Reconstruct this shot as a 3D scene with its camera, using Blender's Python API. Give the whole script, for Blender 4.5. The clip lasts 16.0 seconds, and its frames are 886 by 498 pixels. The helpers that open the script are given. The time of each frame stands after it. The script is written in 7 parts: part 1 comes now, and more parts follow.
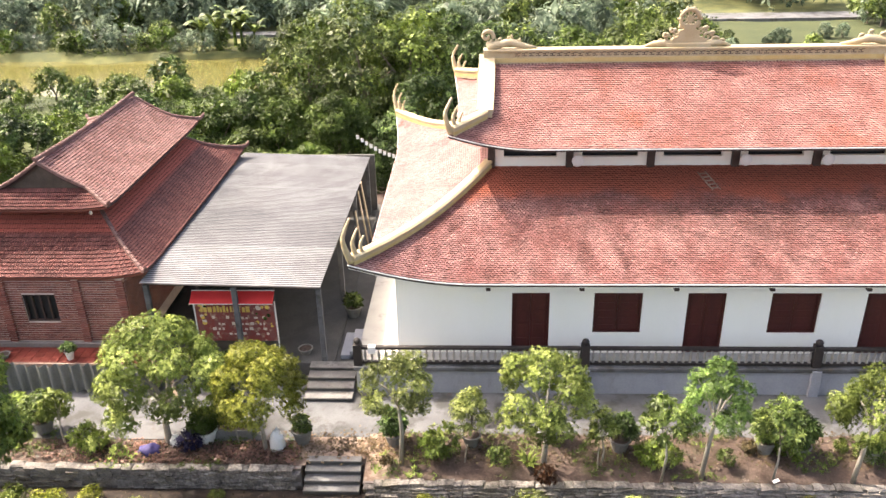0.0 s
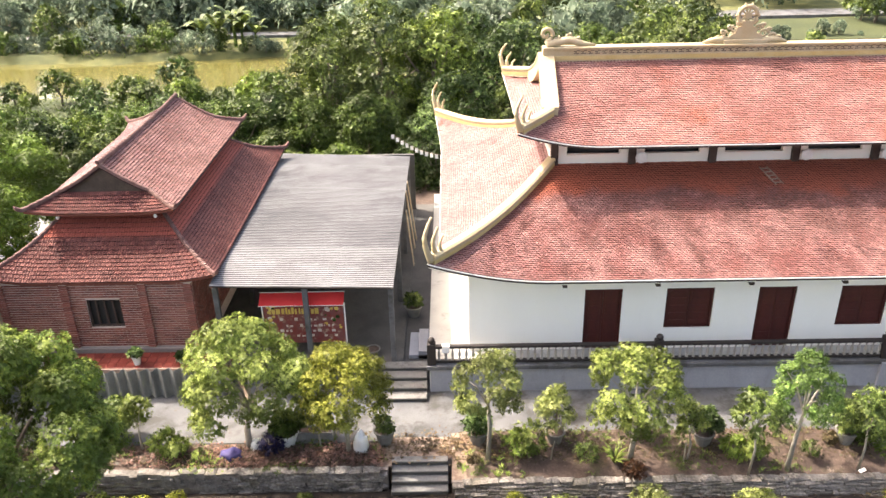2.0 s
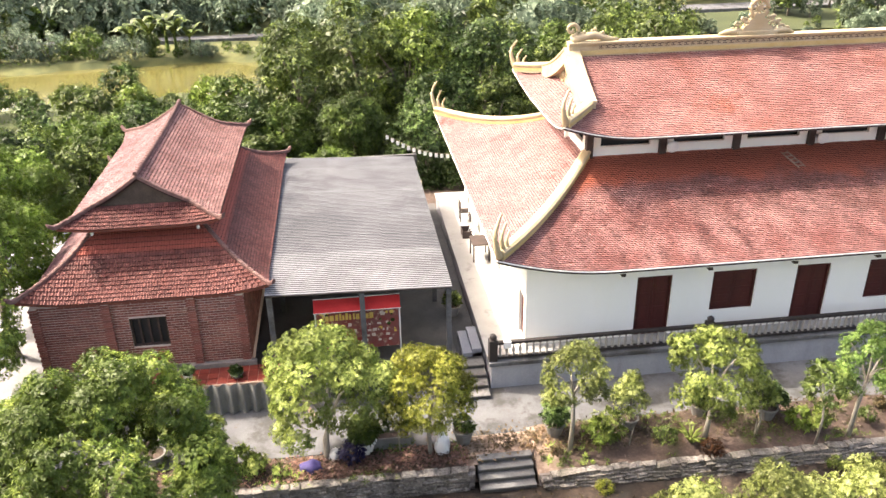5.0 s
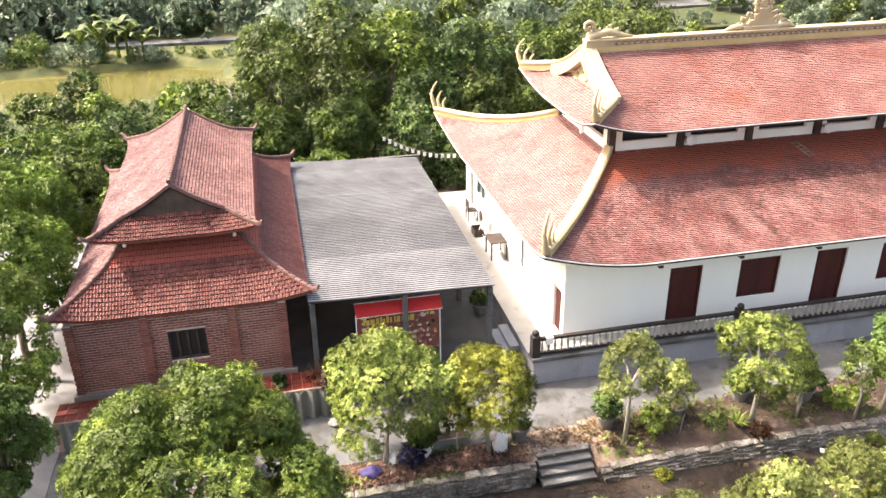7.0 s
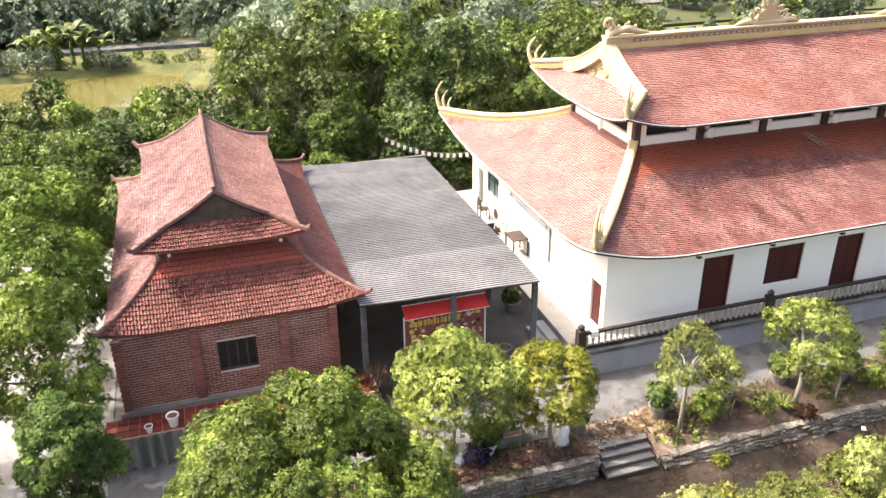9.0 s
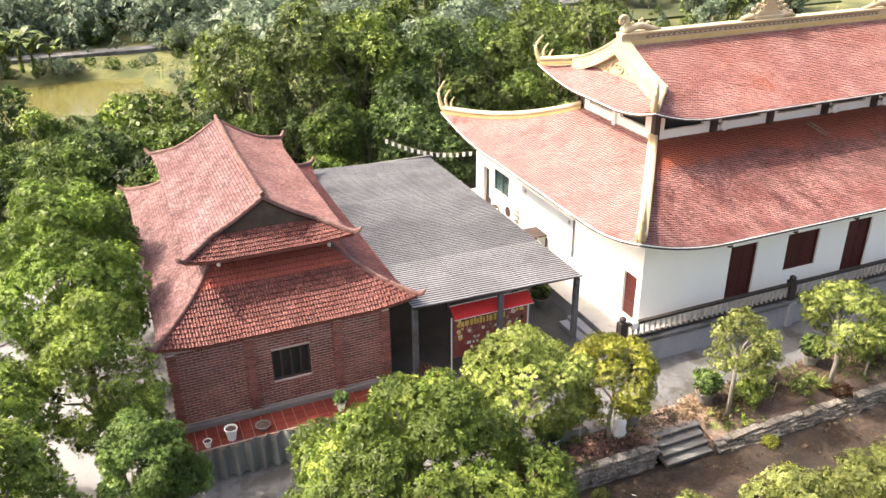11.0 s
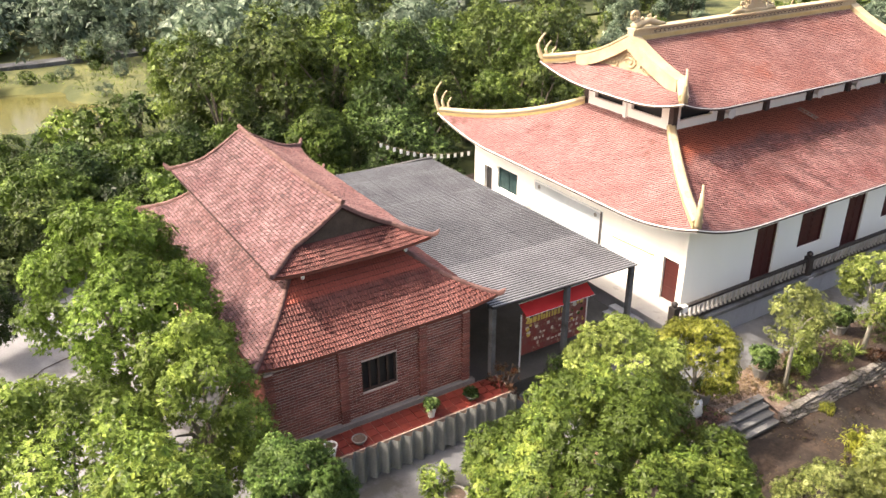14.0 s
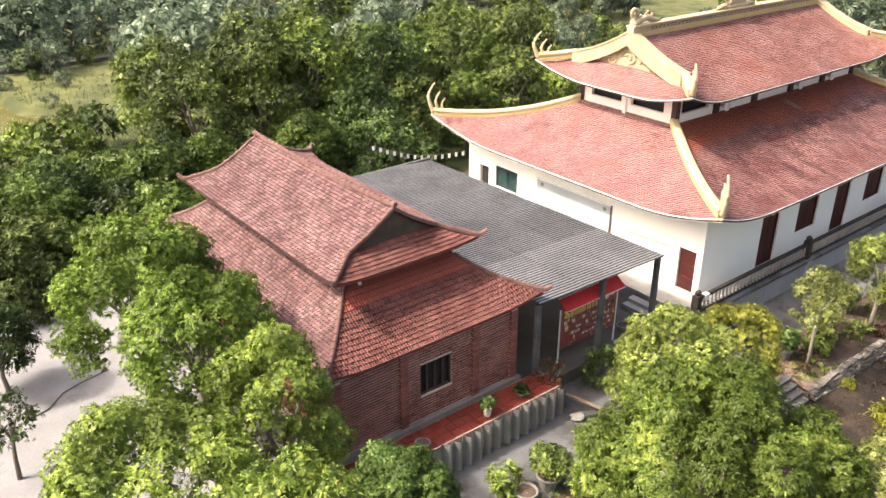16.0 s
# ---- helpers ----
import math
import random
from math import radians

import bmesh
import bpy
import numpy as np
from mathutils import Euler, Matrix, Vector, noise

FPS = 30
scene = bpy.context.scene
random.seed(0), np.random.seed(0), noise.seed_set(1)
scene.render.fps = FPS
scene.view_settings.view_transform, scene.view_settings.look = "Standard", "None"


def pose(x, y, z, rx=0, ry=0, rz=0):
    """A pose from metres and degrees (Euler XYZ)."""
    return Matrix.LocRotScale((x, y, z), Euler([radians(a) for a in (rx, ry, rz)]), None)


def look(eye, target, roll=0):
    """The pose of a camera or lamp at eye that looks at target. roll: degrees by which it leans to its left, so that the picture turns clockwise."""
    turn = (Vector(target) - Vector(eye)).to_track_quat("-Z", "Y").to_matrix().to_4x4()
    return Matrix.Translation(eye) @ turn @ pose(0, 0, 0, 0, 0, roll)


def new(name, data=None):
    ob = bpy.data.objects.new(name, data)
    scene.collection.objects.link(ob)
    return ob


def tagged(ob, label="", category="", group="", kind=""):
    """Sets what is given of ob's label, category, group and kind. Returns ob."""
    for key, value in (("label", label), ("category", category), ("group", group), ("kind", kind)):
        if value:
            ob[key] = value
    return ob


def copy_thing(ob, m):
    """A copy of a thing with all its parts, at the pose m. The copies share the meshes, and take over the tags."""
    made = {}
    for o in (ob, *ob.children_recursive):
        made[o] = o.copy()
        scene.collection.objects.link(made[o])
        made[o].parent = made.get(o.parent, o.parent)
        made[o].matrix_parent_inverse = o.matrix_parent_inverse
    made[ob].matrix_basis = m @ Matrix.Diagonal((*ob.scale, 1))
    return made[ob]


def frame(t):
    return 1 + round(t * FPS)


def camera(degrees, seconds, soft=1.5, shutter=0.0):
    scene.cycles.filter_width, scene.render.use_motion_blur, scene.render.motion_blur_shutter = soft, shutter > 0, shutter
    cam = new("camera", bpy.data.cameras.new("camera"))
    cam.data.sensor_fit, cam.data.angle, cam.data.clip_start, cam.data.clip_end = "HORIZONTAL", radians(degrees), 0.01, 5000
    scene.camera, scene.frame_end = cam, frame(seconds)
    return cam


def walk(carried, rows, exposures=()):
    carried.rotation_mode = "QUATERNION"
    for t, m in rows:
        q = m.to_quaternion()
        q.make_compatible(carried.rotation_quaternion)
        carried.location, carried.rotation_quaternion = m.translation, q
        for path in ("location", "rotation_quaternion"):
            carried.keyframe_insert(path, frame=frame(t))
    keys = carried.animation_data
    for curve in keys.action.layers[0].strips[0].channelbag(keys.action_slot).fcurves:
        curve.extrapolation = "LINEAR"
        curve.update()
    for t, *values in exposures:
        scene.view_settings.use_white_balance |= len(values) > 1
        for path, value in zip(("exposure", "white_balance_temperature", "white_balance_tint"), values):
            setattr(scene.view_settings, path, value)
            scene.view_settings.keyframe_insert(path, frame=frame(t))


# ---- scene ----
cam = camera(57.2, 16.0, 1.5)
METRES, EYE, TILT, LEAN, TURN = 27.0, 15.0, 0.0, 0.0, 2.9
ROWS = [
    (0.0, 0.0, 0.0, 0.0, -0.58, -25.73, 1.2),
    (0.5, -0.0269, 0.0005, -0.0002, -0.87, -25.73, 1.23),
    (1.0, -0.0553, 0.0012, 0.0001, -1.39, -25.75, 1.2),
    (1.5, -0.084, 0.0022, 0.0003, -1.96, -25.78, 1.2),
    (2.0, -0.1128, 0.0035, 0.0006, -2.64, -25.79, 1.18),
    (2.5, -0.1416, 0.0053, 0.001, -3.7, -25.83, 1.16),
    (3.0, -0.1707, 0.0074, 0.0007, -5.01, -25.85, 1.11),
    (3.5, -0.1997, 0.01, 0.0008, -6.32, -25.87, 1.07),
    (4.0, -0.229, 0.0136, 0.0008, -7.62, -25.88, 1.03),
    (6.5, -0.379, 0.0429, -0.0005, -14.27, -25.87, 0.74),
    (7.0, -0.4091, 0.0513, -0.0007, -15.58, -25.86, 0.72),
    (7.5, -0.4391, 0.0599, -0.0009, -16.85, -25.86, 0.68),
    (8.0, -0.4685, 0.069, -0.0012, -18.07, -25.86, 0.65),
    (8.5, -0.498, 0.0792, -0.0016, -19.31, -25.84, 0.62),
    (9.0, -0.5269, 0.0901, -0.0018, -20.56, -25.84, 0.59),
    (11.5, -0.6731, 0.1555, -0.0028, -27.29, -25.81, 0.44),
    (12.0, -0.7029, 0.1718, -0.0032, -28.74, -25.78, 0.41),
    (12.5, -0.7326, 0.1889, -0.0035, -30.22, -25.76, 0.38),
    (13.0, -0.7616, 0.2065, -0.0041, -31.74, -25.74, 0.35),
    (13.5, -0.7898, 0.2253, -0.0046, -33.32, -25.71, 0.32),
    (14.0, -0.8178, 0.2446, -0.0051, -34.9, -25.69, 0.29),
    (14.5, -0.8448, 0.2644, -0.0056, -36.49, -25.65, 0.24),
    (15.0, -0.871, 0.2844, -0.0061, -38.02, -25.63, 0.2),
    (15.5, -0.8968, 0.305, -0.0064, -39.56, -25.6, 0.18),
    (16.0, -0.9215, 0.326, -0.007, -41.07, -25.57, 0.16),
]
walk(cam, [(t, pose(0, 0, EYE, TILT, LEAN, TURN) @ pose(METRES * x, METRES * y, METRES * z, 90 + pitch, roll, yaw)) for t, x, y, z, yaw, pitch, roll in ROWS], exposures=[(0.0, 2.05, 7180, 13), (9.0, 1.93, 7180, 13), (12.0, 1.76, 7180, 13), (16.0, 1.44, 7180, 13)])

# ---------------------------------------------------------------- world and sun
SUN = Vector((-0.60, 0.27, 0.80)).normalized()      # towards the sun
world = bpy.data.worlds.new("world")
scene.world = world
world.use_nodes = True
sky = world.node_tree.nodes.new("ShaderNodeTexSky")
sky.sky_type, sky.sun_disc = "NISHITA", False
sky.sun_elevation = math.asin(SUN.z)
sky.sun_rotation = math.atan2(SUN.x, SUN.y)
sky.air_density, sky.dust_density, sky.ozone_density = 0.9, 7.0, 0.5          # hazy bright sky
world.node_tree.links.new(sky.outputs[0], world.node_tree.nodes["Background"].inputs[0])
world.node_tree.nodes["Background"].inputs[1].default_value = 0.165
sun_data = bpy.data.lights.new("sun", "SUN")
sun_data.energy, sun_data.angle, sun_data.color = 2.6, radians(1.0), (1.0, 0.96, 0.90)
sun = new("sun", sun_data)
sun.matrix_world = look(SUN * 60, (0, 0, 0))


# ---------------------------------------------------------------- materials
def shader(name, rough=0.7, metal=0.0):
    m = bpy.data.materials.new(name)
    m.use_nodes = True
    t = m.node_tree
    b = t.nodes["Principled BSDF"]
    b.inputs["Roughness"].default_value, b.inputs["Metallic"].default_value = rough, metal
    return m, t, b


def noise_at(t, scale, detail=4.0, rough=0.6, stretch=None):
    geo = t.nodes.new("ShaderNodeNewGeometry")
    out = geo.outputs["Position"]
    if stretch:
        mapping = t.nodes.new("ShaderNodeMapping")
        mapping.inputs["Scale"].default_value = stretch
        t.links.new(out, mapping.inputs["Vector"])
        out = mapping.outputs[0]
    n = t.nodes.new("ShaderNodeTexNoise")
    n.inputs["Scale"].default_value, n.inputs["Detail"].default_value, n.inputs["Roughness"].default_value = scale, detail, rough
    t.links.new(out, n.inputs["Vector"])
    return n.outputs["Fac"]


def ramp(t, fac, lo, hi):
    r = t.nodes.new("ShaderNodeMapRange")
    r.interpolation_type = "SMOOTHSTEP"
    r.inputs["From Min"].default_value, r.inputs["From Max"].default_value = lo, hi
    t.links.new(fac, r.inputs["Value"])
    return r.outputs[0]


def blend(t, fac, a, b, mode="MIX"):
    m = t.nodes.new("ShaderNodeMix")
    m.data_type, m.blend_type = "RGBA", mode
    for value, socket in ((fac, m.inputs[0]), (a, m.inputs[6]), (b, m.inputs[7])):
        if isinstance(value, (int, float)):
            socket.default_value = value
        elif isinstance(value, tuple):
            socket.default_value = (*value, 1)
        else:
            t.links.new(value, socket)
    return m.outputs[2]


def mat(name, c1, c2, scale=1.5, rough=0.75, fine=30.0, grain=0.25, bump=0.15, island=0.0, each=0.0, stain=None, stain_scale=0.6,
        stain_from=0.55, stain_to=0.7, stretch=None, metal=0.0, stain2=None, stain2_scale=2.0, stain2_from=0.6, stain2_to=0.7, gloss=0.5):
    """Two colours by broad noise, fine grain, stains, and a random shade for each piece."""
    m, t, b = shader(name, rough, metal)
    b.inputs["Specular IOR Level"].default_value = gloss
    col = blend(t, ramp(t, noise_at(t, scale, stretch=stretch), 0.3, 0.7), c1, c2)
    if stain:
        col = blend(t, ramp(t, noise_at(t, stain_scale, 6.0, 0.7, stretch), stain_from, stain_to), col, stain)
    if stain2:
        col = blend(t, ramp(t, noise_at(t, stain2_scale, 5.0, 0.7), stain2_from, stain2_to), col, stain2)
    fine_out = noise_at(t, fine, 3.0)
    g = t.nodes.new("ShaderNodeMapRange")
    g.inputs["From Min"].default_value, g.inputs["From Max"].default_value = 0.25, 0.75
    g.inputs["To Min"].default_value, g.inputs["To Max"].default_value = 1 - grain, 1 + grain
    t.links.new(fine_out, g.inputs["Value"])
    col = blend(t, 1.0, col, g.outputs[0], "MULTIPLY")
    for amount, node, socket in ((island, "ShaderNodeNewGeometry", "Random Per Island"), (each, "ShaderNodeObjectInfo", "Random")):
        if amount:
            n = t.nodes.new(node)
            r = t.nodes.new("ShaderNodeMapRange")
            r.inputs["To Min"].default_value, r.inputs["To Max"].default_value = 1 - amount, 1 + amount
            t.links.new(n.outputs[socket], r.inputs["Value"])
            col = blend(t, 1.0, col, r.outputs[0], "MULTIPLY")
    t.links.new(col, b.inputs["Base Color"])
    if bump:
        bn = t.nodes.new("ShaderNodeBump")
        bn.inputs["Strength"].default_value, bn.inputs["Distance"].default_value = bump, 0.02
        t.links.new(fine_out, bn.inputs["Height"])
        t.links.new(bn.outputs[0], b.inputs["Normal"])
    return m


def leaf_mat(name, dark, light, tip, through_amount=0.12):
    """Leaf green that varies leaf by leaf, tuft by tuft and bough by bough, with a waxy sheen."""
    m, t, b = shader(name, 0.42)
    geo = t.nodes.new("ShaderNodeNewGeometry")
    info = t.nodes.new("ShaderNodeObjectInfo")
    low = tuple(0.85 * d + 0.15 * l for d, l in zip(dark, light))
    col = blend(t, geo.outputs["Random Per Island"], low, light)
    # random tuft and bough tones; pale ones paint glints, dark ones crown shade
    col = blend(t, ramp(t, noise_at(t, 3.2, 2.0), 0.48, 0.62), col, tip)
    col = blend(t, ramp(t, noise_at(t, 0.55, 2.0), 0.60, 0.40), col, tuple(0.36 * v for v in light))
    r = t.nodes.new("ShaderNodeMapRange")
    r.inputs["To Min"].default_value, r.inputs["To Max"].default_value = 0.75, 1.2
    t.links.new(info.outputs["Random"], r.inputs["Value"])
    col = blend(t, 1.0, col, r.outputs[0], "MULTIPLY")
    t.links.new(col, b.inputs["Base Color"])
    b.inputs["Specular IOR Level"].default_value = 0.16
    tr = t.nodes.new("ShaderNodeBsdfTranslucent")
    t.links.new(col, tr.inputs["Color"])
    mix = t.nodes.new("ShaderNodeMixShader")
    mix.inputs[0].default_value = through_amount
    t.links.new(b.outputs[0], mix.inputs[1])
    t.links.new(tr.outputs[0], mix.inputs[2])
    t.links.new(mix.outputs[0], t.nodes["Material Output"].inputs["Surface"])
    return m


# dark tile edge: the shadow in the laps is painted in along with grime
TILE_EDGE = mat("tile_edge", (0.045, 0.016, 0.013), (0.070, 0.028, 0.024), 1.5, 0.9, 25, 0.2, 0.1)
HALL_TILE = mat("hall_tile", (0.150, 0.058, 0.051), (0.248, 0.134, 0.122), 0.9, 0.5, 25, 0.2, 0.2, island=0.22,
                stain=(0.062, 0.025, 0.023), stain_scale=1.3, stain_from=0.46, stain_to=0.74, stretch=(1.3, 0.8, 0.8),
                stain2=(0.370, 0.225, 0.205), stain2_scale=7.0, stain2_from=0.56, stain2_to=0.72, gloss=0.35)
tree_ = HALL_TILE.node_tree                                # clean red strip, its colour brightened to offset the upper eave's shadow; moss below
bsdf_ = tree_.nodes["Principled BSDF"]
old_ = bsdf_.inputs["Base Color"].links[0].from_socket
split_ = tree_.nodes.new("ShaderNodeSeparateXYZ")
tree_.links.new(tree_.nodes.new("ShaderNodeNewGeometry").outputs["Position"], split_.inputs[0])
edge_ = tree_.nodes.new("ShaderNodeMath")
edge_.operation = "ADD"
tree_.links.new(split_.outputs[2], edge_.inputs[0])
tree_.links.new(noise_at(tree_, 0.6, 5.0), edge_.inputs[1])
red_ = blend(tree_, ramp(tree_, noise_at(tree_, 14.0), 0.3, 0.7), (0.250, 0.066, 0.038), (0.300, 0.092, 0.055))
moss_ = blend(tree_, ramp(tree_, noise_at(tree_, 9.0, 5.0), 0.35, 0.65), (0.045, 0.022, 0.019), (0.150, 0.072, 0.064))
zone_ = tree_.nodes.new("ShaderNodeMath")                  # moss grows in patches below the red strip
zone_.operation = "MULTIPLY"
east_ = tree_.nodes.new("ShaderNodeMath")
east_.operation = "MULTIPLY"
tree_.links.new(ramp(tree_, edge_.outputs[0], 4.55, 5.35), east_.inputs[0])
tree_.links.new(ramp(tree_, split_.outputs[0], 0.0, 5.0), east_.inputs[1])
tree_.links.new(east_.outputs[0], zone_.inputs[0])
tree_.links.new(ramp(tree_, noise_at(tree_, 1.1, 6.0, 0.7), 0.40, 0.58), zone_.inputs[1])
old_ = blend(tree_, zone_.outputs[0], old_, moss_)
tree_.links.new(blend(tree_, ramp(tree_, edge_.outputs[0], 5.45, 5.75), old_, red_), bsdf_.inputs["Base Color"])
HALL_TILE_CLEAN = mat("hall_tile_clean", (0.205, 0.089, 0.075), (0.288, 0.156, 0.139), 0.9, 0.5, 25, 0.2, 0.2, island=0.20,
                      stain=(0.235, 0.078, 0.050), stain_scale=0.4, stain_from=0.5, stain_to=0.75, gloss=0.2,
                      stain2=(0.330, 0.215, 0.195), stain2_scale=5.0, stain2_from=0.58, stain2_to=0.75)
# pale copy of the hall tile: sunlight on the west slope is in its colour
HALL_TILE_SUNLIT = mat("hall_tile_sunlit", (0.240, 0.122, 0.114), (0.276, 0.160, 0.153), 0.9, 0.5, 25, 0.15, 0.2, island=0.15,
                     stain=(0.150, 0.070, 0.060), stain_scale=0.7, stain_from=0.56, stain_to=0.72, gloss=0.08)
HOUSE_TILE = mat("house_tile", (0.086, 0.025, 0.020), (0.136, 0.051, 0.043), 1.2, 0.75, 25, 0.25, 0.2, island=0.28,
                 stain=(0.062, 0.022, 0.018), stain_scale=0.8, stain_from=0.55, stain_to=0.72, gloss=0.3)
tree_ = HOUSE_TILE.node_tree                               # clean red strip under the upper roof, colour brightened to offset its shadow
bsdf_ = tree_.nodes["Principled BSDF"]
old_ = bsdf_.inputs["Base Color"].links[0].from_socket
split_ = tree_.nodes.new("ShaderNodeSeparateXYZ")
tree_.links.new(tree_.nodes.new("ShaderNodeNewGeometry").outputs["Position"], split_.inputs[0])
edge_ = tree_.nodes.new("ShaderNodeMath")
edge_.operation = "MULTIPLY"
tree_.links.new(ramp(tree_, split_.outputs[2], 4.26, 4.40), edge_.inputs[0])
tree_.links.new(ramp(tree_, split_.outputs[2], 5.06, 5.02), edge_.inputs[1])
tree_.links.new(blend(tree_, edge_.outputs[0], old_, (0.290, 0.072, 0.048)), bsdf_.inputs["Base Color"])
HOUSE_TILE_PIECE = mat("house_tile_piece", (0.086, 0.025, 0.020), (0.136, 0.051, 0.043), 1.2, 0.75, 25, 0.25, 0.2, each=0.2,
                       stain=(0.062, 0.022, 0.018), stain_scale=0.8, stain_from=0.55, stain_to=0.72, gloss=0.3)
# upper east tiles: pinker, and coloured lighter to offset the weak sun there
HOUSE_TILE_EAST = mat("house_tile_east", (0.130, 0.054, 0.047), (0.198, 0.102, 0.090), 1.6, 0.8, 25, 0.25, 0.2, island=0.3,
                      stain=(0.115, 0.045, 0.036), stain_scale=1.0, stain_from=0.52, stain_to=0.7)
# west tiles: greyer, and coloured darker to offset the strong sun there
HOUSE_TILE_WEST = mat("house_tile_west", (0.100, 0.048, 0.049), (0.168, 0.098, 0.096), 1.2, 0.8, 25, 0.25, 0.2, island=0.42,
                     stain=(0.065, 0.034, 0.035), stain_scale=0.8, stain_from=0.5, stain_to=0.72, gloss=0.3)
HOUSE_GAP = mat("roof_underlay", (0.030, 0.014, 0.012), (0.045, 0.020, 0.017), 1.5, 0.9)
RED_UNDER = mat("red_underlay", (0.150, 0.040, 0.025), (0.180, 0.055, 0.035), 1.5, 0.8)
WHITE_WALL = mat("white_wall", (0.86, 0.845, 0.765), (0.89, 0.875, 0.80), 0.7, 0.8, 40, 0.03, 0.05,
                 stain=(0.76, 0.75, 0.68), stain_scale=0.9, stain_from=0.6, stain_to=0.8, stretch=(1, 1, 0.25))
CREAM = mat("cream_stucco", (0.391, 0.311, 0.177), (0.436, 0.360, 0.233), 1.5, 0.7, 30, 0.1, 0.15,
            stain=(0.272, 0.200, 0.092), stain_scale=1.8, stain_from=0.58, stain_to=0.75)
YELLOW_BAND = mat("yellow_band", (0.434, 0.322, 0.119), (0.490, 0.378, 0.168), 2, 0.7, 30, 0.12, 0.1)
DARK_WOOD = mat("dark_wood", (0.046, 0.006, 0.004), (0.068, 0.010, 0.007), 2, 0.6, 25, 0.3, 0.1, stretch=(1, 1, 0.2))
DARK_PAINT = mat("dark_brown_paint", (0.035, 0.022, 0.018), (0.055, 0.035, 0.028), 3, 0.6, 40, 0.2, 0.1)
RAIL_BROWN = mat("rail_brown", (0.016, 0.012, 0.011), (0.027, 0.021, 0.019), 3, 0.7, 30, 0.25, 0.15)
PALE_BALUSTER = mat("pale_baluster", (0.26, 0.24, 0.215), (0.33, 0.31, 0.28), 3, 0.7, 30, 0.15, 0.1)
BRICK = mat("brick", (0.172, 0.054, 0.040), (0.250, 0.092, 0.068), 1.6, 0.85, 40, 0.25, 0.25, island=0.3,
            stain=(0.285, 0.190, 0.142), stain_scale=1.5, stain_from=0.58, stain_to=0.75)
BRICK_PIECE = mat("brick_piece", (0.172, 0.054, 0.040), (0.250, 0.092, 0.068), 1.6, 0.85, 40, 0.25, 0.25, each=0.3,
                  stain=(0.285, 0.190, 0.142), stain_scale=1.5, stain_from=0.58, stain_to=0.75)
STEP = mat("worn_step", (0.130, 0.127, 0.120), (0.190, 0.186, 0.176), 2.2, 0.85, 25, 0.2, 0.2, stain=(0.090, 0.084, 0.076), stain_scale=2.0, stain_from=0.52, stain_to=0.7)
LEDGE = mat("brown_concrete", (0.169, 0.143, 0.130), (0.221, 0.189, 0.169), 1.5, 0.85, 25, 0.2, 0.2, stain=(0.111, 0.085, 0.072), stain_scale=1.5)
MORTAR = mat("mortar", (0.480, 0.375, 0.325), (0.600, 0.490, 0.425), 2, 0.9, 40, 0.2, 0.2)
CONCRETE = mat("concrete", (0.084, 0.086, 0.090), (0.130, 0.133, 0.138), 0.9, 0.85, 25, 0.18, 0.2,
               stain=(0.052, 0.051, 0.047), stain_scale=0.8, stain_from=0.46, stain_to=0.62,
               stain2=(0.092, 0.074, 0.058), stain2_scale=2.6, stain2_from=0.6, stain2_to=0.74)
GREY_PAINT = mat("grey_paint", (0.262, 0.270, 0.296), (0.330, 0.338, 0.364), 0.8, 0.8, 25, 0.1, 0.1,
                 stain=(0.206, 0.206, 0.223), stain_scale=1.1, stain_from=0.52, stain_to=0.72, stretch=(1, 1, 0.5))
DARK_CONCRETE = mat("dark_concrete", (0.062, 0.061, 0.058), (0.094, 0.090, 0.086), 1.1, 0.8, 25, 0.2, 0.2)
STONE = mat("stone", (0.108, 0.097, 0.085), (0.215, 0.196, 0.174), 2.5, 0.9, 18, 0.35, 0.5, island=0.2, stain=(0.054, 0.048, 0.036), stain_scale=1.5)
STONE_PIECE = mat("stone_piece", (0.112, 0.100, 0.088), (0.240, 0.218, 0.192), 3.5, 0.95, 14, 0.5, 0.8, each=0.2, stain=(0.105, 0.096, 0.076),
                  stain_scale=1.2, stain_from=0.48, stain_to=0.65)
SOIL = mat("soil", (0.058, 0.038, 0.029), (0.098, 0.067, 0.051), 1.6, 0.95, 14, 0.4, 0.6, stain=(0.064, 0.057, 0.026), stain_scale=0.8,
           stain_from=0.55, stain_to=0.7, stain2=(0.200, 0.155, 0.122), stain2_scale=5, stain2_from=0.56, stain2_to=0.72)
tree_ = SOIL.node_tree                                     # sand spilled round the head of the garden steps
bsdf_ = tree_.nodes["Principled BSDF"]
old_ = bsdf_.inputs["Base Color"].links[0].from_socket
near_ = tree_.nodes.new("ShaderNodeVectorMath")
near_.operation, near_.inputs[1].default_value = "DISTANCE", (-3.8, 18.0, -0.1)
tree_.links.new(tree_.nodes.new("ShaderNodeNewGeometry").outputs["Position"], near_.inputs[0])
edge_ = tree_.nodes.new("ShaderNodeMath")
edge_.operation = "ADD"
tree_.links.new(near_.outputs["Value"], edge_.inputs[0])
tree_.links.new(noise_at(tree_, 2.5, 5.0), edge_.inputs[1])
sand_ = blend(tree_, ramp(tree_, noise_at(tree_, 6.0), 0.35, 0.65), (0.235, 0.160, 0.115), (0.360, 0.275, 0.215))
tree_.links.new(blend(tree_, ramp(tree_, edge_.outputs[0], 2.3, 1.5), old_, sand_), bsdf_.inputs["Base Color"])
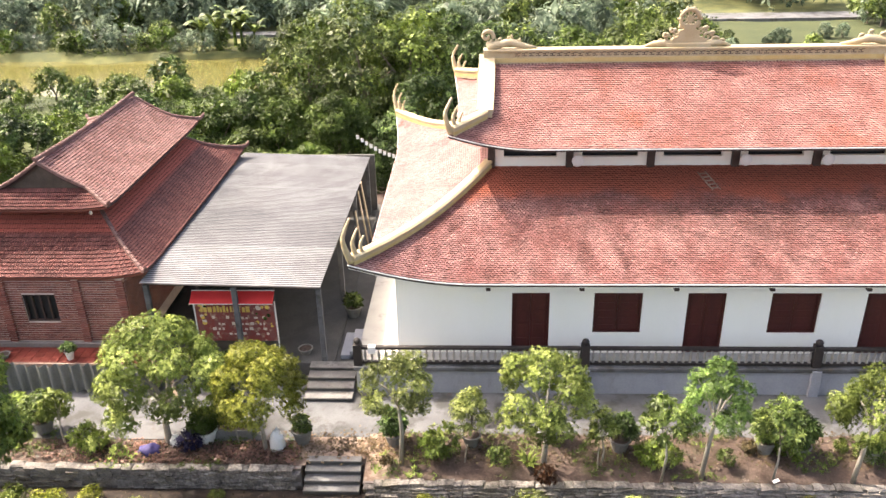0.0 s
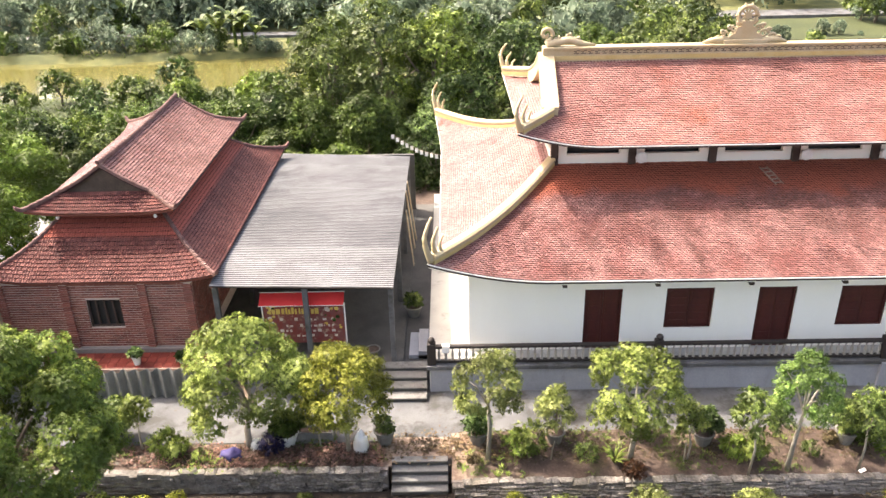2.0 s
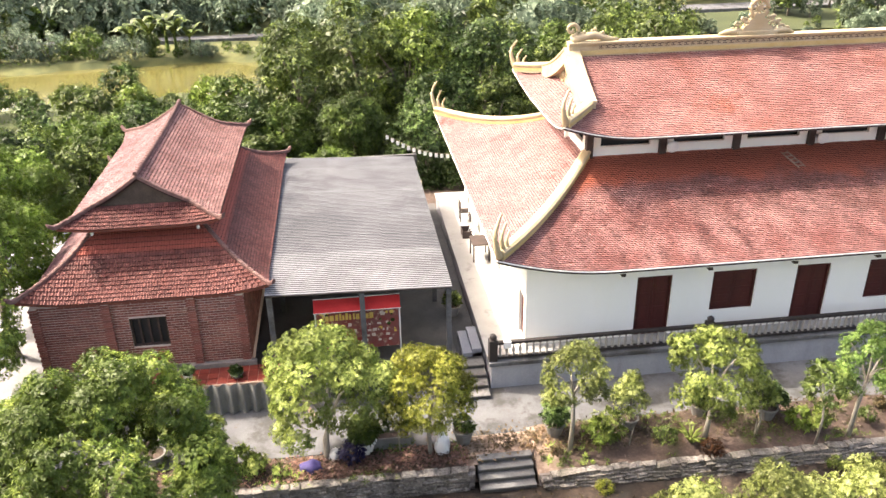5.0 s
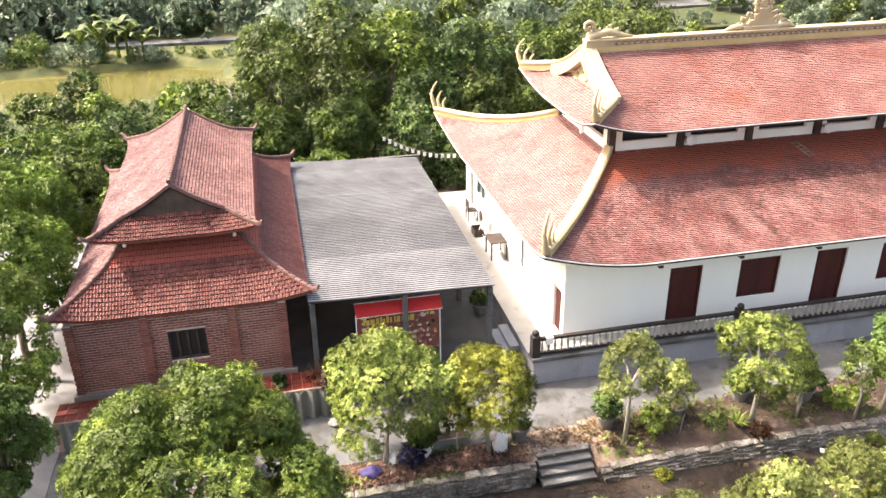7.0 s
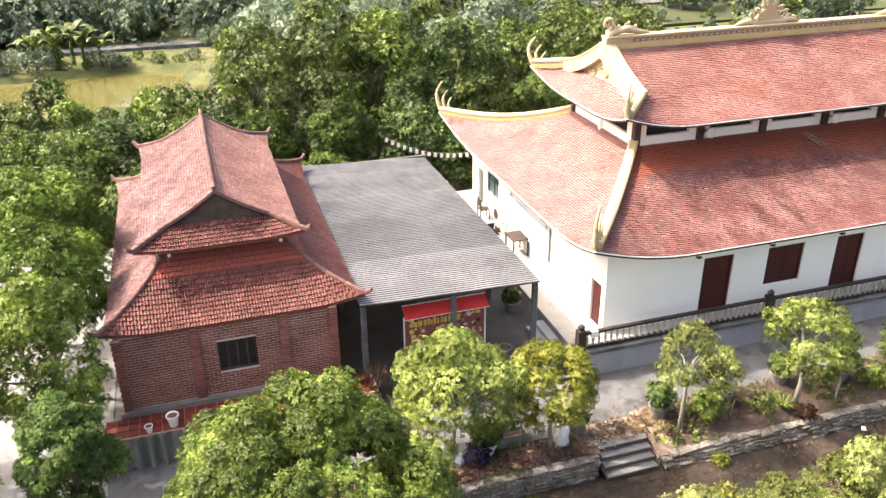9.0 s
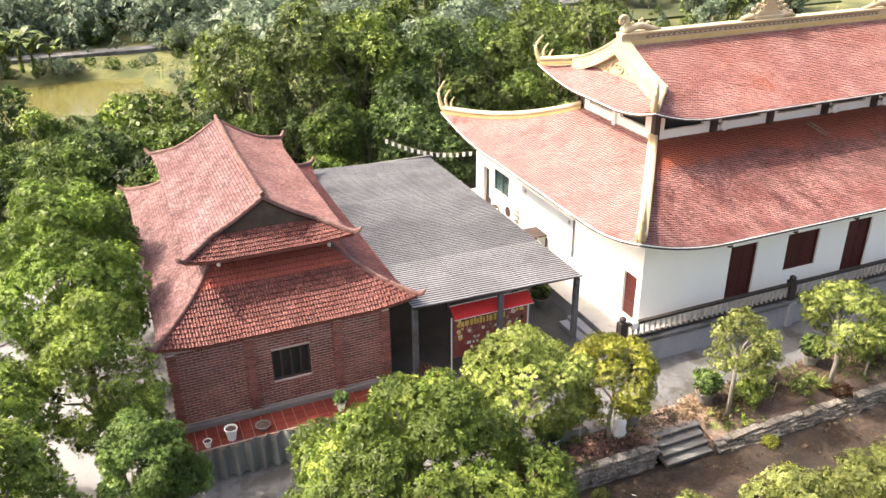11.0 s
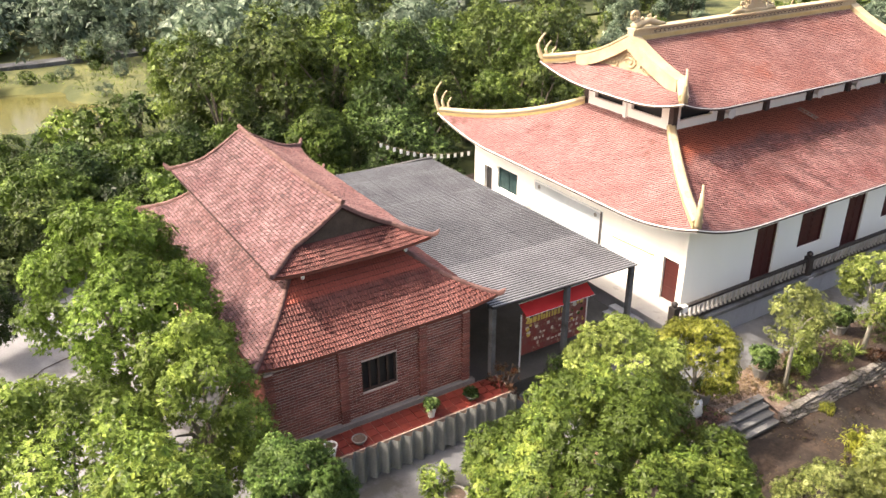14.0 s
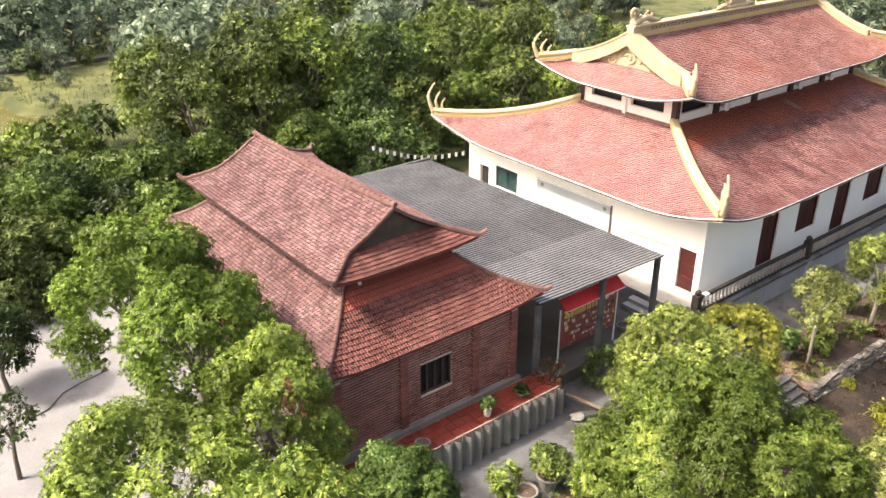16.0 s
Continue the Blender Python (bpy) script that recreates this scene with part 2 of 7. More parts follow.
GROUND = mat("ground", (0.010, 0.007, 0.005), (0.034, 0.023, 0.016), 1.3, 0.95, 9, 0.6, 0.8, stain=(0.046, 0.030, 0.020), stain_scale=0.7,
             stain_from=0.50, stain_to=0.62)
tree_ = GROUND.node_tree                                   # grass grows north of the courtyard
bsdf_ = tree_.nodes["Principled BSDF"]
old_ = bsdf_.inputs["Base Color"].links[0].from_socket
split_ = tree_.nodes.new("ShaderNodeSeparateXYZ")
tree_.links.new(tree_.nodes.new("ShaderNodeNewGeometry").outputs["Position"], split_.inputs[0])
grass_ = blend(tree_, ramp(tree_, noise_at(tree_, 0.35, 6.0), 0.35, 0.65), (0.020, 0.033, 0.006), (0.056, 0.068, 0.015))
meadow_ = blend(tree_, ramp(tree_, noise_at(tree_, 0.5, 6.0), 0.35, 0.65), (0.044, 0.054, 0.014), (0.108, 0.112, 0.034))
grass_ = blend(tree_, ramp(tree_, split_.outputs[1], 60.0, 66.0), grass_, meadow_)
tree_.links.new(blend(tree_, ramp(tree_, split_.outputs[1], 34.0, 40.0), old_, grass_), bsdf_.inputs["Base Color"])
PALE_FLOOR = mat("pale_floor", (0.300, 0.296, 0.282), (0.360, 0.355, 0.340), 0.7, 0.7, 25, 0.08, 0.1, stain=(0.220, 0.215, 0.205), stain_scale=0.9)
YARD = mat("yard", (0.165, 0.165, 0.169), (0.215, 0.217, 0.221), 0.5, 0.85, 18, 0.14, 0.15, stain=(0.125, 0.125, 0.122), stain_scale=0.5,
           stain_from=0.52, stain_to=0.7)
FIELD = mat("field", (0.027, 0.038, 0.008), (0.041, 0.051, 0.013), 0.3, 0.95, 5, 0.3, 0.4)
WATER = mat("water", (0.098, 0.092, 0.028), (0.122, 0.112, 0.038), 0.08, 0.13, 2.0, 0.05, 0.03)
ROOF_PITCH = 0.13
def sheet_mat(name, c1, c2, trough):
    """Weathered fibre-cement sheet; the shade in the troughs of its waves is painted near-black."""
    m, t, b = shader(name, 0.55)
    b.inputs["Specular IOR Level"].default_value = 0.35
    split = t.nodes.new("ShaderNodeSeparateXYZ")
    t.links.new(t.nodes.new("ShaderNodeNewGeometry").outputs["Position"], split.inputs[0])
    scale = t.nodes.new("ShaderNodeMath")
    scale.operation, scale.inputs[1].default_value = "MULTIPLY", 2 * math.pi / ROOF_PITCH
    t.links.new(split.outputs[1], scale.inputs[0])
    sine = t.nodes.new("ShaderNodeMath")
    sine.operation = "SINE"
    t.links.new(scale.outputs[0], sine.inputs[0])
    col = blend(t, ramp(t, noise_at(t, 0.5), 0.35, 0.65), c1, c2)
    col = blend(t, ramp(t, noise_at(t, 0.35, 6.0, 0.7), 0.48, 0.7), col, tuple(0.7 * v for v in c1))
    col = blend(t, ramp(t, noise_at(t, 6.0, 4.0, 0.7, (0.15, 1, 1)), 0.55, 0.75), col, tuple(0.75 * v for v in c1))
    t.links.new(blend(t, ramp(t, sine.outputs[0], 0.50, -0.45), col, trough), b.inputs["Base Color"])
    return m


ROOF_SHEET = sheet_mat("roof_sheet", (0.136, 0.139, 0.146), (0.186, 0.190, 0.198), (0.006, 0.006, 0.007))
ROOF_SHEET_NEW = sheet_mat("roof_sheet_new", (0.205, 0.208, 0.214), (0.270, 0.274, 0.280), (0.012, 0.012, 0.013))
FENCE_SHEET = mat("fence_sheet", (0.120, 0.122, 0.112), (0.235, 0.235, 0.215), 1.6, 0.85, 25, 0.2, 0.2, stretch=(1, 1, 0.3))
RED_FLOOR = mat("red_floor_tile", (0.142, 0.022, 0.014), (0.173, 0.032, 0.022), 1.4, 0.5, 30, 0.15, 0.05, each=0.15)
JOINT = mat("pale_joint", (0.336, 0.224, 0.176), (0.400, 0.288, 0.224), 2, 0.9)
BARK = mat("bark", (0.098, 0.077, 0.059), (0.168, 0.140, 0.112), 3, 0.9, 25, 0.3, 0.5, stretch=(1, 1, 0.3))
PALE_BARK = mat("pale_bark", (0.225, 0.203, 0.165), (0.315, 0.292, 0.247), 3, 0.9, 25, 0.25, 0.4, stretch=(1, 1, 0.3))
# near-black that stands for the unlit space behind slots and openings
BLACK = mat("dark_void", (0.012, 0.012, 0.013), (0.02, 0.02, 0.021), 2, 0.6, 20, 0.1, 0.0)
RED_CLOTH = mat("red_cloth", (0.55, 0.02, 0.02), (0.62, 0.035, 0.03), 2, 0.6, 30, 0.1, 0.05)
POSTER = mat("poster", (0.224, 0.032, 0.028), (0.192, 0.072, 0.064), 3.5, 0.5, 30, 0.1, 0.0, stain=(0.400, 0.272, 0.208), stain_scale=5,
             stain_from=0.56, stain_to=0.64)
GOLD = mat("gold_print", (0.62, 0.42, 0.08), (0.70, 0.52, 0.14), 3, 0.5)
PALE_PRINT = mat("pale_print", (0.60, 0.52, 0.46), (0.66, 0.58, 0.5), 3, 0.5)
BROWN_PRINT = mat("brown_print", (0.22, 0.09, 0.07), (0.28, 0.13, 0.09), 3, 0.5)
WHITE_POT = mat("white_pot", (0.72, 0.71, 0.68), (0.8, 0.79, 0.76), 3, 0.5, 30, 0.05, 0.0)
GREY_POT = mat("grey_pot", (0.156, 0.150, 0.138), (0.216, 0.210, 0.192), 3, 0.85, 30, 0.2, 0.2)
METAL = mat("galvanised", (0.5, 0.5, 0.5), (0.6, 0.6, 0.6), 3, 0.4, 30, 0.1, 0.0, metal=0.7)
WHITE_METAL = mat("white_metal", (0.7, 0.7, 0.68), (0.78, 0.78, 0.76), 3, 0.4, 30, 0.05, 0.0)
BOARD = mat("pale_board", (0.36, 0.40, 0.42), (0.42, 0.46, 0.48), 1, 0.35, 30, 0.04, 0.0)
GREEN_GLASS = mat("green_shutter", (0.022, 0.046, 0.047), (0.038, 0.070, 0.070), 2, 0.25, 30, 0.1, 0.0)
BAMBOO = mat("bamboo", (0.350, 0.266, 0.168), (0.420, 0.336, 0.224), 3, 0.6)
BLUE_PLASTIC = mat("blue_plastic", (0.028, 0.022, 0.10), (0.045, 0.035, 0.15), 3, 0.7)
LADDER_WOOD = mat("ladder_wood", (0.120, 0.070, 0.052), (0.270, 0.200, 0.155), 1.6, 0.8)
RUST = mat("old_wood", (0.154, 0.105, 0.070), (0.210, 0.154, 0.105), 3, 0.8, 30, 0.2, 0.1)

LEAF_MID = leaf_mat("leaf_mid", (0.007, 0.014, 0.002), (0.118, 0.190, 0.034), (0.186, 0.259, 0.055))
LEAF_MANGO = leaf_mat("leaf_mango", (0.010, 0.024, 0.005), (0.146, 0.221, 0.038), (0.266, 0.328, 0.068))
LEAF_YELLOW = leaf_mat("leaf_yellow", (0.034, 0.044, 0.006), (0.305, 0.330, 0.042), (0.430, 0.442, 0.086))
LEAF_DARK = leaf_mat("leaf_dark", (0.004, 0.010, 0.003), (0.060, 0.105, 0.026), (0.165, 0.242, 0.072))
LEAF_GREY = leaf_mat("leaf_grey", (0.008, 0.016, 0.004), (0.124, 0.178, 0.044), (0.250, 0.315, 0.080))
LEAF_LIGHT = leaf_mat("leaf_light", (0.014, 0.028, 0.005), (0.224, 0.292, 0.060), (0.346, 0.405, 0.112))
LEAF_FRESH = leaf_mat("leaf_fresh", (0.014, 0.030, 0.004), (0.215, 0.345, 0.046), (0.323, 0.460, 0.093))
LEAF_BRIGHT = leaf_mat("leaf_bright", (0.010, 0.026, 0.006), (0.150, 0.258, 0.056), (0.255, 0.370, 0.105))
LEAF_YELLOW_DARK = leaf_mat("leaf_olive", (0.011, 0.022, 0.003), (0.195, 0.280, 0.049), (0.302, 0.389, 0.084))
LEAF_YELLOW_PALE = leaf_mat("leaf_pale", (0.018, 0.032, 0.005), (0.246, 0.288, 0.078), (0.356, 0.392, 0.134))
# distance haze is mixed into these paler, bluer leaves
LEAF_HAZED = leaf_mat("leaf_hazed", (0.030, 0.048, 0.034), (0.205, 0.275, 0.178), (0.340, 0.410, 0.280), 0.4)
LEAF_RED = leaf_mat("leaf_red", (0.076, 0.022, 0.010), (0.139, 0.059, 0.025), (0.158, 0.110, 0.041))
LEAF_DRY = leaf_mat("leaf_dry", (0.049, 0.035, 0.016), (0.115, 0.093, 0.045), (0.097, 0.054, 0.026), 0.1)
LEAF_STRAW = leaf_mat("leaf_straw", (0.12, 0.08, 0.045), (0.26, 0.19, 0.115), (0.20, 0.13, 0.07), 0.1)
LEAF_RUSTY = leaf_mat("leaf_rusty", (0.16, 0.085, 0.066), (0.40, 0.235, 0.190), (0.32, 0.17, 0.13), 0.1)
LEAF_PURPLE = leaf_mat("leaf_purple", (0.019, 0.015, 0.061), (0.050, 0.044, 0.128), (0.063, 0.073, 0.102), 0.2)


# ---------------------------------------------------------------- building blocks
def part(name, bm, material, parent=None, label="", smooth=False):
    """Links a bmesh as one mesh object, under parent if there is one."""
    me = bpy.data.meshes.new(name)
    bm.to_mesh(me)
    bm.free()
    me.materials.append(material)
    if smooth:
        me.shade_smooth()
    ob = new(name, me)
    ob.parent = parent
    return tagged(ob, label)


def raw(name, verts, faces, material, parent=None, label="", smooth=False):
    """Links vertices and faces as one mesh object."""
    me = bpy.data.meshes.new(name)
    me.from_pydata([tuple(v) for v in verts], [], faces)
    me.update()
    me.materials.append(material)
    if smooth:
        me.shade_smooth()
    ob = new(name, me)
    ob.parent = parent
    return tagged(ob, label)


def thing(name, label, category, at=(0, 0, 0), group="", kind=""):
    ob = new(name)
    ob.location = at
    ob.empty_display_size = 0.2
    return tagged(ob, label, category, group, kind)


def box(bm, x0, x1, y0, y1, z0, z1, bevel=0.0):
    r = bmesh.ops.create_cube(bm, size=1, matrix=Matrix.Translation(((x0 + x1) / 2, (y0 + y1) / 2, (z0 + z1) / 2))
                              @ Matrix.Diagonal((x1 - x0, y1 - y0, z1 - z0, 1)))
    if bevel:
        edges = list({e for v in r["verts"] for e in v.link_edges})
        bmesh.ops.bevel(bm, geom=edges, offset=bevel, segments=2, affect="EDGES", profile=0.5)
    return bm


def boxed(name, x0, x1, y0, y1, z0, z1, material, parent=None, label="", bevel=0.012):
    return part(name, box(bmesh.new(), x0, x1, y0, y1, z0, z1, bevel), material, parent, label)


def sweep(path, radii, sides=8, squash=1.0):
    """A tapering round bar along a path."""
    bm = bmesh.new()
    rings = []
    path = [Vector(p) for p in path]
    for i, p in enumerate(path):
        d = (path[min(i + 1, len(path) - 1)] - path[max(i - 1, 0)]).normalized()
        side = d.orthogonal().normalized() if abs(d.z) > 0.98 else d.cross(Vector((0, 0, 1))).normalized()
        up = side.cross(d)
        r = radii[i] if isinstance(radii, (list, tuple)) else radii
        rings.append([bm.verts.new(p + r * (math.cos(a) * side + squash * math.sin(a) * up))
                      for a in (2 * math.pi * k / sides for k in range(sides))])
    for a, b in zip(rings, rings[1:]):
        for k in range(sides):
            bm.faces.new((a[k], a[(k + 1) % sides], b[(k + 1) % sides], b[k]))
    bm.faces.new(rings[0][::-1])
    bm.faces.new(rings[-1])
    bmesh.ops.recalc_face_normals(bm, faces=bm.faces)
    return bm


def band(path, profile):
    """Sweeps an open-ended cross-section of (side, up) pairs along a path, upright."""
    bm = bmesh.new()
    path = [Vector(p) for p in path]
    rings = []
    for i, p in enumerate(path):
        d = path[min(i + 1, len(path) - 1)] - path[max(i - 1, 0)]
        side = Vector((d.y, -d.x, 0)).normalized()
        rings.append([bm.verts.new(p + s * side + Vector((0, 0, u))) for s, u in profile])
    n = len(profile)
    for a, b in zip(rings, rings[1:]):
        for k in range(n):
            bm.faces.new((a[k], a[(k + 1) % n], b[(k + 1) % n], b[k]))
    bm.faces.new(rings[0][::-1])
    bm.faces.new(rings[-1])
    bmesh.ops.recalc_face_normals(bm, faces=bm.faces)
    return bm


def lathe(outline, sides=12):
    """A turned shape from (radius, height) pairs."""
    bm = bmesh.new()
    rings = [[bm.verts.new((r * math.cos(2 * math.pi * k / sides), r * math.sin(2 * math.pi * k / sides), z)) for k in range(sides)]
             for r, z in outline]
    for a, b in zip(rings, rings[1:]):
        for k in range(sides):
            bm.faces.new((a[k], a[(k + 1) % sides], b[(k + 1) % sides], b[k]))
    bm.faces.new(rings[0][::-1])
    bm.faces.new(rings[-1])
    return bm


# ---------------------------------------------------------------- roof slopes
class Slope:
    """One curved roof slope: eave from a to b, top edge above it from c to d; the corners sweep up by the vectors at a and b.
    hip: the part of the slope's rise over which the sides run in along hips, beyond which they run straight up."""

    def __init__(self, a, b, c, d, turn_a, turn_b, reach, sag, hip=1.0):
        self.a, self.b, self.c, self.d = (np.array(p, float) for p in (a, b, c, d))
        self.ta, self.tb, self.reach, self.sag, self.hip = np.array(turn_a, float), np.array(turn_b, float), reach, sag, hip
        self.width = np.linalg.norm(self.b - self.a)
        self.along = (self.b - self.a) / self.width
        self.off_l = np.dot(self.c - self.a, self.along)
        self.off_r = np.dot(self.b - self.d, self.along)
        rise = (self.c - self.a) - self.off_l * self.along
        self.rise, self.length = rise, np.linalg.norm(rise)
        n = np.cross(self.along, rise)
        n /= np.linalg.norm(n)
        self.normal = n if n[2] > 0 else -n

    def ends(self, v):
        k = np.minimum(1, v / self.hip)
        return self.off_l * k, self.width - self.off_r * k

    def at(self, s, v, up=0.0):
        s, v, up = np.broadcast_arrays(np.asarray(s, float), np.asarray(v, float), np.asarray(up, float))
        lo, hi = self.ends(v)
        s = np.clip(s, lo, hi)
        fade = (1 - np.clip(v, 0, 1)) ** 2
        wa = np.clip(1 - (s - lo) / self.reach, 0, 1) ** 2 * fade
        wb = np.clip(1 - (hi - s) / self.reach, 0, 1) ** 2 * fade
        p = self.a + s[..., None] * self.along + v[..., None] * self.rise
        p = p + wa[..., None] * self.ta + wb[..., None] * self.tb + up[..., None] * self.normal
        p[..., 2] -= self.sag * np.sin(np.pi * np.clip(v, 0, 1))
        return p

    def deck(self, thick=0.10, ns=40, nv=10):
        """A closed slab under the tiles."""
        verts, faces = [], []
        for level in (-0.004, -thick):
            for j in range(nv + 1):
                v = j / nv
                lo, hi = self.ends(v)
                for i in range(ns + 1):
                    p = self.at(lo + (hi - lo) * i / ns, v)
                    verts.append(p + np.array((0, 0, level)))
        w, h = ns + 1, (ns + 1) * (nv + 1)
        for j in range(nv):
            for i in range(ns):
                k = j * w + i
                faces.append((k, k + 1, k + w + 1, k + w))
                faces.append((h + k, h + k + w, h + k + w + 1, h + k + 1))
        for i in range(ns):
            faces.append((i, h + i, h + i + 1, i + 1))
            k = nv * w + i
            faces.append((k, k + 1, h + k + 1, h + k))
        for j in range(nv):
            k = j * w
            faces.append((k, k + w, h + k + w, h + k))
            k = j * w + ns
            faces.append((k, h + k, h + k + w, k + w))
        return verts, faces

    def spots(self, tile, course):
        """Row and place along the slope of every tile."""
        rows = int(self.length / course)
        out = []
        for j in range(rows):
            v = j / rows
            lo, hi = self.ends(v + 0.5 / rows)
            k0 = math.ceil((lo - 0.3 * tile) / tile - 0.5 * (j % 2))
            k1 = math.floor((hi + 0.3 * tile) / tile - 0.5 * (j % 2))
            out += [(j, v, (k + 0.5 * (j % 2)) * tile) for k in range(k0, k1 + 1)]
        return out, rows

    def tiles(self, tile, course, round_tip=True, lift=0.022, keep=None, wobble=0.004):
        """Vertices and faces of all tiles (or of the spots kept), joined."""
        spots, rows = self.spots(tile, course)
        if keep:
            spots = [s for s in spots if keep(s)]
        if not spots:
            return [], []
        rng = np.random.default_rng(3)
        v0 = np.array([s[1] for s in spots]) - 0.15 / rows
        s0 = np.array([s[2] for s in spots])
        jit = rng.normal(0, wobble, len(spots))
        if round_tip:
            outline = [(-0.46, 1.35), (-0.46, 0.36), (0.0, 0.0), (0.46, 0.36), (0.46, 1.35)]
            pts = [self.at(s0 + ds * tile, v0 + dv / rows, (0.004 if dv > 1 else lift * (1 - 0.4 * dv)) + jit) for ds, dv in outline]
            pts += [self.at(s0 + ds * tile, v0 + dv / rows, 0.0) for ds, dv in outline[1:-1]]
            shape = [(0, 1, 2, 3, 4)] + [(1 + q, 5 + q, 6 + q, 2 + q) for q in range(2)]
        else:
            pts = [self.at(s0 + ds * tile, v0 + 1.25 / rows, h * 0.6 + jit) for ds, h in RIBS]
            pts += [self.at(s0 + ds * tile, v0, h + lift + jit) for ds, h in RIBS]
            pts += [self.at(s0 + ds * tile, v0, 0.0) for ds, h in RIBS]
            shape = [(q, 5 + q, 6 + q, 1 + q) for q in range(4)] + [(5 + q, 10 + q, 11 + q, 6 + q) for q in range(4)]
        verts = np.stack(pts, 1).reshape(-1, 3)
        n = len(pts)
        faces = [tuple(k * n + i for i in f) for k in range(len(spots)) for f in shape]
        return verts.tolist(), faces


RIBS = [(-0.49, 0.0), (-0.25, 0.03), (0.0, 0.006), (0.25, 0.03), (0.49, 0.0)]      # cross-section of a flat tile


def hip_line(slope, left, v0=0.0, v1=1.0, n=14, up=0.0):
    out = []
    for i in range(n + 1):
        v = v0 + (v1 - v0) * i / n
        lo, hi = slope.ends(v)
        out.append(slope.at(lo if left else hi, v) + np.array((0, 0, up)))
    return out


def eave_line(slope, n=48, up=0.0):
    return [slope.at(slope.width * i / n, 0.0) + np.array((0, 0, up)) for i in range(n + 1)]


# ---------------------------------------------------------------- ground, water, terraces
def pond_depth(x, y):
    """1 inside the pond, 0 outside."""
    wob = 1.6 * math.sin(x * 0.22) + 0.8 * math.sin(x * 0.61 + 1)
    a = min(1, max(0, (y - 62.0 - wob * 0.7) / 1.5)) * min(1, max(0, (75.5 + wob * 0.5 - y) / 1.5))
    b = min(1, max(0, (-12.8 + 1.0 * math.sin(y * 0.5) - x) / 2)) * min(1, max(0, (x + 95) / 5))
    return a * b


def ground_sheet():
    xs = sorted({*np.arange(-100, 101, 4.0), *np.arange(-60, 61, 2.0), *(-2600, -1200, -600, -300, -200, -140, 140, 200, 300, 600, 1200, 2600)})
    ys = sorted({*np.arange(-20, 150, 4.0), *np.arange(2, 80, 1.5), *(-2600, -1200, -500, -200, -100, -50, 170, 220, 300, 600, 1200, 2600)})
    verts, faces = [], []
    for y in ys:
        for x in xs:
            z = -1.05 + 0.22 * noise.noise(Vector((x * 0.13, y * 0.13, 0)))
            if y < 17.6:
                z = -0.66 + 0.08 * noise.noise(Vector((x * 0.4, y * 0.4, 0)))
            if -60 < x < 60 and 17.3 < y < 38:
                z = -1.3
            verts.append((x, y, z - 1.5 * pond_depth(x, y)))
    w = len(xs)
    for j in range(len(ys) - 1):
        for i in range(w - 1):
            k = j * w + i
            faces.append((k, k + 1, k + w + 1, k + w))
    tagged(raw("ground", verts, faces, GROUND, smooth=True), "grassy and earthy ground reaching to the horizon", "ground", kind="structure")


ground_sheet()
bm = bmesh.new()
bmesh.ops.create_grid(bm, x_segments=2, y_segments=2, size=0.5, matrix=Matrix.Translation((-55, 69, -1.55)) @ Matrix.Diagonal((94, 17, 1, 1)))
tagged(part("water", bm, WATER), "still olive-green pond water", "water", kind="structure")

tagged(boxed("bank", -17.9, -4.95, 17.42, 18.6, -1.6, -0.14, SOIL, bevel=0.02), "earth bank behind the garden wall", "bank", kind="structure")
tagged(boxed("landing", -4.95, -3.2, 17.8, 18.75, -1.6, -0.10, SOIL, bevel=0.02), "sandy landing above the garden steps", "landing", kind="structure")
tagged(boxed("bank", -3.2, 34, 17.1, 18.6, -1.6, -0.42, SOIL, bevel=0.02), "earth bank behind the garden wall", "bank", kind="structure")
# raised courtyard that carries both buildings; stones of its front wall follow last
tagged(boxed("courtyard", -17.9, 34, 18.6, 38.5, -1.6, -0.12, CONCRETE, bevel=0.02), "weathered concrete courtyard on raised earth", "courtyard", kind="structure")
tagged(boxed("yard", -60, -17.9, 17.48, 38.5, -1.6, -0.10, YARD, bevel=0.02), "pale sunlit concrete yard", "yard", kind="structure")


def bed(name, x0, x1, y0, y1, seed, fall=0.0):
    """Planting bed with a lumpy soil surface."""
    nx, ny = int((x1 - x0) / 0.22), int((y1 - y0) / 0.16)
    verts, faces = [], []
    for j in range(ny + 1):
        for i in range(nx + 1):
            x, y = x0 + (x1 - x0) * i / nx, y0 + (y1 - y0) * j / ny
            edge = min(1, 4 * min(i / nx, 1 - i / nx, j / ny, 1 - j / ny) + 0.1)
            y += 0.25 * noise.noise(Vector((x * 0.7, seed, 0))) * (j / ny)
            z = -0.1 + edge * (0.05 + 0.07 * noise.noise(Vector((x * 1.3, y * 1.3, seed))) + 0.03 * noise.noise(Vector((x * 6, y * 6, seed))))
            verts.append((x, y, z - fall * (1 - min(1, j / ny / 0.7)) ** 1.3))
    w = nx + 1
    for j in range(ny):
        for i in range(nx):
            k = j * w + i
            faces.append((k, k + 1, k + w + 1, k + w))
    tagged(raw(name, verts, faces, SOIL, smooth=True), "brown earth planting bed with fallen leaves", "planting bed", kind="structure")


bed("planting_bed", -3.2, 33, 17.12, 18.95, 2.0, 0.24)
bed("planting_bed", -17.8, -4.85, 17.5, 18.4, 7.0)


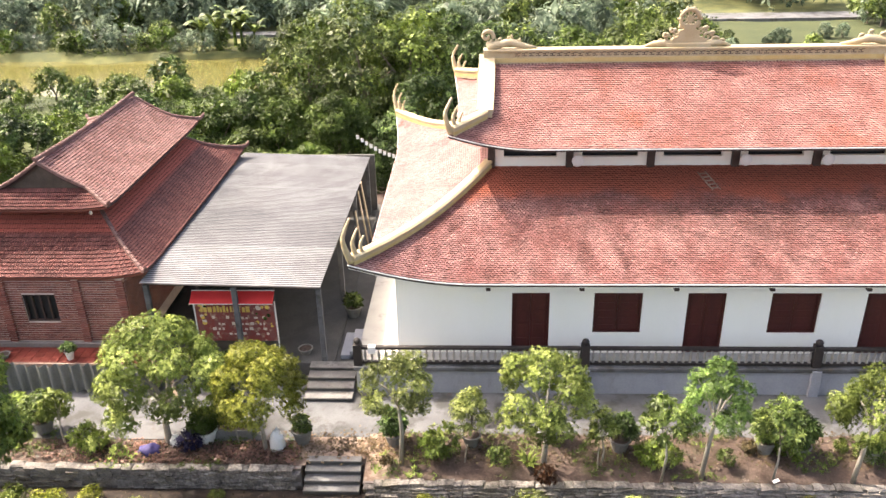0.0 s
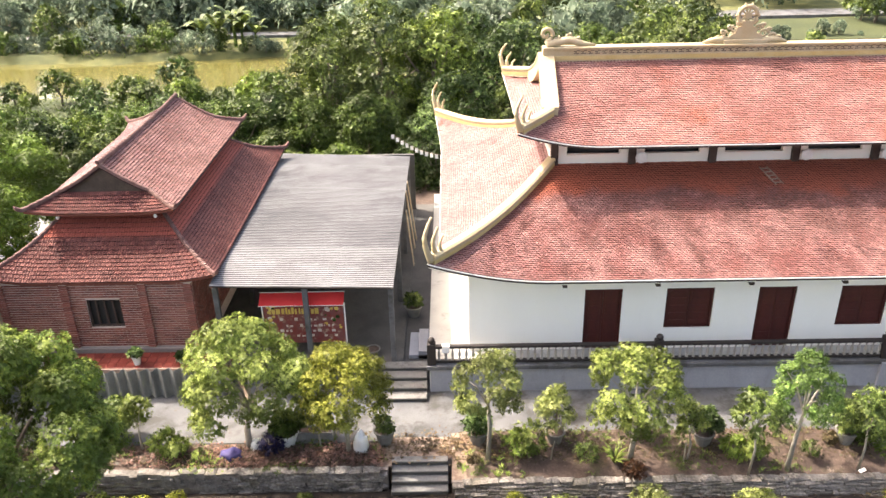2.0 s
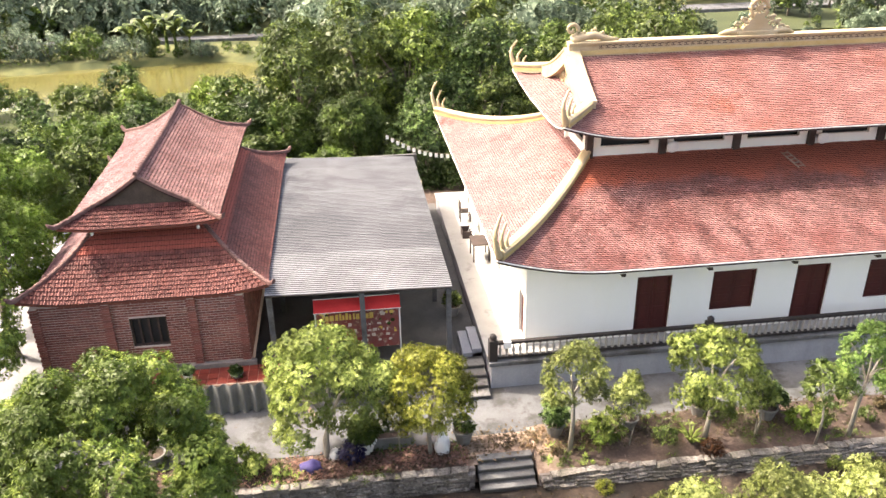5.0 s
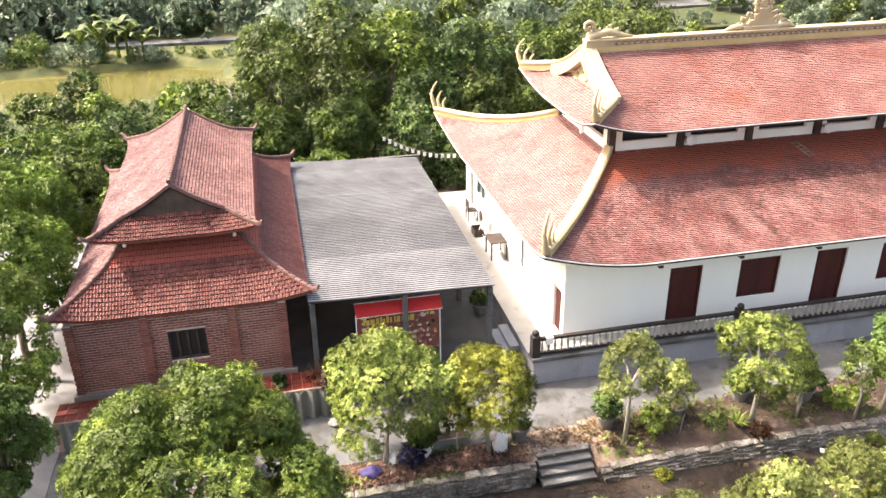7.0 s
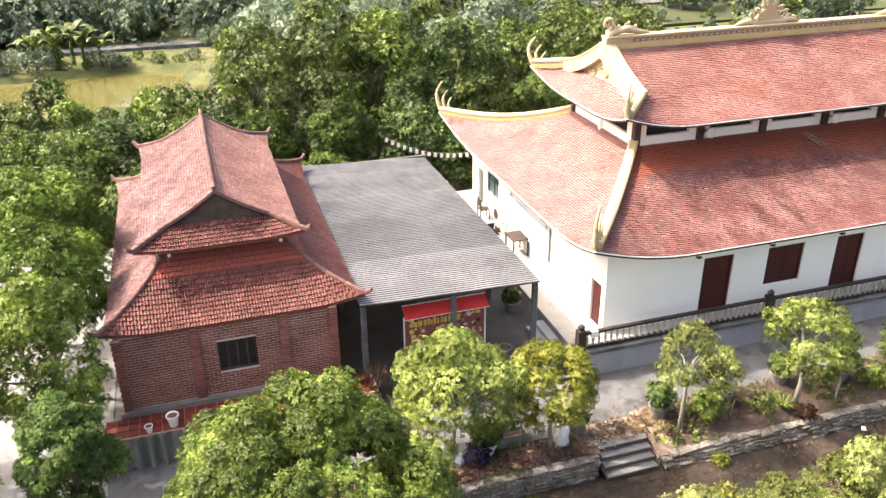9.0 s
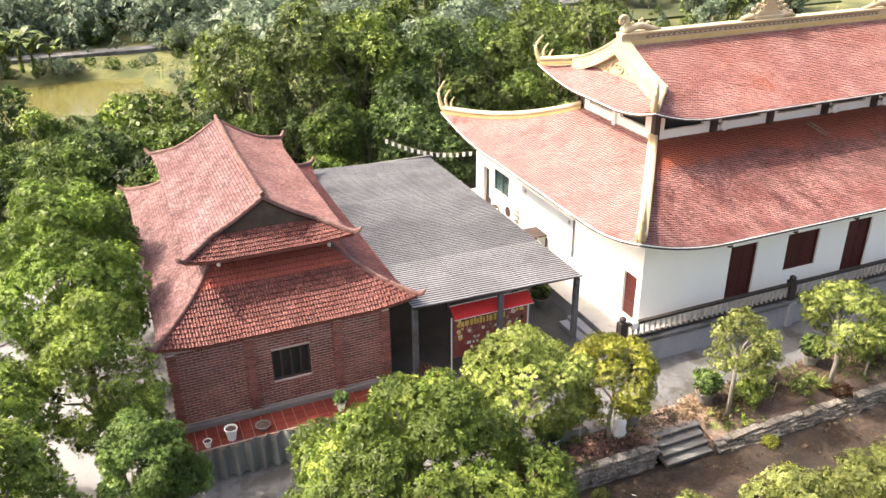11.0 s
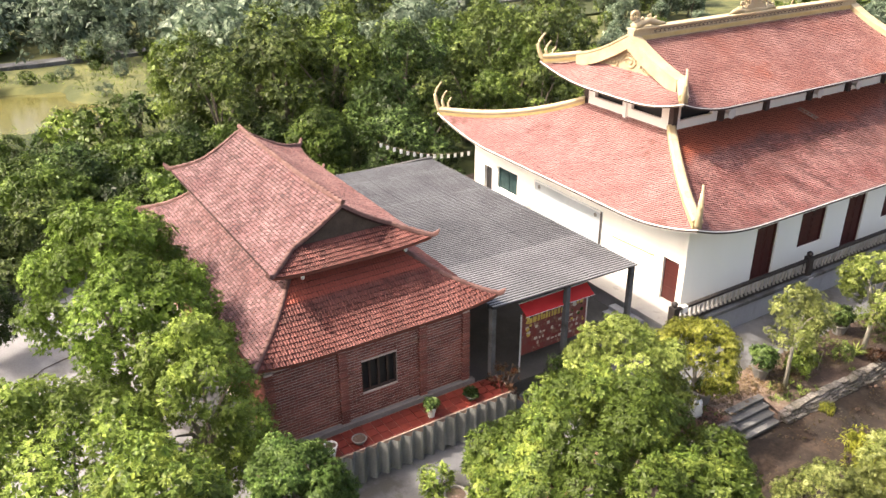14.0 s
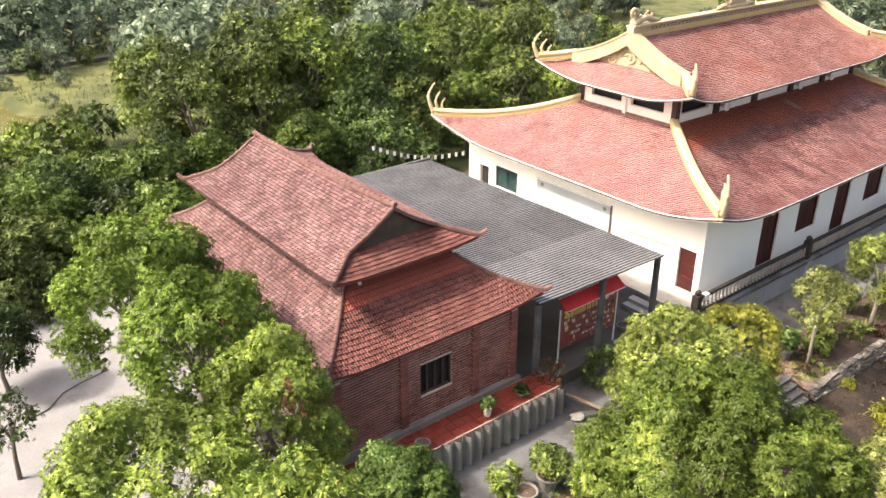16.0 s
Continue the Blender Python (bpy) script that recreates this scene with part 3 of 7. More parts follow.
def steps(name, x0, x1, y_front, y_back, z0, z1, count, material, label):
    ob = thing(name, label, "steps", ((x0 + x1) / 2, y_front, z0), kind="structure")
    for i in range(count):
        zt = z0 + (z1 - z0) * (i + 1) / count
        yf = y_front + (y_back - y_front) * i / count
        # pale treads and dark risers: sun and shade are put into their colours
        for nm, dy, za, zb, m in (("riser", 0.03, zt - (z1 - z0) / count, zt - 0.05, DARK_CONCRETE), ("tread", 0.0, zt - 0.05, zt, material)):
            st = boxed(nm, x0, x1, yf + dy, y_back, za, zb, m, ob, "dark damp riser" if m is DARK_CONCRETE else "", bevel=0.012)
            st.matrix_parent_inverse = Matrix.Translation(ob.location).inverted()
    return ob


steps("garden_steps", -4.85, -3.3, 16.95, 17.85, -0.66, -0.04, 4, STEP, "worn grey concrete garden steps down from the path")
steps("entrance_steps", -5.45, -3.95, 20.45, 21.9, -0.12, 0.42, 4, STEP, "grey concrete steps up to the covered porch")

# platform of the hall, floor of the porch
tagged(boxed("platform", -3.85, 18.3, 20.98, 35.3, -0.5, 0.72, GREY_PAINT, bevel=0.02), "grey painted plinth of the temple hall", "platform", kind="structure")
tagged(boxed("platform_edge", -3.92, 18.4, 20.9, 21.35, 0.72, 0.86, CONCRETE, bevel=0.02), "concrete coping along the platform's edge", "coping", kind="structure")
tagged(boxed("terrace_floor", -3.9, 18.3, 21.35, 35.3, 0.72, 0.80, PALE_FLOOR, bevel=0.01), "pale terrace floor round the hall", "floor", kind="structure")
for px in (3.2, 10.15, 17.0):
    tagged(boxed("pilaster", px - 0.15, px + 0.15, 20.86, 21.0, -0.12, 0.80, GREY_PAINT, bevel=0.01), "grey pilaster on the plinth wall", "pilaster", kind="structure")
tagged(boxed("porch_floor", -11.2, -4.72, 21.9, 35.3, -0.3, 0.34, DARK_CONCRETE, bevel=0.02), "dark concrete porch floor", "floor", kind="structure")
tagged(boxed("rear_bed", -17.0, 20, 35.4, 38.6, -0.4, 0.02, SOIL, bevel=0.02), "dark earth behind the hall and the porch", "soil", kind="structure")
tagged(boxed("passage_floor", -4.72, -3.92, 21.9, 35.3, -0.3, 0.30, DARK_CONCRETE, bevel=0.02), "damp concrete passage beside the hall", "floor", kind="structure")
for i, zt in enumerate((0.46, 0.60)):
    tagged(boxed("side_step", -4.55 + 0.3 * i, -3.93, 22.2, 23.6, 0.30, zt, GREY_PAINT), "pale step up to the hall's side terrace", "step", kind="structure")

# ---------------------------------------------------------------- temple hall
CX, CY = 7.05, 28.2
hall = thing("temple_hall", "white temple hall with two red tiled roof tiers", "temple", (CX, CY, 0.8))


def under(ob, parent):
    """Keeps ob's place in the world under a parent that stands away from the origin."""
    ob.parent = parent
    ob.matrix_parent_inverse = Matrix.Translation(parent.location).inverted()
    return ob


def wall_x(name, x0, x1, y0, y1, z0, z1, holes, material, parent):
    """A wall along x with openings (x0, x1, z0, z1) that go through it."""
    bm = bmesh.new()
    xs = sorted({x0, x1, *(h[0] for h in holes), *(h[1] for h in holes)})
    for a, b in zip(xs, xs[1:]):
        z = z0
        for h in sorted((h for h in holes if h[0] <= a + 1e-6 and h[1] >= b - 1e-6), key=lambda h: h[2]):
            if h[2] > z + 1e-6:
                box(bm, a, b, y0, y1, z, h[2])
            z = h[3]
        if z < z1 - 1e-6:
            box(bm, a, b, y0, y1, z, z1)
    bmesh.ops.remove_doubles(bm, verts=bm.verts, dist=1e-4)
    return under(part(name, bm, material), parent)


def wall_y(name, x0, x1, y0, y1, z0, z1, holes, material, parent):
    bm = bmesh.new()
    ys = sorted({y0, y1, *(h[0] for h in holes), *(h[1] for h in holes)})
    for a, b in zip(ys, ys[1:]):
        z = z0
        for h in sorted((h for h in holes if h[0] <= a + 1e-6 and h[1] >= b - 1e-6), key=lambda h: h[2]):
            if h[2] > z + 1e-6:
                box(bm, x0, x1, a, b, z, h[2])
            z = h[3]
        if z < z1 - 1e-6:
            box(bm, x0, x1, a, b, z, z1)
    bmesh.ops.remove_doubles(bm, verts=bm.verts, dist=1e-4)
    return under(part(name, bm, material), parent)


FY, WX = 21.88, -2.6
doors = [(0.98 + 5.34 * k, 2.14 + 5.34 * k, 0.8, 2.95) for k in range(3)]
windows = [(3.49 + 5.34 * k, 4.96 + 5.34 * k, 1.53, 2.95) for k in range(3)]
wall_x("wall", WX, 16.7, FY, FY + 0.25, 0.8, 3.86, doors + windows, WHITE_WALL, hall)
wall_x("wall", WX, 16.7, 34.27, 34.52, 0.8, 3.86, [], WHITE_WALL, hall)
west_holes = [(22.1, 22.85, 0.8, 2.42), (31.3, 32.7, 1.75, 2.72), (33.15, 33.75, 0.8, 2.5)]
wall_y("wall", WX, WX + 0.25, FY + 0.25, 34.27, 0.8, 3.86, west_holes, WHITE_WALL, hall)
wall_y("wall", 16.45, 16.7, FY + 0.25, 34.27, 0.8, 3.86, [], WHITE_WALL, hall)


def shutter(name, x0, x1, y, z0, z1, parent, panels, label):
    """A dark wooden closure along x: frame, two leaves with raised panels and a meeting strip."""
    bm = bmesh.new()
    fw = 0.07
    for a, b, c, d in ((x0, x0 + fw, z0, z1), (x1 - fw, x1, z0, z1), (x0 + fw, x1 - fw, z1 - fw, z1), (x0 + fw, x1 - fw, z0, z0 + 0.04)):
        box(bm, a, b, y, y + 0.12, c, d)
    frame_ob = under(part(name, bm, DARK_WOOD, None, label), parent)
    xm = (x0 + x1) / 2
    for a, b in ((x0 + fw, xm), (xm, x1 - fw)):
        lb = bmesh.new()
        box(lb, a + 0.004, b - 0.004, y + 0.05, y + 0.09, z0 + 0.04, z1 - fw, 0.004)
        hgt = (z1 - fw - z0 - 0.04) / panels
        for k in range(panels):
            box(lb, a + 0.08, b - 0.08, y + 0.035, y + 0.06, z0 + 0.04 + hgt * k + 0.06, z0 + 0.04 + hgt * (k + 1) - 0.06, 0.01)
        leaf = part("leaf", lb, DARK_WOOD, frame_ob)
    return frame_ob


for k, (x0, x1, z0, z1) in enumerate(doors):
    shutter("door", x0, x1, FY + 0.06, z0, z1, hall, 4, "closed dark red wooden double door")
for x0, x1, z0, z1 in windows:
    shutter("window", x0, x1, FY + 0.06, z0, z1, hall, 5, "closed dark red wooden shutters")
# west side openings
b = bmesh.new()
box(b, WX + 0.1, WX + 0.16, 22.1, 22.85, 0.8, 2.42, 0.005)
for k in range(3):
    box(b, WX + 0.085, WX + 0.12, 22.2, 22.75, 0.9 + 0.5 * k, 1.3 + 0.5 * k, 0.01)
under(part("door", b, DARK_WOOD, None, "dark red wooden side door"), hall)
b = bmesh.new()
box(b, WX + 0.08, WX + 0.12, 31.3, 32.7, 1.75, 2.72, 0.005)
for k in range(3):
    box(b, WX + 0.05, WX + 0.1, 31.3 + 0.65 * k, 31.4 + 0.65 * k, 1.75, 2.72)
under(part("window", b, GREEN_GLASS, None, "dark green side window"), hall)
b = bmesh.new()
box(b, WX + 0.15, WX + 0.2, 33.15, 33.75, 0.8, 2.5, 0.005)
# solid black panel paints the darkness inside the opening
under(part("door", b, BLACK, None, "dark open rear doorway"), hall)

# lower roof of the hall
LE, LZ = 3.78, 5.62            # eave and top heights
E0, E1, N0, N1 = -3.48, 17.58, 20.92, 35.5
T0, T1, S0, S1 = 0.28, 13.82, 25.8, 30.62
up_l = 0.78


def corner(sx, sy, f, lift):
    return (sx * f, sy * f, lift)


LOW = {
    "s": Slope((E0, N0, LE), (E1, N0, LE), (T0, S0, LZ), (T1, S0, LZ), corner(-1, -1, 0.3, up_l), corner(1, -1, 0.3, up_l), 3.4, 0.16),
    "n": Slope((E1, N1, LE), (E0, N1, LE), (T1, S1, LZ), (T0, S1, LZ), corner(1, 1, 0.3, up_l), corner(-1, 1, 0.3, up_l), 3.4, 0.16),
    "w": Slope((E0, N1, LE), (E0, N0, LE), (T0, S1, LZ), (T0, S0, LZ), corner(-1, 1, 0.3, up_l), corner(-1, -1, 0.3, up_l), 3.4, 0.16),
    "e": Slope((E1, N0, LE), (E1, N1, LE), (T1, S0, LZ), (T1, S1, LZ), corner(1, -1, 0.3, up_l), corner(1, 1, 0.3, up_l), 3.4, 0.16),
}
UE, UZ = 6.68, 8.62
U0, U1, V0, V1 = -0.78, 14.88, 24.45, 31.95
G0, G1, GS, GN = 0.25, 13.85, 25.55, 30.85
up_u = 0.55
hipfrac = (GS - V0) / (CY - V0)
UP = {
    "s": Slope((U0, V0, UE), (U1, V0, UE), (G0, CY, UZ), (G1, CY, UZ), corner(-1, -1, 0.2, up_u), corner(1, -1, 0.2, up_u), 2.6, 0.10, hipfrac),
    "n": Slope((U1, V1, UE), (U0, V1, UE), (G1, CY, UZ), (G0, CY, UZ), corner(1, 1, 0.2, up_u), corner(-1, 1, 0.2, up_u), 2.6, 0.10, hipfrac),
}
zg = float(UP["s"].at(UP["s"].off_l, hipfrac)[2])
UP["w"] = Slope((U0, V1, UE), (U0, V0, UE), (G0, GN, zg), (G0, GS, zg), corner(-1, 1, 0.2, up_u), corner(-1, -1, 0.2, up_u), 2.6, 0.03)
UP["e"] = Slope((U1, V0, UE), (U1, V1, UE), (G1, GS, zg), (G1, GN, zg), corner(1, -1, 0.2, up_u), corner(1, 1, 0.2, up_u), 2.6, 0.03)


def slope_part(name, slope, parent, tile, course, material, deck_material, round_tip, thick, label, lift=0.032, keep=None):
    """A roof slope under a building: its slab, and its tiles under the slab."""
    v, f = slope.deck(thick)
    d = under(raw(name, v, f, deck_material, None, label), parent)
    d.data.materials.append(RED_UNDER)
    for k in range(0, 800, 2):                 # the slab's upper side is red bedding mortar
        d.data.polygons[k].material_index = 1
    v, f = slope.tiles(tile, course, round_tip, lift, keep)
    if v:
        t = raw("roof_tiles", v, f, material, d, "overlapping red clay roof tiles")
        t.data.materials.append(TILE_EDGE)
        n = 3 if round_tip else 8                # each tile's exposed lower edge is painted dark: lap shadow as well as grime
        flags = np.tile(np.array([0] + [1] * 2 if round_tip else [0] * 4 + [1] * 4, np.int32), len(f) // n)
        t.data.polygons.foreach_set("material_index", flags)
        tagged(t, kind="stuff")
    return d


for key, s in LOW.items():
    slope_part("lower_roof", s, hall, *((0.23, 0.18) if key == "n" else (0.115, 0.088)), HALL_TILE if key in "sn" else HALL_TILE_SUNLIT, WHITE_WALL, True, 0.13, "lower tier roof slope of red scale tiles")
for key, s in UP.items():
    slope_part("upper_roof", s, hall, *((0.23, 0.18) if key == "n" else (0.115, 0.088)), HALL_TILE_CLEAN if key in "sn" else HALL_TILE_SUNLIT, WHITE_WALL, True, 0.07, "upper tier roof slope of red scale tiles")

# pale fascia along the eaves with a dark drip edge under it
for group in (LOW, UP):
    for s in group.values():
        fascia = under(part("fascia", band(eave_line(s, up=-0.030), [(-0.03, -0.006), (0.03, -0.006), (0.03, 0.022), (-0.03, 0.022)]), WHITE_WALL, None, "white painted eave fascia"), hall)
        part("drip_edge", band(eave_line(s, up=-0.070), [(-0.02, -0.03), (0.02, -0.03), (0.02, 0.032), (-0.02, 0.032)]), DARK_PAINT, fascia)

# clerestory between the tiers
CW = 0.14
posts = [0.38, 2.98, 5.66, 8.42, 11.06, 13.72]
slots = []
for a, b in zip(posts, posts[1:]):
    slots.append((a + 0.42, b - 0.42, 5.92, 6.45))
wall_x("clerestory_wall", 0.30, 13.8, 25.88, 25.88 + CW, 5.4, 6.95, slots, WHITE_WALL, hall)
wall_x("clerestory_wall", 0.30, 13.8, 30.52 - CW, 30.52, 5.4, 6.95, slots, WHITE_WALL, hall)
slots_w = [(26.35, 27.95, 5.95, 6.45), (28.45, 30.05, 5.95, 6.45)]
wall_y("clerestory_wall", 0.30, 0.30 + CW, 25.88 + CW, 30.52 - CW, 5.4, 6.95, slots_w, WHITE_WALL, hall)
wall_y("clerestory_wall", 13.66, 13.8, 25.88 + CW, 30.52 - CW, 5.4, 6.95, slots_w, WHITE_WALL, hall)
for x in posts:
    for y in (25.84, 30.56):
        under(boxed("post", x - 0.12, x + 0.12, y - 0.12, y + 0.12, 5.45, 6.95, DARK_PAINT, None, "dark brown clerestory post"), hall)
for x in (0.26, 13.84):
    under(boxed("post", x - 0.08, x + 0.08, 28.12, 28.28, 5.45, 6.95, WHITE_WALL), hall)
# added black box: the darkness behind the slots is put in as colour
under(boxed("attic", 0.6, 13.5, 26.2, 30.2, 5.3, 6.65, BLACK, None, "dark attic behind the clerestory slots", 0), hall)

# beam ends under the lower eave
for k in range(1, 7):
    x = -2.52 + 2.76 * k
    under(boxed("beam_end", x - 0.07, x + 0.07, 21.14, 21.88, 3.41, 3.50, DARK_PAINT, None, "dark beam end under the eave"), hall)

RIDGE = [(-0.13, -0.12), (0.13, -0.12), (0.13, 0.12), (0.17, 0.14), (0.17, 0.20), (0.10, 0.25), (-0.10, 0.25), (-0.17, 0.20), (-0.17, 0.14), (-0.13, 0.12)]


def horn(tip, out, height, parent):
    """Upswept corner finial: three curling cream prongs, the outermost the tallest."""
    o = Vector((out[0], out[1], 0)).normalized()
    tip = Vector(tip)
    base = None
    for k, (back, h, r) in enumerate(((0.0, 1.0, 0.10), (0.26, 0.72, 0.085), (0.48, 0.50, 0.07))):
        path, rad = [], []
        for i in range(13):
            q = i / 12
            swing = 0.24 * math.sin(q * math.pi * 0.8) - 0.20 * max(0, q - 0.6) / 0.4
            path.append(tip - o * (back + 0.12) + o * (swing * h) + Vector((0, 0, 0.05 + q * height * h)))
            rad.append(r * (1 - 0.75 * q) + 0.012)
        bm = sweep(path, rad, 7)
        ob = part("prong" if base else "finial", bm, CREAM, None, "cream stucco corner finial curling upward" if not base else "", True)
        if base is None:
            base = under(ob, parent)
        else:
            ob.parent = base
    return base


def hall_hip(slope, left, out, height, v1):
    line = hip_line(slope, left, 0.02, v1, up=0.02)
    ob = under(part("hip_ridge", band(line, RIDGE), CREAM, None, "cream stucco hip ridge"), hall)
    side = part("stripe", band([p + np.array((0, 0, 0.06)) for p in line], [(-0.14, -0.1), (0.14, -0.1), (0.14, 0.0), (-0.14, 0.0)]), YELLOW_BAND, ob)
    horn(slope.at(0 if left else slope.width, 0.0), out, height, hall)


for s, left, out in ((LOW["s"], True, (-1, -1)), (LOW["s"], False, (1, -1)), (LOW["n"], True, (1, 1)), (LOW["n"], False, (-1, 1))):
    hall_hip(s, left, out, 1.35, 1.0)
for s, left, out in ((UP["s"], True, (-1, -1)), (UP["s"], False, (1, -1)), (UP["n"], True, (1, 1)), (UP["n"], False, (-1, 1))):
    hall_hip(s, left, out, 1.1, hipfrac)
    verge = hip_line(s, left, hipfrac, 1.0, up=0.02)
    wide = [(-0.24, -0.35), (0.24, -0.35), (0.24, 0.12), (0.27, 0.15), (0.27, 0.22), (-0.27, 0.22), (-0.27, 0.15), (-0.24, 0.12)]
    under(part("verge", band(verge, wide), CREAM, None, "broad cream verge beside the gable"), hall)

# gables
for gx, sgn in ((G0, 1), (G1, -1)):
    b = bmesh.new()
    v = [b.verts.new((gx + dx, y, z)) for dx in (0.0, 0.2 * sgn) for y, z in ((GS - 0.1, zg - 0.1), (GN + 0.1, zg - 0.1), (CY, UZ + 0.05))]
    for f in ((0, 1, 2), (5, 4, 3), (0, 3, 4, 1), (1, 4, 5, 2), (2, 5, 3, 0)):
        b.faces.new([v[k] for k in f])
    bmesh.ops.recalc_face_normals(b, faces=b.faces)
    g = under(part("gable", b, CREAM, None, "cream gable with stucco scroll relief"), hall)
    for y0, z0, r0 in ((27.3, 7.62, 0.34), (28.2, 7.78, 0.42), (29.1, 7.62, 0.34), (26.6, 7.45, 0.2), (29.8, 7.45, 0.2)):
        path = []
        for i in range(22):
            a = i * 0.55
            r = r0 * (1 - i / 24)
            path.append((gx - 0.02 * sgn, y0 + r * math.cos(a), z0 + 0.75 * r * math.sin(a)))
        part("scroll", sweep(path, 0.045, 5), CREAM, g)

# main ridge with fret, end scrolls and wheel
b = bmesh.new()
box(b, G0 - 0.12, G1 + 0.12, CY - 0.16, CY + 0.16, UZ - 0.15, UZ + 0.34, 0.015)
box(b, G0 - 0.12, G1 + 0.12, CY - 0.22, CY + 0.22, UZ + 0.34, UZ + 0.42, 0.015)
ridge = under(part("main_ridge", b, CREAM, None, "cream stucco main ridge"), hall)
part("stripe", box(bmesh.new(), G0, G1, CY - 0.175, CY + 0.175, UZ - 0.02, UZ + 0.12), YELLOW_BAND, ridge)
for yy in (CY - 0.172, CY + 0.152):
    b = bmesh.new()
    x = G0 + 0.95
    while x < G1 - 0.95:
        for dx, dz, w, h in ((0, 0.20, 0.17, 0.022), (0.0, 0.27, 0.10, 0.022), (0.07, 0.235, 0.022, 0.05), (0.10, 0.30, 0.11, 0.02)):
            box(b, x + dx, x + dx + w, yy, yy + 0.02, UZ + dz - 0.012, UZ + dz - 0.012 + h)
        x += 0.24
    part("fret", b, DARK_PAINT, ridge, "dark meander fret along the ridge")


def spiral(cx, cz, r0, turns, y, rad, sgn=1, start=0.0, n=26):
    path, rr = [], []
    for i in range(n):
        q = i / (n - 1)
        a = start + sgn * q * turns * 2 * math.pi
        r = r0 * (1 - 0.85 * q)
        path.append((cx + r * math.cos(a), y, cz + r * math.sin(a)))
        rr.append(rad * (1 - 0.4 * q))
    return sweep(path, rr, 6)


for gx, sgn in ((G0, 1), (G1, -1)):
    zb = UZ + 0.42
    ob = under(part("ridge_end", spiral(gx + 0.0 * sgn, zb + 0.42, 0.26, 1.3, CY, 0.085, sgn, -1.57), CREAM, None, "cream scrolled dragon-shaped ridge end", True), hall)
    part("body", sweep([(gx + sgn * d, CY, zb + h) for d, h in ((0, 0.05), (0.25, 0.12), (0.5, 0.16), (0.8, 0.22), (1.05, 0.14), (1.35, 0.06), (1.7, 0.02))],
                       [0.16, 0.15, 0.13, 0.15, 0.12, 0.09, 0.05], 8), CREAM, ob, smooth=True)
    for d, h, r in ((0.35, 0.26, 0.12), (0.75, 0.36, 0.11), (1.05, 0.25, 0.09)):
        part("curl", spiral(gx + sgn * d, zb + h, r, 1.1, CY, 0.05, -sgn, 1.0, 14), CREAM, ob, smooth=True)

wz = UZ + 0.42
wheel = under(part("ridge_crest", box(bmesh.new(), CX - 0.75, CX + 0.75, CY - 0.14, CY + 0.14, wz - 0.02, wz + 0.14, 0.03), CREAM, None, "cream openwork crest with a spoked wheel"), hall)
b = bmesh.new()
prof = [(-0.62, 0.12), (0.62, 0.12), (0.5, 0.3), (0.36, 0.34), (0.34, 0.52), (0.2, 0.58), (0.18, 0.74), (-0.18, 0.74), (-0.2, 0.58), (-0.34, 0.52), (-0.36, 0.34), (-0.5, 0.3)]
fr = [b.verts.new((CX + px, CY - 0.09, wz + pz)) for px, pz in prof]
bk = [b.verts.new((CX + px, CY + 0.09, wz + pz)) for px, pz in prof]
b.faces.new(fr)
b.faces.new(bk[::-1])
for k in range(len(prof)):
    b.faces.new((fr[k], bk[k], bk[(k + 1) % len(prof)], fr[(k + 1) % len(prof)]))
bmesh.ops.recalc_face_normals(b, faces=b.faces)
part("pedestal", b, CREAM, wheel)
for sx in (-1, 1):
    part("scroll_tail", sweep([(CX + sx * d, CY, wz + h) for d, h in ((0.6, 0.08), (0.95, 0.12), (1.2, 0.09), (1.45, 0.02))], [0.13, 0.12, 0.09, 0.03], 7), CREAM, wheel, smooth=True)
    for d, h, r in ((0.62, 0.3, 0.16), (0.42, 0.5, 0.12), (0.9, 0.18, 0.15), (0.28, 0.68, 0.09), (1.12, 0.12, 0.12), (0.56, 0.56, 0.10), (0.78, 0.40, 0.10)):
        part("curl", spiral(CX + sx * d, wz + h, r, 1.2, CY, 0.05, sx, 0.5, 16), CREAM, wheel, smooth=True)
wc = wz + 0.92
path = [(CX + 0.31 * math.cos(a), CY, wc + 0.31 * math.sin(a)) for a in np.linspace(0, 2 * math.pi, 25)]
part("hub", sweep([(CX, CY - 0.07, wc), (CX, CY + 0.07, wc)], 0.11, 10), CREAM, wheel)
part("wheel_rim", sweep(path, 0.075, 7), CREAM, wheel, smooth=True)
for k in range(10):
    a = k * math.pi / 5
    part("spoke", sweep([(CX, CY, wc), (CX + 0.29 * math.cos(a), CY, wc + 0.29 * math.sin(a))], 0.034, 6), CREAM, wheel)
    part("knob", sweep([(CX + 0.35 * math.cos(a), CY, wc + 0.35 * math.sin(a)), (CX + 0.42 * math.cos(a), CY, wc + 0.42 * math.sin(a))], [0.06, 0.03], 6), CREAM, wheel)

# balustrade
rail = thing("balustrade", "balustrade with dark brown rails and pale turned balusters", "balustrade", (7, 21.1, 0.86))
for a, b in ((-3.7, 3.05), (3.35, 10.0), (10.3, 16.9)):
    under(boxed("top_rail", a, b, 21.03, 21.17, 1.42, 1.51, RAIL_BROWN, None, "dark brown top rail"), rail)
    under(boxed("bottom_rail", a, b, 21.04, 21.16, 0.90, 0.98, RAIL_BROWN, None, "dark brown bottom rail"), rail)
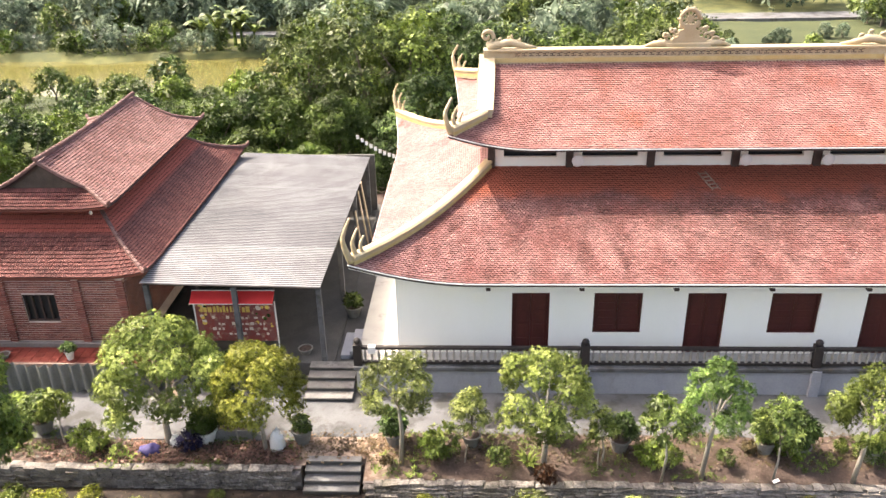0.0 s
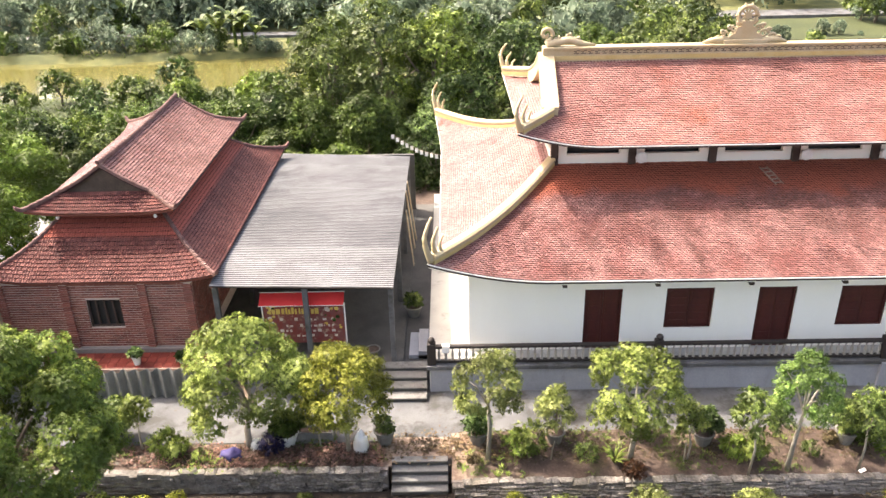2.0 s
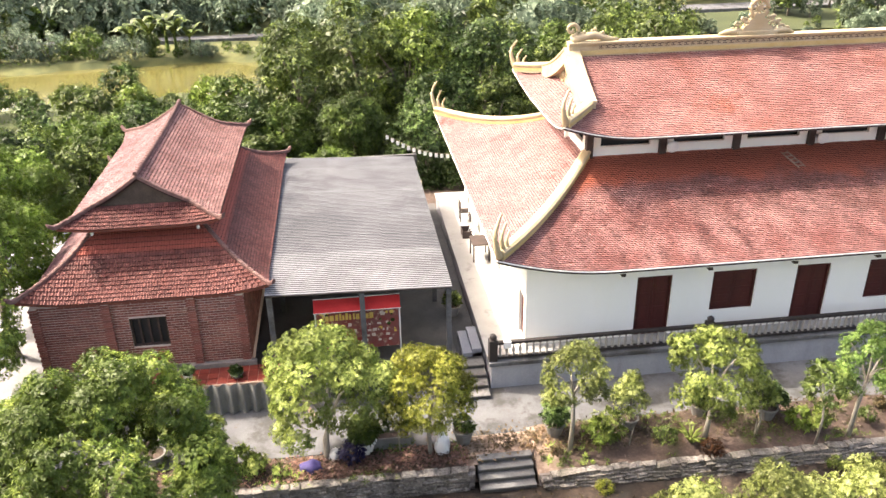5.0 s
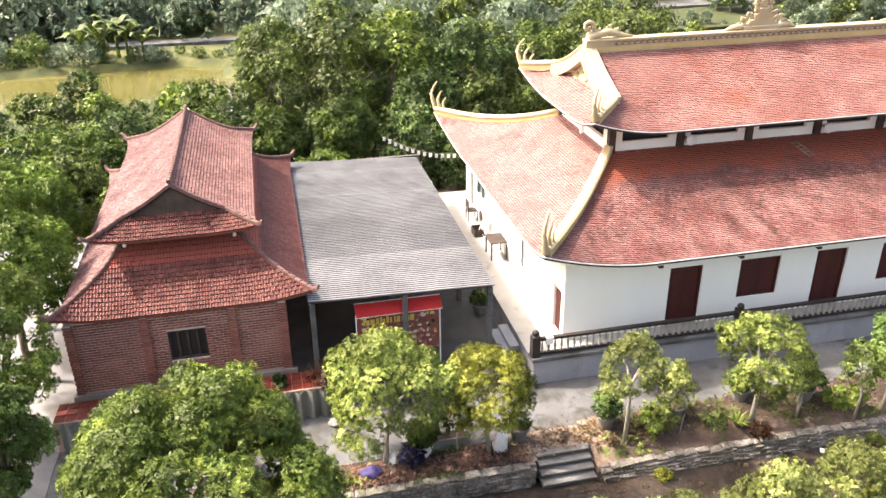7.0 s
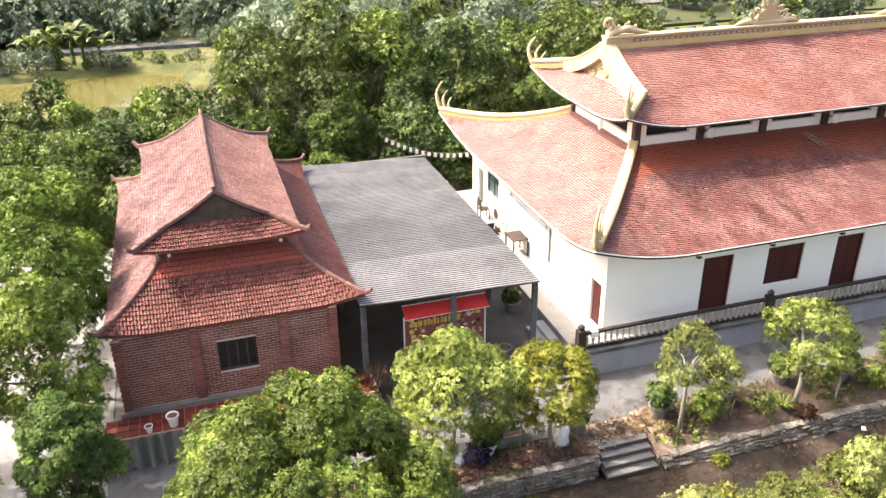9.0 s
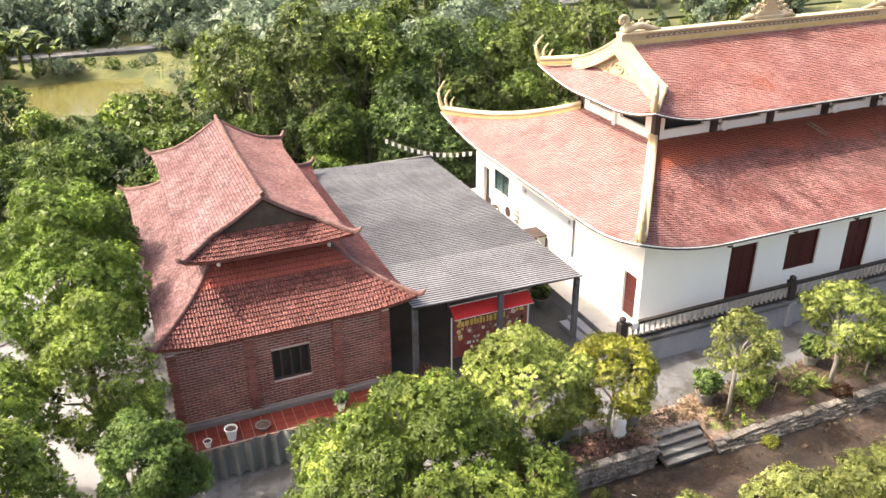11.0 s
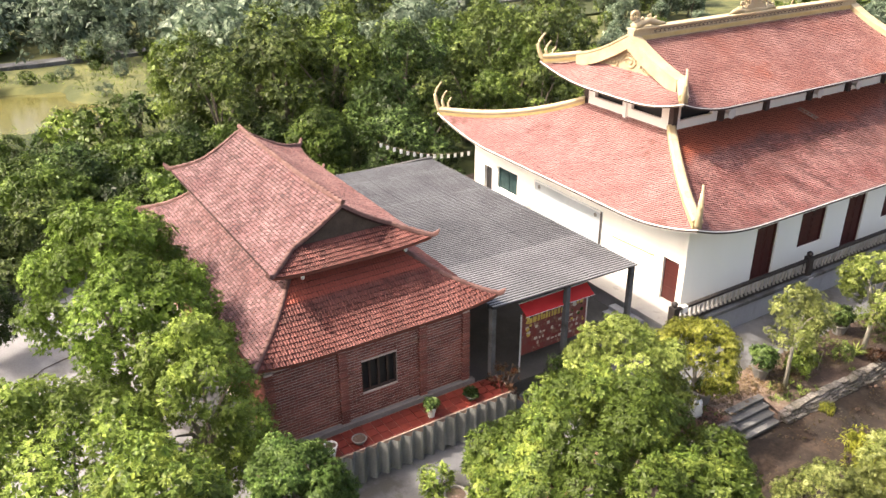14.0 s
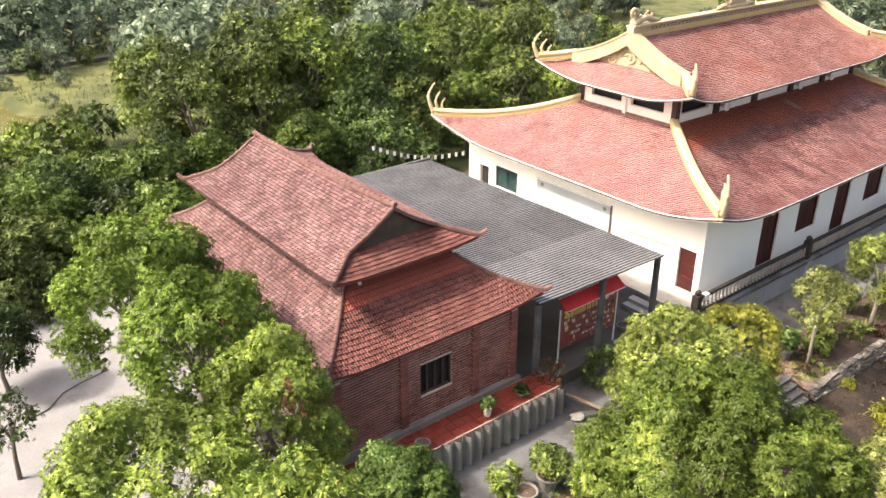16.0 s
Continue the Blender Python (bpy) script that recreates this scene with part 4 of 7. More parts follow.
for px in (-3.78, 3.2, 10.15, 17.0):
    pst = under(boxed("post", px - 0.13, px + 0.13, 20.97, 21.23, 0.86, 1.60, RAIL_BROWN, None, "dark brown post with a knob"), rail)
    kb = lathe([(0.05, 0.0), (0.10, 0.05), (0.12, 0.11), (0.08, 0.17), (0.02, 0.21)], 10)
    bmesh.ops.transform(kb, matrix=Matrix.Translation((px, 21.1, 1.60)), verts=kb.verts)
    part("knob", kb, RAIL_BROWN, pst, smooth=True)
bal_mesh = None
for a, b in ((-3.55, 3.0), (3.45, 9.95), (10.4, 16.85)):
    n = int((b - a) / 0.205)
    for k in range(n + 1):
        if bal_mesh is None:
            ob = part("baluster", lathe([(0.05, 0), (0.05, 0.04), (0.022, 0.08), (0.052, 0.17), (0.044, 0.24), (0.018, 0.36), (0.045, 0.41), (0.045, 0.44)], 10), PALE_BALUSTER, None, "pale turned concrete baluster", True)
            bal_mesh = ob.data
        else:
            ob = new("baluster", bal_mesh)
        ob.location = (a + (b - a) * k / n, 21.1, 0.98)
        under(ob, rail)

b = bmesh.new()
box(b, -3.45, -3.22, 21.015, 21.185, 1.28, 1.525, 0.01)
for v in b.verts:
    v.co.y += 0.02 * math.sin(v.co.x * 30)
tagged(part("cloth", b, WHITE_POT), "white cloth hung over the balustrade", "cloth")

# notice board and utility bits on the hall's west wall
wb = under(boxed("notice_board", WX - 0.05, WX - 0.004, 26.0, 30.1, 1.45, 2.95, BOARD, None, "large pale panel on the side wall", 0.01), hall)
for y0, y1, z0, z1 in ((26.0, 26.06, 1.45, 2.95), (30.04, 30.1, 1.45, 2.95), (26.06, 30.04, 2.89, 2.95), (26.06, 30.04, 1.45, 1.51)):
    part("frame_bar", box(bmesh.new(), WX - 0.07, WX - 0.045, y0, y1, z0, z1), DARK_PAINT if y1 == 26.06 else WHITE_METAL, wb)

for y in (26.35, 29.75):
    part("roundel", sweep([(WX - 0.062, y, 2.72), (WX - 0.045, y, 2.72)], 0.085, 14), GREY_POT, wb, "small grey roundel")

under(part("pipe", sweep([(WX - 0.03, 25.43, 2.21), (WX - 0.03, 24.3, 2.25), (WX - 0.03, 23.26, 2.29)], 0.022, 8), YELLOW_BAND, None, "thin yellow pipe along the side wall"), hall)

# ---------------------------------------------------------------- brick house
BX, BY = -14.0, 27.8
house = thing("brick_house", "red brick house with a two-tiered red tile roof", "house", (BX, BY, 0.9))
HW, HE, HS, HN = -17.3, -11.2, 22.14, 33.0
bwin = (-14.63, -13.54, 1.72, 2.72)
wall_x("wall", HW, HE, HS, HS + 0.22, 0.6, 3.36, [bwin], MORTAR, house)
wall_x("wall", HW, HE, HN - 0.22, HN, 0.6, 3.36, [], MORTAR, house)
wall_y("wall", HW, HW + 0.22, HS + 0.22, HN - 0.22, 0.6, 3.36, [], MORTAR, house)
wall_y("wall", HE - 0.22, HE, HS + 0.22, HN - 0.22, 0.6, 3.36, [], MORTAR, house)
win = under(part("window", box(bmesh.new(), bwin[0], bwin[1], HS + 0.15, HS + 0.19, bwin[2], bwin[3]), BLACK, None, "dark barred window"), house)
for k in range(5):
    xx = bwin[0] + (bwin[1] - bwin[0]) * k / 4
    xx = min(max(xx, bwin[0] + 0.03), bwin[1] - 0.03)
    part("bar", box(bmesh.new(), xx - 0.03, xx + 0.03, HS + 0.06, HS + 0.11, bwin[2], bwin[3]), DARK_PAINT, win)
for z0, z1 in ((bwin[2], bwin[2] + 0.06), (bwin[3] - 0.06, bwin[3])):
    part("frame_bar", box(bmesh.new(), bwin[0], bwin[1], HS + 0.05, HS + 0.12, z0, z1), DARK_PAINT, win)
under(boxed("plinth", HW - 0.15, HE + 0.15, HS - 0.17, HS - 0.005, 0.6, 1.00, LEDGE, None, "pale concrete ledge along the wall's foot"), house)

HEZ, HTZ = 3.42, 4.86
A0, A1, B0, B1 = -17.45, -10.5, 22.0, 33.75
C0, C1, D0, D1 = -15.65, -12.4, 24.05, 31.8
f, l = 0.12, 0.26
BLOW = {
    "s": Slope((A0, B0, HEZ), (A1, B0, HEZ), (C0, D0, HTZ), (C1, D0, HTZ), corner(-1, -1, f, l), corner(1, -1, f, l), 1.6, 0.12),
    "n": Slope((A1, B1, HEZ), (A0, B1, HEZ), (C1, D1, HTZ), (C0, D1, HTZ), corner(1, 1, f, l), corner(-1, 1, f, l), 1.6, 0.12),
    "w": Slope((A0, B1, HEZ), (A0, B0, HEZ), (C0, D1, HTZ), (C0, D0, HTZ), corner(-1, 1, f, l), corner(-1, -1, f, l), 1.6, 0.12),
    "e": Slope((A1, B0, HEZ), (A1, B1, HEZ), (C1, D0, HTZ), (C1, D1, HTZ), corner(1, -1, f, l), corner(1, 1, f, l), 1.6, 0.12),
}
P0, P1, Q0, Q1 = -16.35, -11.85, 23.3, 32.5
RX, RZ, PEZ = -14.1, 6.5, 5.17
R0, R1 = 23.95, 31.95
hf = 0.36
BUP = {
    "e": Slope((P1, Q0, PEZ), (P1, Q1, PEZ), (RX, R0, RZ), (RX, R1, RZ), corner(1, -1, 0.1, 0.16), corner(1, 1, 0.1, 0.16), 1.3, 0.09, hf),
    "w": Slope((P0, Q1, PEZ), (P0, Q0, PEZ), (RX, R1, RZ), (RX, R0, RZ), corner(-1, 1, 0.1, 0.16), corner(-1, -1, 0.1, 0.16), 1.3, 0.09, hf),
}
pe = BUP["e"].at(BUP["e"].off_l, hf)
pw = BUP["w"].at(BUP["w"].width - BUP["w"].off_r, hf)
BUP["s"] = Slope((P0, Q0, PEZ), (P1, Q0, PEZ), (pw[0], R0, pw[2]), (pe[0], R0, pe[2]), corner(-1, -1, 0.1, 0.16), corner(1, -1, 0.1, 0.16), 1.3, 0.02)
BUP["n"] = Slope((P1, Q1, PEZ), (P0, Q1, PEZ), (pe[0], R1, pe[2]), (pw[0], R1, pw[2]), corner(1, 1, 0.1, 0.16), corner(-1, 1, 0.1, 0.16), 1.3, 0.02)
TILE_W, TILE_C = 0.165, 0.150        # flat ribbed tiles of the front
SCALE_W, SCALE_C = 0.115, 0.100      # small scale tiles of the sides
near_rows = 7


def far_tile(spot):
    return spot[0] >= near_rows


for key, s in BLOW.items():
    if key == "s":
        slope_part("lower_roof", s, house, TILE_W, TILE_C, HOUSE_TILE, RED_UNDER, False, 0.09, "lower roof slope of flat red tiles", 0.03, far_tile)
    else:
        slope_part("lower_roof", s, house, SCALE_W, SCALE_C, HOUSE_TILE_WEST if key == "w" else HOUSE_TILE, HOUSE_GAP, True, 0.09, "lower roof slope of small red scale tiles", 0.040)
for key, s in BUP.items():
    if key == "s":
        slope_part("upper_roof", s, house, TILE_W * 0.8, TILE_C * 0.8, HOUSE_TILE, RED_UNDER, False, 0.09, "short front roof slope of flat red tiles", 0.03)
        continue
    slope_part("upper_roof", s, house, SCALE_W, SCALE_C, HOUSE_TILE_WEST if key == "w" else HOUSE_TILE_EAST if key == "e" else HOUSE_TILE, HOUSE_GAP, True, 0.09, "upper roof slope of small red scale tiles", 0.040)
CAP = [(-0.065, -0.03), (0.065, -0.03), (0.052, 0.035), (0.024, 0.058), (-0.024, 0.058), (-0.052, 0.035)]
RIDGE_TILE = mat("ridge_tile", (0.100, 0.044, 0.037), (0.155, 0.086, 0.073), 3, 0.8, 25, 0.3, 0.2)


def upturned(line, out, n=3):
    """Adds a small upswept end beyond the eave."""
    e = Vector(line[0])
    o = Vector((out[0], out[1], 0)).normalized()
    return [e + o * (0.07 * k) + Vector((0, 0, 0.012 * k * k)) for k in range(n, 0, -1)] + [Vector(p) for p in line]


def capped(name, line, label):
    """A ridge or hip: a mortar bed and overlapping half-round cap tiles, the lower end of each lifted."""
    bed_ = under(part(name, band(line, [(p[0] * 0.9, p[1] - 0.02) for p in CAP]), RIDGE_TILE, None, label), house)
    line = [Vector(p) for p in line]
    run, left_over = [line[0]], 0.0
    for p, q in zip(line, line[1:]):
        d = left_over
        while d + 0.24 <= (q - p).length + 1e-6:
            d += 0.24
            run.append(p.lerp(q, min(1, d / (q - p).length)))
        left_over = d - (q - p).length
    for p, q in zip(run, run[1:]):
        part("cap_tile", band([p + Vector((0, 0, 0.028)) - (q - p) * 0.12, q + Vector((0, 0, 0.002))], CAP), RIDGE_TILE, bed_)


for s, left, out in ((BLOW["s"], True, (-1, -1)), (BLOW["s"], False, (1, -1)), (BLOW["n"], True, (1, 1)), (BLOW["n"], False, (-1, 1))):
    capped("hip_cap", upturned(hip_line(s, left, 0, 1, up=0.03), out), "row of red hip tiles")
for s, left, out in ((BUP["e"], True, (1, -1)), (BUP["e"], False, (1, 1)), (BUP["w"], True, (-1, 1)), (BUP["w"], False, (-1, -1))):
    capped("hip_cap", upturned(hip_line(s, left, 0, 1, up=0.03), out), "row of red verge tiles")
capped("ridge_cap", [(RX, R0 - 0.1 + (R1 - R0 + 0.2) * k / 20, RZ + 0.04 + 0.10 * (2 * k / 20 - 1) ** 2) for k in range(21)], "row of red ridge tiles")
for gy, sg in ((R0, 1), (R1, -1)):
    b = bmesh.new()
    gy += 0.06 * sg
    v = [b.verts.new((x, gy + dy, z)) for dy in (0.0, 0.15 * sg) for x, z in ((pw[0] + 0.05, pw[2] - 0.15), (pe[0] - 0.05, pe[2] - 0.15), (RX, RZ - 0.06))]
    for fc in ((0, 1, 2), (5, 4, 3), (0, 3, 4, 1), (1, 4, 5, 2), (2, 5, 3, 0)):
        b.faces.new([v[k] for k in fc])
    bmesh.ops.recalc_face_normals(b, faces=b.faces)
    under(part("gable", b, mat("gable_board", (0.060, 0.042, 0.030), (0.095, 0.068, 0.050), 2, 0.9, 25, 0.2, 0.2), None, "dark weathered gable board"), house)
b = bmesh.new()
box(b, C0 + 0.1, C1 - 0.1, D0 + 0.1, D1 - 0.1, 4.6, 5.5)
under(part("upper_wall", b, RED_UNDER, None, "red rendered wall between the roof tiers"), house)
for lx, ly in ((-15.55, 23.45), (-12.45, 23.45)):
    b = lathe([(0.02, 0.0), (0.05, 0.03), (0.055, 0.08), (0.03, 0.13), (0.02, 0.16)], 8)
    bmesh.ops.transform(b, matrix=Matrix.Translation((lx, ly, 4.92)), verts=b.verts)
    under(part("lamp_bulb", b, WHITE_POT, None, "white lamp bulb under the upper eave", True), house)

# red tiled walk in front of the house; its tiles follow last
tagged(boxed("walk_base", -17.9, -10.3, 21.02, 21.96, -0.3, 0.86, JOINT, bevel=0.01), "raised walk along the brick house", "walkway", kind="structure")


def corrugated(name, x0, x1, y, z0, z1, pitch, depth, material, parent, label=""):
    """A standing corrugated sheet along x."""
    n = int((x1 - x0) / pitch * 8)
    verts, faces = [], []
    for k in range(n + 1):
        x = x0 + (x1 - x0) * k / n
        yy = y + depth * math.sin(2 * math.pi * (x - x0) / pitch)
        verts += [(x, yy, z0), (x, yy, z1), (x, yy + 0.008, z1), (x, yy + 0.008, z0)]
    for k in range(n):
        o = 4 * k
        for q in range(4):
            faces.append((o + q, o + (q + 1) % 4, o + 4 + (q + 1) % 4, o + 4 + q))
    return raw(name, verts, faces, material, parent, label)


fence = thing("corrugated_fence", "grey weathered corrugated cement sheets edging the red walk", "fence", (-14, 21, 0))
for k in range(7):
    x0 = -17.7 + 1.06 * k
    under(corrugated("sheet", x0, x0 + 1.08, 20.93 - 0.02 * (k % 2), -0.12, 0.87 + 0.03 * ((k * 7) % 3 - 1), 0.36, 0.085, FENCE_SHEET, None), fence)

# ---------------------------------------------------------------- porch canopy
porch = thing("porch_canopy", "grey corrugated sheet canopy on concrete posts", "canopy", (-7.7, 28, 0.34))


def sheet_z(x, y):
    u, v = (x + 10.54) / 5.6, (y - 21.86) / 12.4
    return (1 - v) * (3.31 * (1 - u) + 3.17 * u) + v * (3.22 * (1 - u) + 2.98 * u)


SHEETS = 3
for row in range(9):
    for k in range(SHEETS):
        x0, x1 = -10.56 + 5.62 * k / SHEETS, -10.56 + 5.62 * (k + 1) / SHEETS + 0.06
        y0, y1 = 21.8 + 1.39 * row, 21.8 + 1.39 * (row + 1) + 0.08
        if x1 > -4.92:
            x1 = -4.92
        n = int((y1 - y0) / ROOF_PITCH * 7)
        verts, faces = [], []
        for i in range(n + 1):
            y = y0 + (y1 - y0) * i / n
            w = 0.022 * math.sin(2 * math.pi * y / ROOF_PITCH)
            for j in range(5):
                x = x1 - (x1 - x0) * j / 4
                z = sheet_z(x, y) + w + 0.012 * (j / 4) + 0.006 * (row % 2)
                verts += [(x, y, z), (x, y, z - 0.007)]
        for i in range(n):
            for j in range(4):
                o = 10 * i + 2 * j
                faces.append((o, o + 10, o + 12, o + 2))
                faces.append((o + 1, o + 3, o + 13, o + 11))
            for o in (10 * i,):
                faces.append((o, o + 1, o + 11, o + 10))
                faces.append((o + 8, o + 18, o + 19, o + 9))
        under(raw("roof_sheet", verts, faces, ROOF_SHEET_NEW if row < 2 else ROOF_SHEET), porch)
for x in (-10.45, -7.68, -5.02):
    for y in (21.98, 26.0, 30.0, 34.0):
        under(boxed("post", x - 0.08, x + 0.08, y - 0.08, y + 0.08, 0.33, sheet_z(x, y) - 0.12, CONCRETE, None, "square concrete post"), porch)
for y in (21.98, 25.0, 28.0, 31.0, 34.0):
    b = bmesh.new()
    box(b, -10.5, -4.98, y - 0.04, y + 0.04, -0.12, -0.035)
    for v in b.verts:
        v.co.z += sheet_z(v.co.x, y)
    under(part("purlin", b, DARK_PAINT), porch)
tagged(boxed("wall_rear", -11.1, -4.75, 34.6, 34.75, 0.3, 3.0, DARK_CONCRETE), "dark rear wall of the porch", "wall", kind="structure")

# display stand with a red valance under the canopy
stand = thing("display_stand", "poster display stand with a bright red valance", "display stand", (-7.85, 22.25, 0.34))
board = under(boxed("poster_board", -9.12, -6.58, 22.27, 22.31, 0.95, 2.44, POSTER, None, "red and brown printed poster with gold lettering", 0.004), stand)
rb = random.Random(8)
x = -8.95
while x < -7.35:                       # unreadable gold lettering as bars
    w = rb.uniform(0.05, 0.13)
    h = rb.uniform(0.17, 0.25)
    part("letter_bar", box(bmesh.new(), x, x + w, 22.262, 22.27, 2.02, 2.02 + h), GOLD, board)
    x += w + rb.uniform(0.02, 0.06)
for z in (1.78, 1.55, 1.36, 1.18):     # small pale lettering below it
    x = -8.9 + rb.uniform(0, 0.3)
    while x < -6.85:
        w = rb.uniform(0.05, 0.13)
        if rb.random() < 0.75:
            part("letter_bar", box(bmesh.new(), x, x + w, 22.262, 22.27, z, z + rb.uniform(0.05, 0.11)), rb.choice((PALE_PRINT, PALE_PRINT, BROWN_PRINT)), board)
        x += w + 0.06
for k in range(34):                    # printed sprays of gold and green blossom
    x, z = rb.choice((rb.uniform(-7.3, -6.66), rb.uniform(-9.05, -8.8))), rb.uniform(1.5, 2.4)
    b = bmesh.new()
    bmesh.ops.create_circle(b, cap_ends=True, segments=7, radius=rb.uniform(0.03, 0.075), matrix=Matrix.Translation((x, 22.2655 - 0.0002 * k, z)) @ Matrix.Rotation(radians(90), 4, "X"))
    part("blossom", b, rb.choice((GOLD, GOLD, PALE_PRINT, LEAF_DARK)), board)
aw = under(part("awning", band([(-9.18, 22.2, 2.46), (-6.52, 22.2, 2.46)], [(0.20, 0.0), (0.21, 0.025), (-0.18, 0.27), (-0.19, 0.245)]), RED_CLOTH, None, "bright red sloping awning"), stand)
for z0, y0 in ((2.462, 21.985), (2.735, 22.385)):
    part("edge", box(bmesh.new(), -9.19, -6.51, y0, y0 + 0.02, z0, z0 + 0.02), WHITE_METAL, aw)
for x in (-9.16, -6.54):
    under(boxed("pole", x - 0.02, x + 0.02, 22.27, 22.31, 0.34, 2.4, WHITE_METAL, None, "pale metal pole", 0.004), stand)


# ---------------------------------------------------------------- trees and plants
def leaf_mesh(name, centres, normals, size, seed, slim=0.19, droop=0.3, whorl=6):
    """Many small pointed leaves, each four corners, set in whorls round twig tips, as one mesh."""
    rng = np.random.default_rng(seed)
    twigs = len(centres) // whorl
    n = twigs * whorl
    nrm = normals / np.linalg.norm(normals, axis=1)[:, None]
    nrm = np.repeat(nrm[:n:whorl], whorl, 0)
    foot = np.repeat(centres[:n:whorl], whorl, 0)
    u = np.cross(nrm, np.repeat(rng.normal(size=(twigs, 3)), whorl, 0))
    u /= np.linalg.norm(u, axis=1)[:, None] + 1e-9
    turn = np.tile(np.arange(whorl) * 2 * math.pi / whorl, twigs)[:, None] + rng.normal(0, 0.3, (n, 1))
    t = u * np.cos(turn) + np.cross(nrm, u) * np.sin(turn) + nrm * rng.uniform(0.0, 0.55, (n, 1))
    t /= np.linalg.norm(t, axis=1)[:, None]
    s = np.cross(nrm, t)
    s /= np.linalg.norm(s, axis=1)[:, None] + 1e-9
    ln = (size * np.repeat(rng.uniform(0.75, 1.3, twigs), whorl) * rng.uniform(0.7, 1.2, n))[:, None]
    a = foot + t * ln * 0.05
    c = foot + t * ln - np.array((0, 0, 1)) * ln * droop
    b = foot + t * ln * 0.5 + s * ln * slim + nrm * ln * 0.06
    d = foot + t * ln * 0.5 - s * ln * slim + nrm * ln * 0.06
    verts = np.stack((a, b, c, d), 1).reshape(-1, 3)
    return leaf_quads(name, verts)


def tufts_on(rng, rx, rz, lobes, lobe_r, spacing, low=-0.55):
    """Places and outward directions of leaf tufts over a crown of many rounded boughs."""
    cs, rs = [], []
    turn = rng.uniform(0, 6.28)
    for k in range(lobes):
        h = min(0.99, max(low, low + (1 - low) * (k + 0.5) / lobes + rng.normal(0, 0.1)))
        a = turn + k * 2.39996 + rng.normal(0, 0.45)
        r = lobe_r * rx * rng.uniform(0.7, 1.25)
        flat = math.sqrt(max(0.0, 1 - h * h))
        d = np.array((flat * math.cos(a), flat * math.sin(a), h))
        reach = rng.uniform(0.80, 1.10)
        cs.append(d * reach * np.array((rx - 0.85 * r, rx - 0.85 * r, rz - 0.75 * r)))
        rs.append(r)
    cs, rs = np.array(cs), np.array(rs)
    spots, ways = [], []
    for c, r in zip(cs, rs):
        n = max(10, int(4 * math.pi * r * r / spacing ** 2))
        k = np.arange(n) + 0.5
        z = 1 - 2 * k / n
        a = k * 2.39996 + rng.uniform(0, 6.28)
        d = np.stack((np.sqrt(1 - z * z) * np.cos(a), np.sqrt(1 - z * z) * np.sin(a), z), 1)
        d += rng.normal(0, 0.16, d.shape)
        d /= np.linalg.norm(d, axis=1)[:, None]
        p = c + d * r * rng.uniform(0.86, 1.1, (n, 1)) * np.array((1, 1, 0.86))
        free = np.ones(n, bool)
        for c2, r2 in zip(cs, rs):
            if c2 is not c:
                free &= np.linalg.norm((p - c2) / np.array((1, 1, 0.86)), axis=1) > 0.8 * r2
        out = c / (np.linalg.norm(c) + 1e-6)
        free &= (d @ out > -0.45) & (d[:, 2] > -0.75)
        spots.append(p[free])
        ways.append(d[free])
    return np.concatenate(spots), np.concatenate(ways)


def leaf_quads(name, verts):
    """A mesh of separate four-cornered leaves."""
    n = len(verts) // 4
    me = bpy.data.meshes.new(name)
    me.vertices.add(4 * n)
    me.vertices.foreach_set("co", verts.ravel())
    me.loops.add(4 * n)
    me.loops.foreach_set("vertex_index", np.arange(4 * n, dtype=np.int32))
    me.polygons.add(n)
    me.polygons.foreach_set("loop_start", np.arange(0, 4 * n, 4, dtype=np.int32))
    me.update(calc_edges=True)
    return me


def tuft_corners(spots, ways, per, size, rng, slim=0.13, droop=0.22):
    """Corners of the pointed leaves that burst outward from every tuft in a rosette."""
    m = len(spots)
    n = m * per
    nrm = np.repeat(ways + rng.normal(0, 0.18, ways.shape) + np.array((0, 0, 0.25)), per, 0)
    nrm /= np.linalg.norm(nrm, axis=1)[:, None]
    foot = np.repeat(spots, per, 0)
    u = np.cross(nrm, np.repeat(rng.normal(size=(m, 3)), per, 0))
    u /= np.linalg.norm(u, axis=1)[:, None] + 1e-9
    w = np.cross(nrm, u)
    idx = np.tile(np.arange(per), m)
    a = (idx * 2.39996 + rng.normal(0, 0.25, n))[:, None]
    pol = (0.35 + 1.25 * np.sqrt((idx + 0.5) / per) + rng.normal(0, 0.15, n))[:, None]
    t = nrm * np.cos(pol) + (u * np.cos(a) + w * np.sin(a)) * np.sin(pol)
    side = np.cross(nrm, t)
    side /= np.linalg.norm(side, axis=1)[:, None] + 1e-9
    up = np.cross(t, side)
    ln = (size * np.repeat(rng.uniform(0.7, 1.3, m), per) * rng.uniform(0.7, 1.2, n))[:, None]
    sag = np.array((0, 0, 1)) * ln * droop
    p0 = foot + t * ln * 0.08
    p2 = foot + t * ln - sag
    mid = foot + t * ln * 0.55 - sag * 0.25 + up * ln * 0.05
    return np.stack((p0, mid + side * ln * slim, p2, mid - side * ln * slim), 1).reshape(-1, 3)


